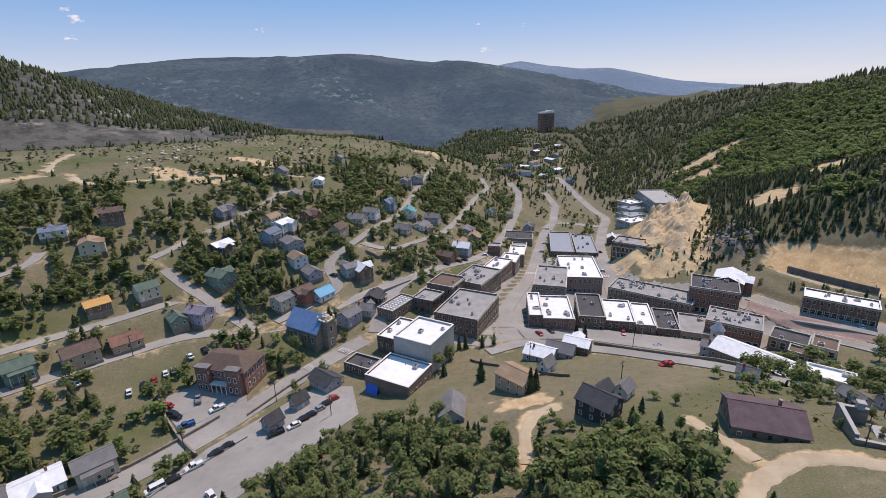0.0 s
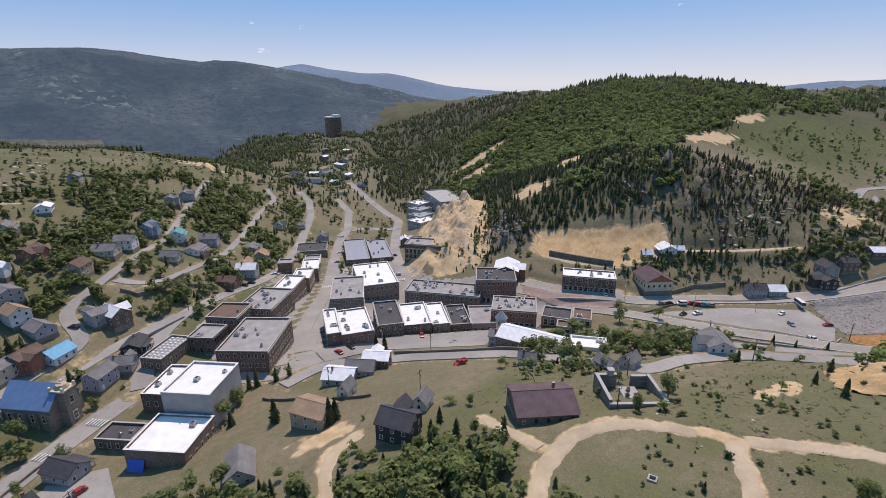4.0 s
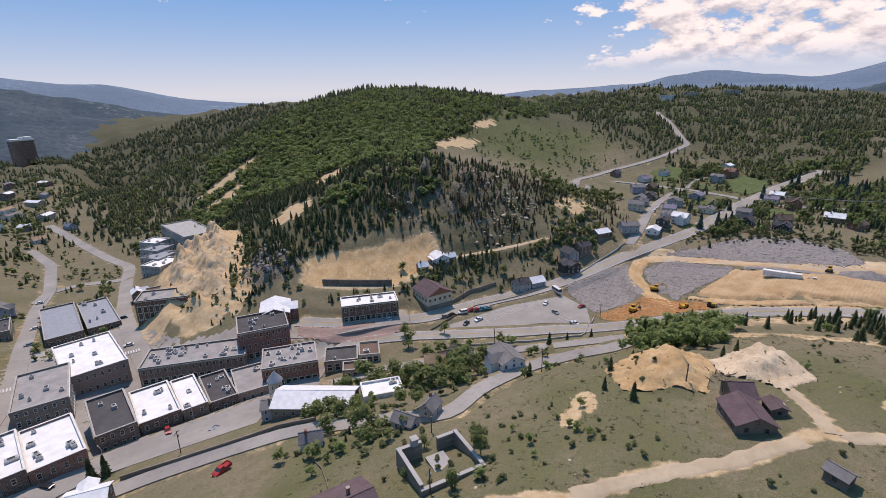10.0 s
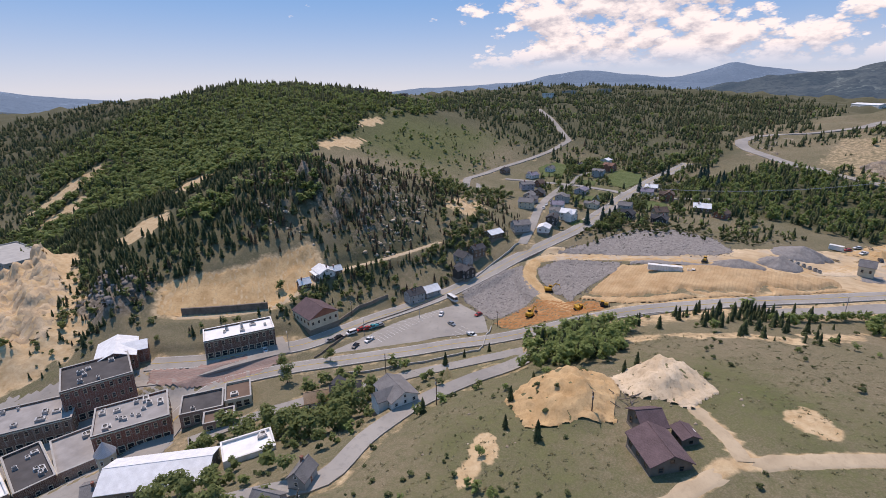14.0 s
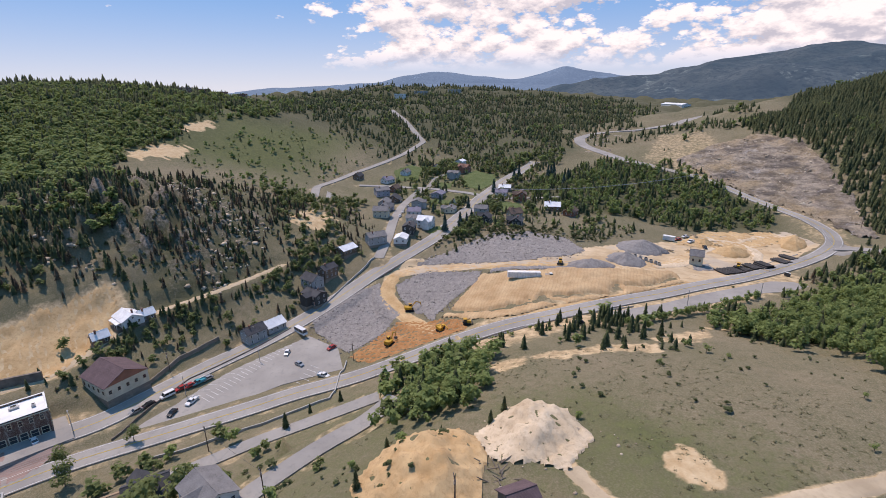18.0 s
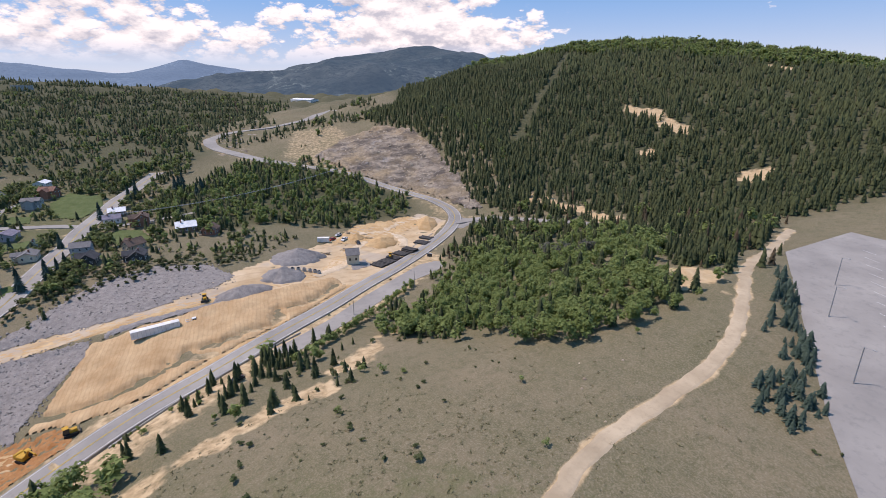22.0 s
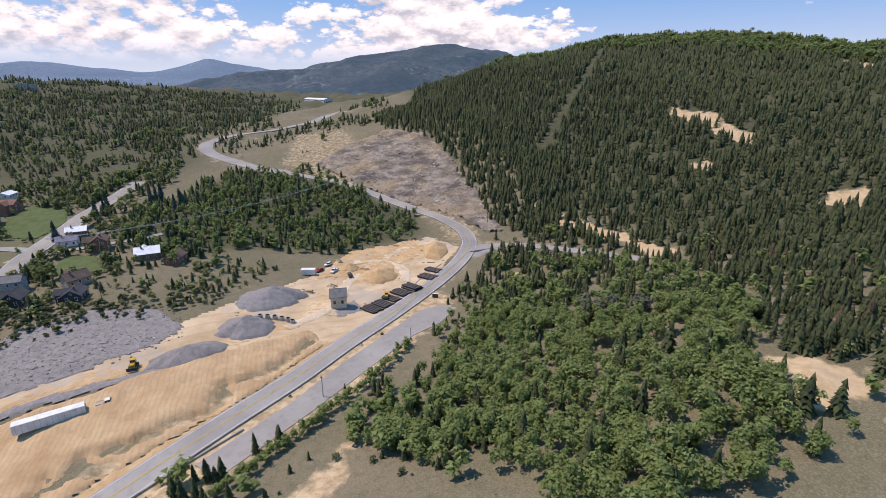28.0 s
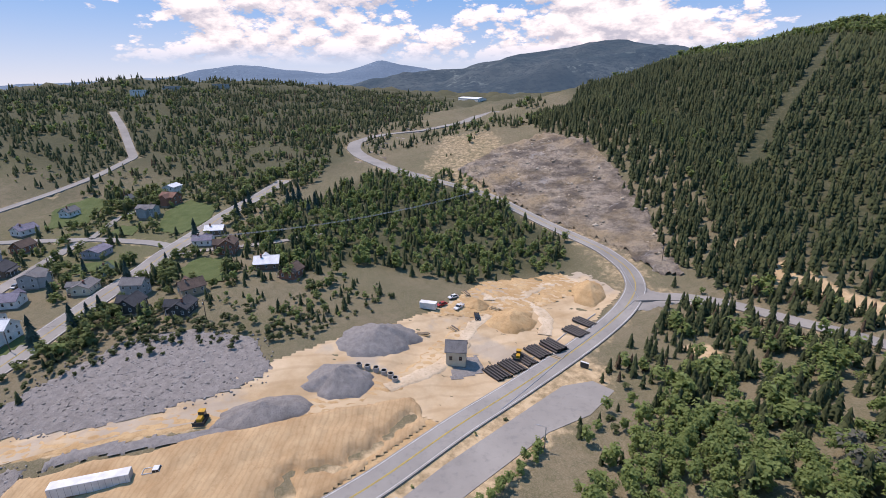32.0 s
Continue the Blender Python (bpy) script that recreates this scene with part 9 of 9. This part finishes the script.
thicket([(31, 63), (65, 83), (98, 86), (122, 103), (114, 127), (66, 126), (39, 113), (19, 100)], 3.2, (2, 5.5), 815, (1, 0, 4, 1, 7), "on the slope behind the houses", patchy(816, -0.1), 1.0)
thicket([(119, 100), (148, 88), (193, 64), (218, 78), (215, 111), (195, 150), (165, 169), (126, 157)], 5.0, (3, 7), 817, (1, 0, 7, 2, 5), "between the lane and the low road", patchy(818, -0.1), 1.0)
thicket([(186, 53), (197, 70), (231, 72), (249, 57), (231, 37), (206, 35), (192, 42)], 3.2, (4, 7.5), 819, (2, 0, 2, 7, 2), "in the roadside clump", None, 0.8)
thicket([(220, 37), (248, 35), (261, 4), (275, -23), (262, -32), (248, -40), (229, -37), (225, -10)], 4.6, (2.5, 6.5), 821, (6, 0, 0, 3, 6), "on the verge above the low road", patchy(822, -0.1), 0.6)
thicket([(254, 37), (268, 2), (288, -39), (306, -64), (314, -81), (305, -85), (284, -55), (262, -7), (246, 27)], 3.4, (1.2, 3.2), 823, (2, 0, 0, 5, 4), "beside the low road", patchy(824, -0.1), 0.5)
thicket([(340, 66), (397, 58), (476, 126), (569, 125), (608, 43), (520, -12), (405, 1), (380, 38)], 4.5, (2.5, 6.5), 825, (3, 0, 5, 2, 5), "round the village houses", patchy(826, -0.2), 1.0)
thicket([(388, 62), (377, 18), (368, -32), (390, -62), (433, -11), (433, 44), (410, 67)], 3.6, (2.5, 6), 827, (4, 0, 3, 2, 6), "above the gravel bank", patchy(828, -0.3), 0.8)
thicket([(186, -116), (205, -134), (220, -171), (289, -198), (340, -194), (325, -219), (260, -222), (214, -233), (196, -185), (184, -152)], 3.8, (4, 9), 829, (9, 2, 0, 1, 1), "behind the aspen grove", None, 1.2)
thicket([(317, -110), (345, -148), (362, -175), (352, -195), (320, -195), (300, -175), (312, -136)], 3.8, (3, 8), 831, (8, 2, 0, 2, 2), "near the road junction", None, 1.2)
thicket([(569, 125), (651, 94), (776, 44), (760, -51), (654, -30), (563, 12), (515, 53)], 5.2, (4, 8), 833, (7, 1, 1, 2, 1), "over the plateau edge", patchy(834, -0.4), 1.5, far=True)
thicket([(427, 286), (573, 317), (706, 282), (901, 404), (762, 530), (564, 524), (445, 450)], 5.4, (4, 7), 835, (5, 0, 0, 5, 0), "on the long ridge", patchy(836, -0.3), 1.5, far=True)
thicket([(245, 394), (276, 486), (345, 665), (445, 877), (542, 876), (430, 605), (340, 487)], 6.6, (5, 8), 837, (6, 0, 1, 3, 0), "on the hill above the far gulch", patchy(838, -0.4), 1.5, far=True)
thicket([(-295, 258), (-205, 238), (-76, 342), (-4, 428), (70, 528), (2, 633), (-134, 607), (-287, 432)], 13, (2.5, 5), 839, (3, 0, 2, 1, 3), "on the open hill", patchy(840, 0.0), 1.0, far=True)
thicket([(200, 282), (230, 336), (253, 413), (276, 486), (313, 602), (358, 729), (300, 728), (233, 599), (216, 500), (210, 421), (197, 378), (227, 367), (216, 337)], 4.0, (4, 8), 841, (7, 1, 3, 1, 2), "on the flank above the gulch", patchy(842, -0.4), 1.5, far=True)
thicket([(160, 281), (151, 276), (158, 251), (180, 247), (202, 282), (221, 318), (215, 329), (193, 296), (168, 266)], 3.4, (2.5, 5), 843, (4, 1, 3, 0, 5), "above the tan cliff", None, 1.0, None)
thicket([(654, -30), (776, 44), (1013, 112), (1120, -100), (1018, -251), (848, -202), (762, -99)], 7.5, (5, 9), 845, (8, 1, 0, 1, 0), "far over the plateau", patchy(846, -0.4), 1.5, far=True)
thicket([(651, 94), (796, 45), (1013, 112), (1106, 293), (861, 403), (706, 302)], 7.5, (5, 9), 847, (7, 0, 0, 2, 0), "beyond the terrace road", patchy(848, -0.4), 1.5, far=True)
thicket([(528, 28), (608, 8), (622, -38), (565, -26), (537, 0)], 4.0, (4, 8), 849, (6, 0, 2, 3, 2), "past the end of the village road", None, 0.8)
thicket([(226, -61), (246, -42), (258, -48), (273, -75), (260, -84), (234, -77)], 3.3, (3, 7.5), 853, (4, 0, 0, 6, 2), "at the tip of the grove", None, 0.8)
thicket([(63, 66), (102, 94), (148, 85), (174, 68), (153, 35), (113, 59), (92, 81)], 4.2, (1.4, 4), 855, (0, 0, 0, 1, 9), "in the green meadow", patchy(856, 0.0), 0.8)
thicket([(38, 40), (63, 60), (92, 64), (121, 32), (146, 9), (120, 0), (70, 10)], 5.0, (1.2, 3.4), 857, (0, 0, 0, 0, 1), "beside the hill track", patchy(858, 0.1), 0.8)
thicket([(599, -159), (654, -143), (693, -157), (707, -194), (748, -238), (701, -257), (648, -236), (620, -202)], 4.6, (4, 8), 859, (8, 0, 0, 1, 3), "above the rock cut", patchy(860, 0.0), 2.0, far=True)
thicket([(567, -107), (612, -103), (665, -120), (654, -147), (599, -148)], 6.0, (3, 6), 861, (6, 0, 0, 1, 4), "inside the far loop", patchy(862, 0.0), 2.0, far=True)
thicket([(26, 59), (47, 46), (63, 58), (68, 75), (60, 92), (44, 98), (31, 85)], 2.9, (3, 7), 863, (3, 0, 5, 3, 2), "on the spur above the track", None, 0.6)
thicket([(380, -207), (428, -222), (465, -232), (518, -241), (566, -247), (619, -209), (660, -225), (601, -257), (514, -265), (425, -244), (371, -220)], 4.2, (5, 9), 865, (9, 0, 0, 1, 1), "along the top of the rock cut", None, 1.0)
thicket([(146, 60), (165, 70), (188, 60), (192, 34), (188, 14), (170, 12), (160, 20), (148, 36)], 4.6, (1.5, 3.6), 867, (1, 0, 0, 1, 5), "round the spoil heaps", patchy(868, 0.0), 0.6)
thicket([(256, -44), (268, -50), (284, -68), (300, -94), (311, -112), (300, -118), (284, -98), (266, -70), (252, -54)], 3.0, (3, 6.5), 871, (3, 0, 0, 7, 2), "between the grove and the lot", patchy(872, -0.4), 0.8)
# grass tufts, weeds and small sage on the dry meadow
for k, (poly, gap_, tall_, mat_, what) in enumerate((
        ([(55, 95), (113, 127), (158, 88), (225, 37), (234, -55), (190, -65), (170, -101), (150, -20), (101, 58), (65, 83)], 2.0, (0.16, 0.40), "tuft", "pale dry grass tufts on the meadow"),
        ([(43, 50), (101, 39), (150, -20), (160, -66), (120, -68), (60, -30)], 2.4, (0.16, 0.40), "tuft", "dry grass tufts beside the track"))):
    T = clear_of_walls(sow(poly, gap_, tall_, 850 + k, patchy(860 + k, -0.1, 0.8), 0.0))
    T[:, 2] += 0.12
    wood(what, T, TUFT, M[mat_], 870 + k, 1.7, "grass", "grass")
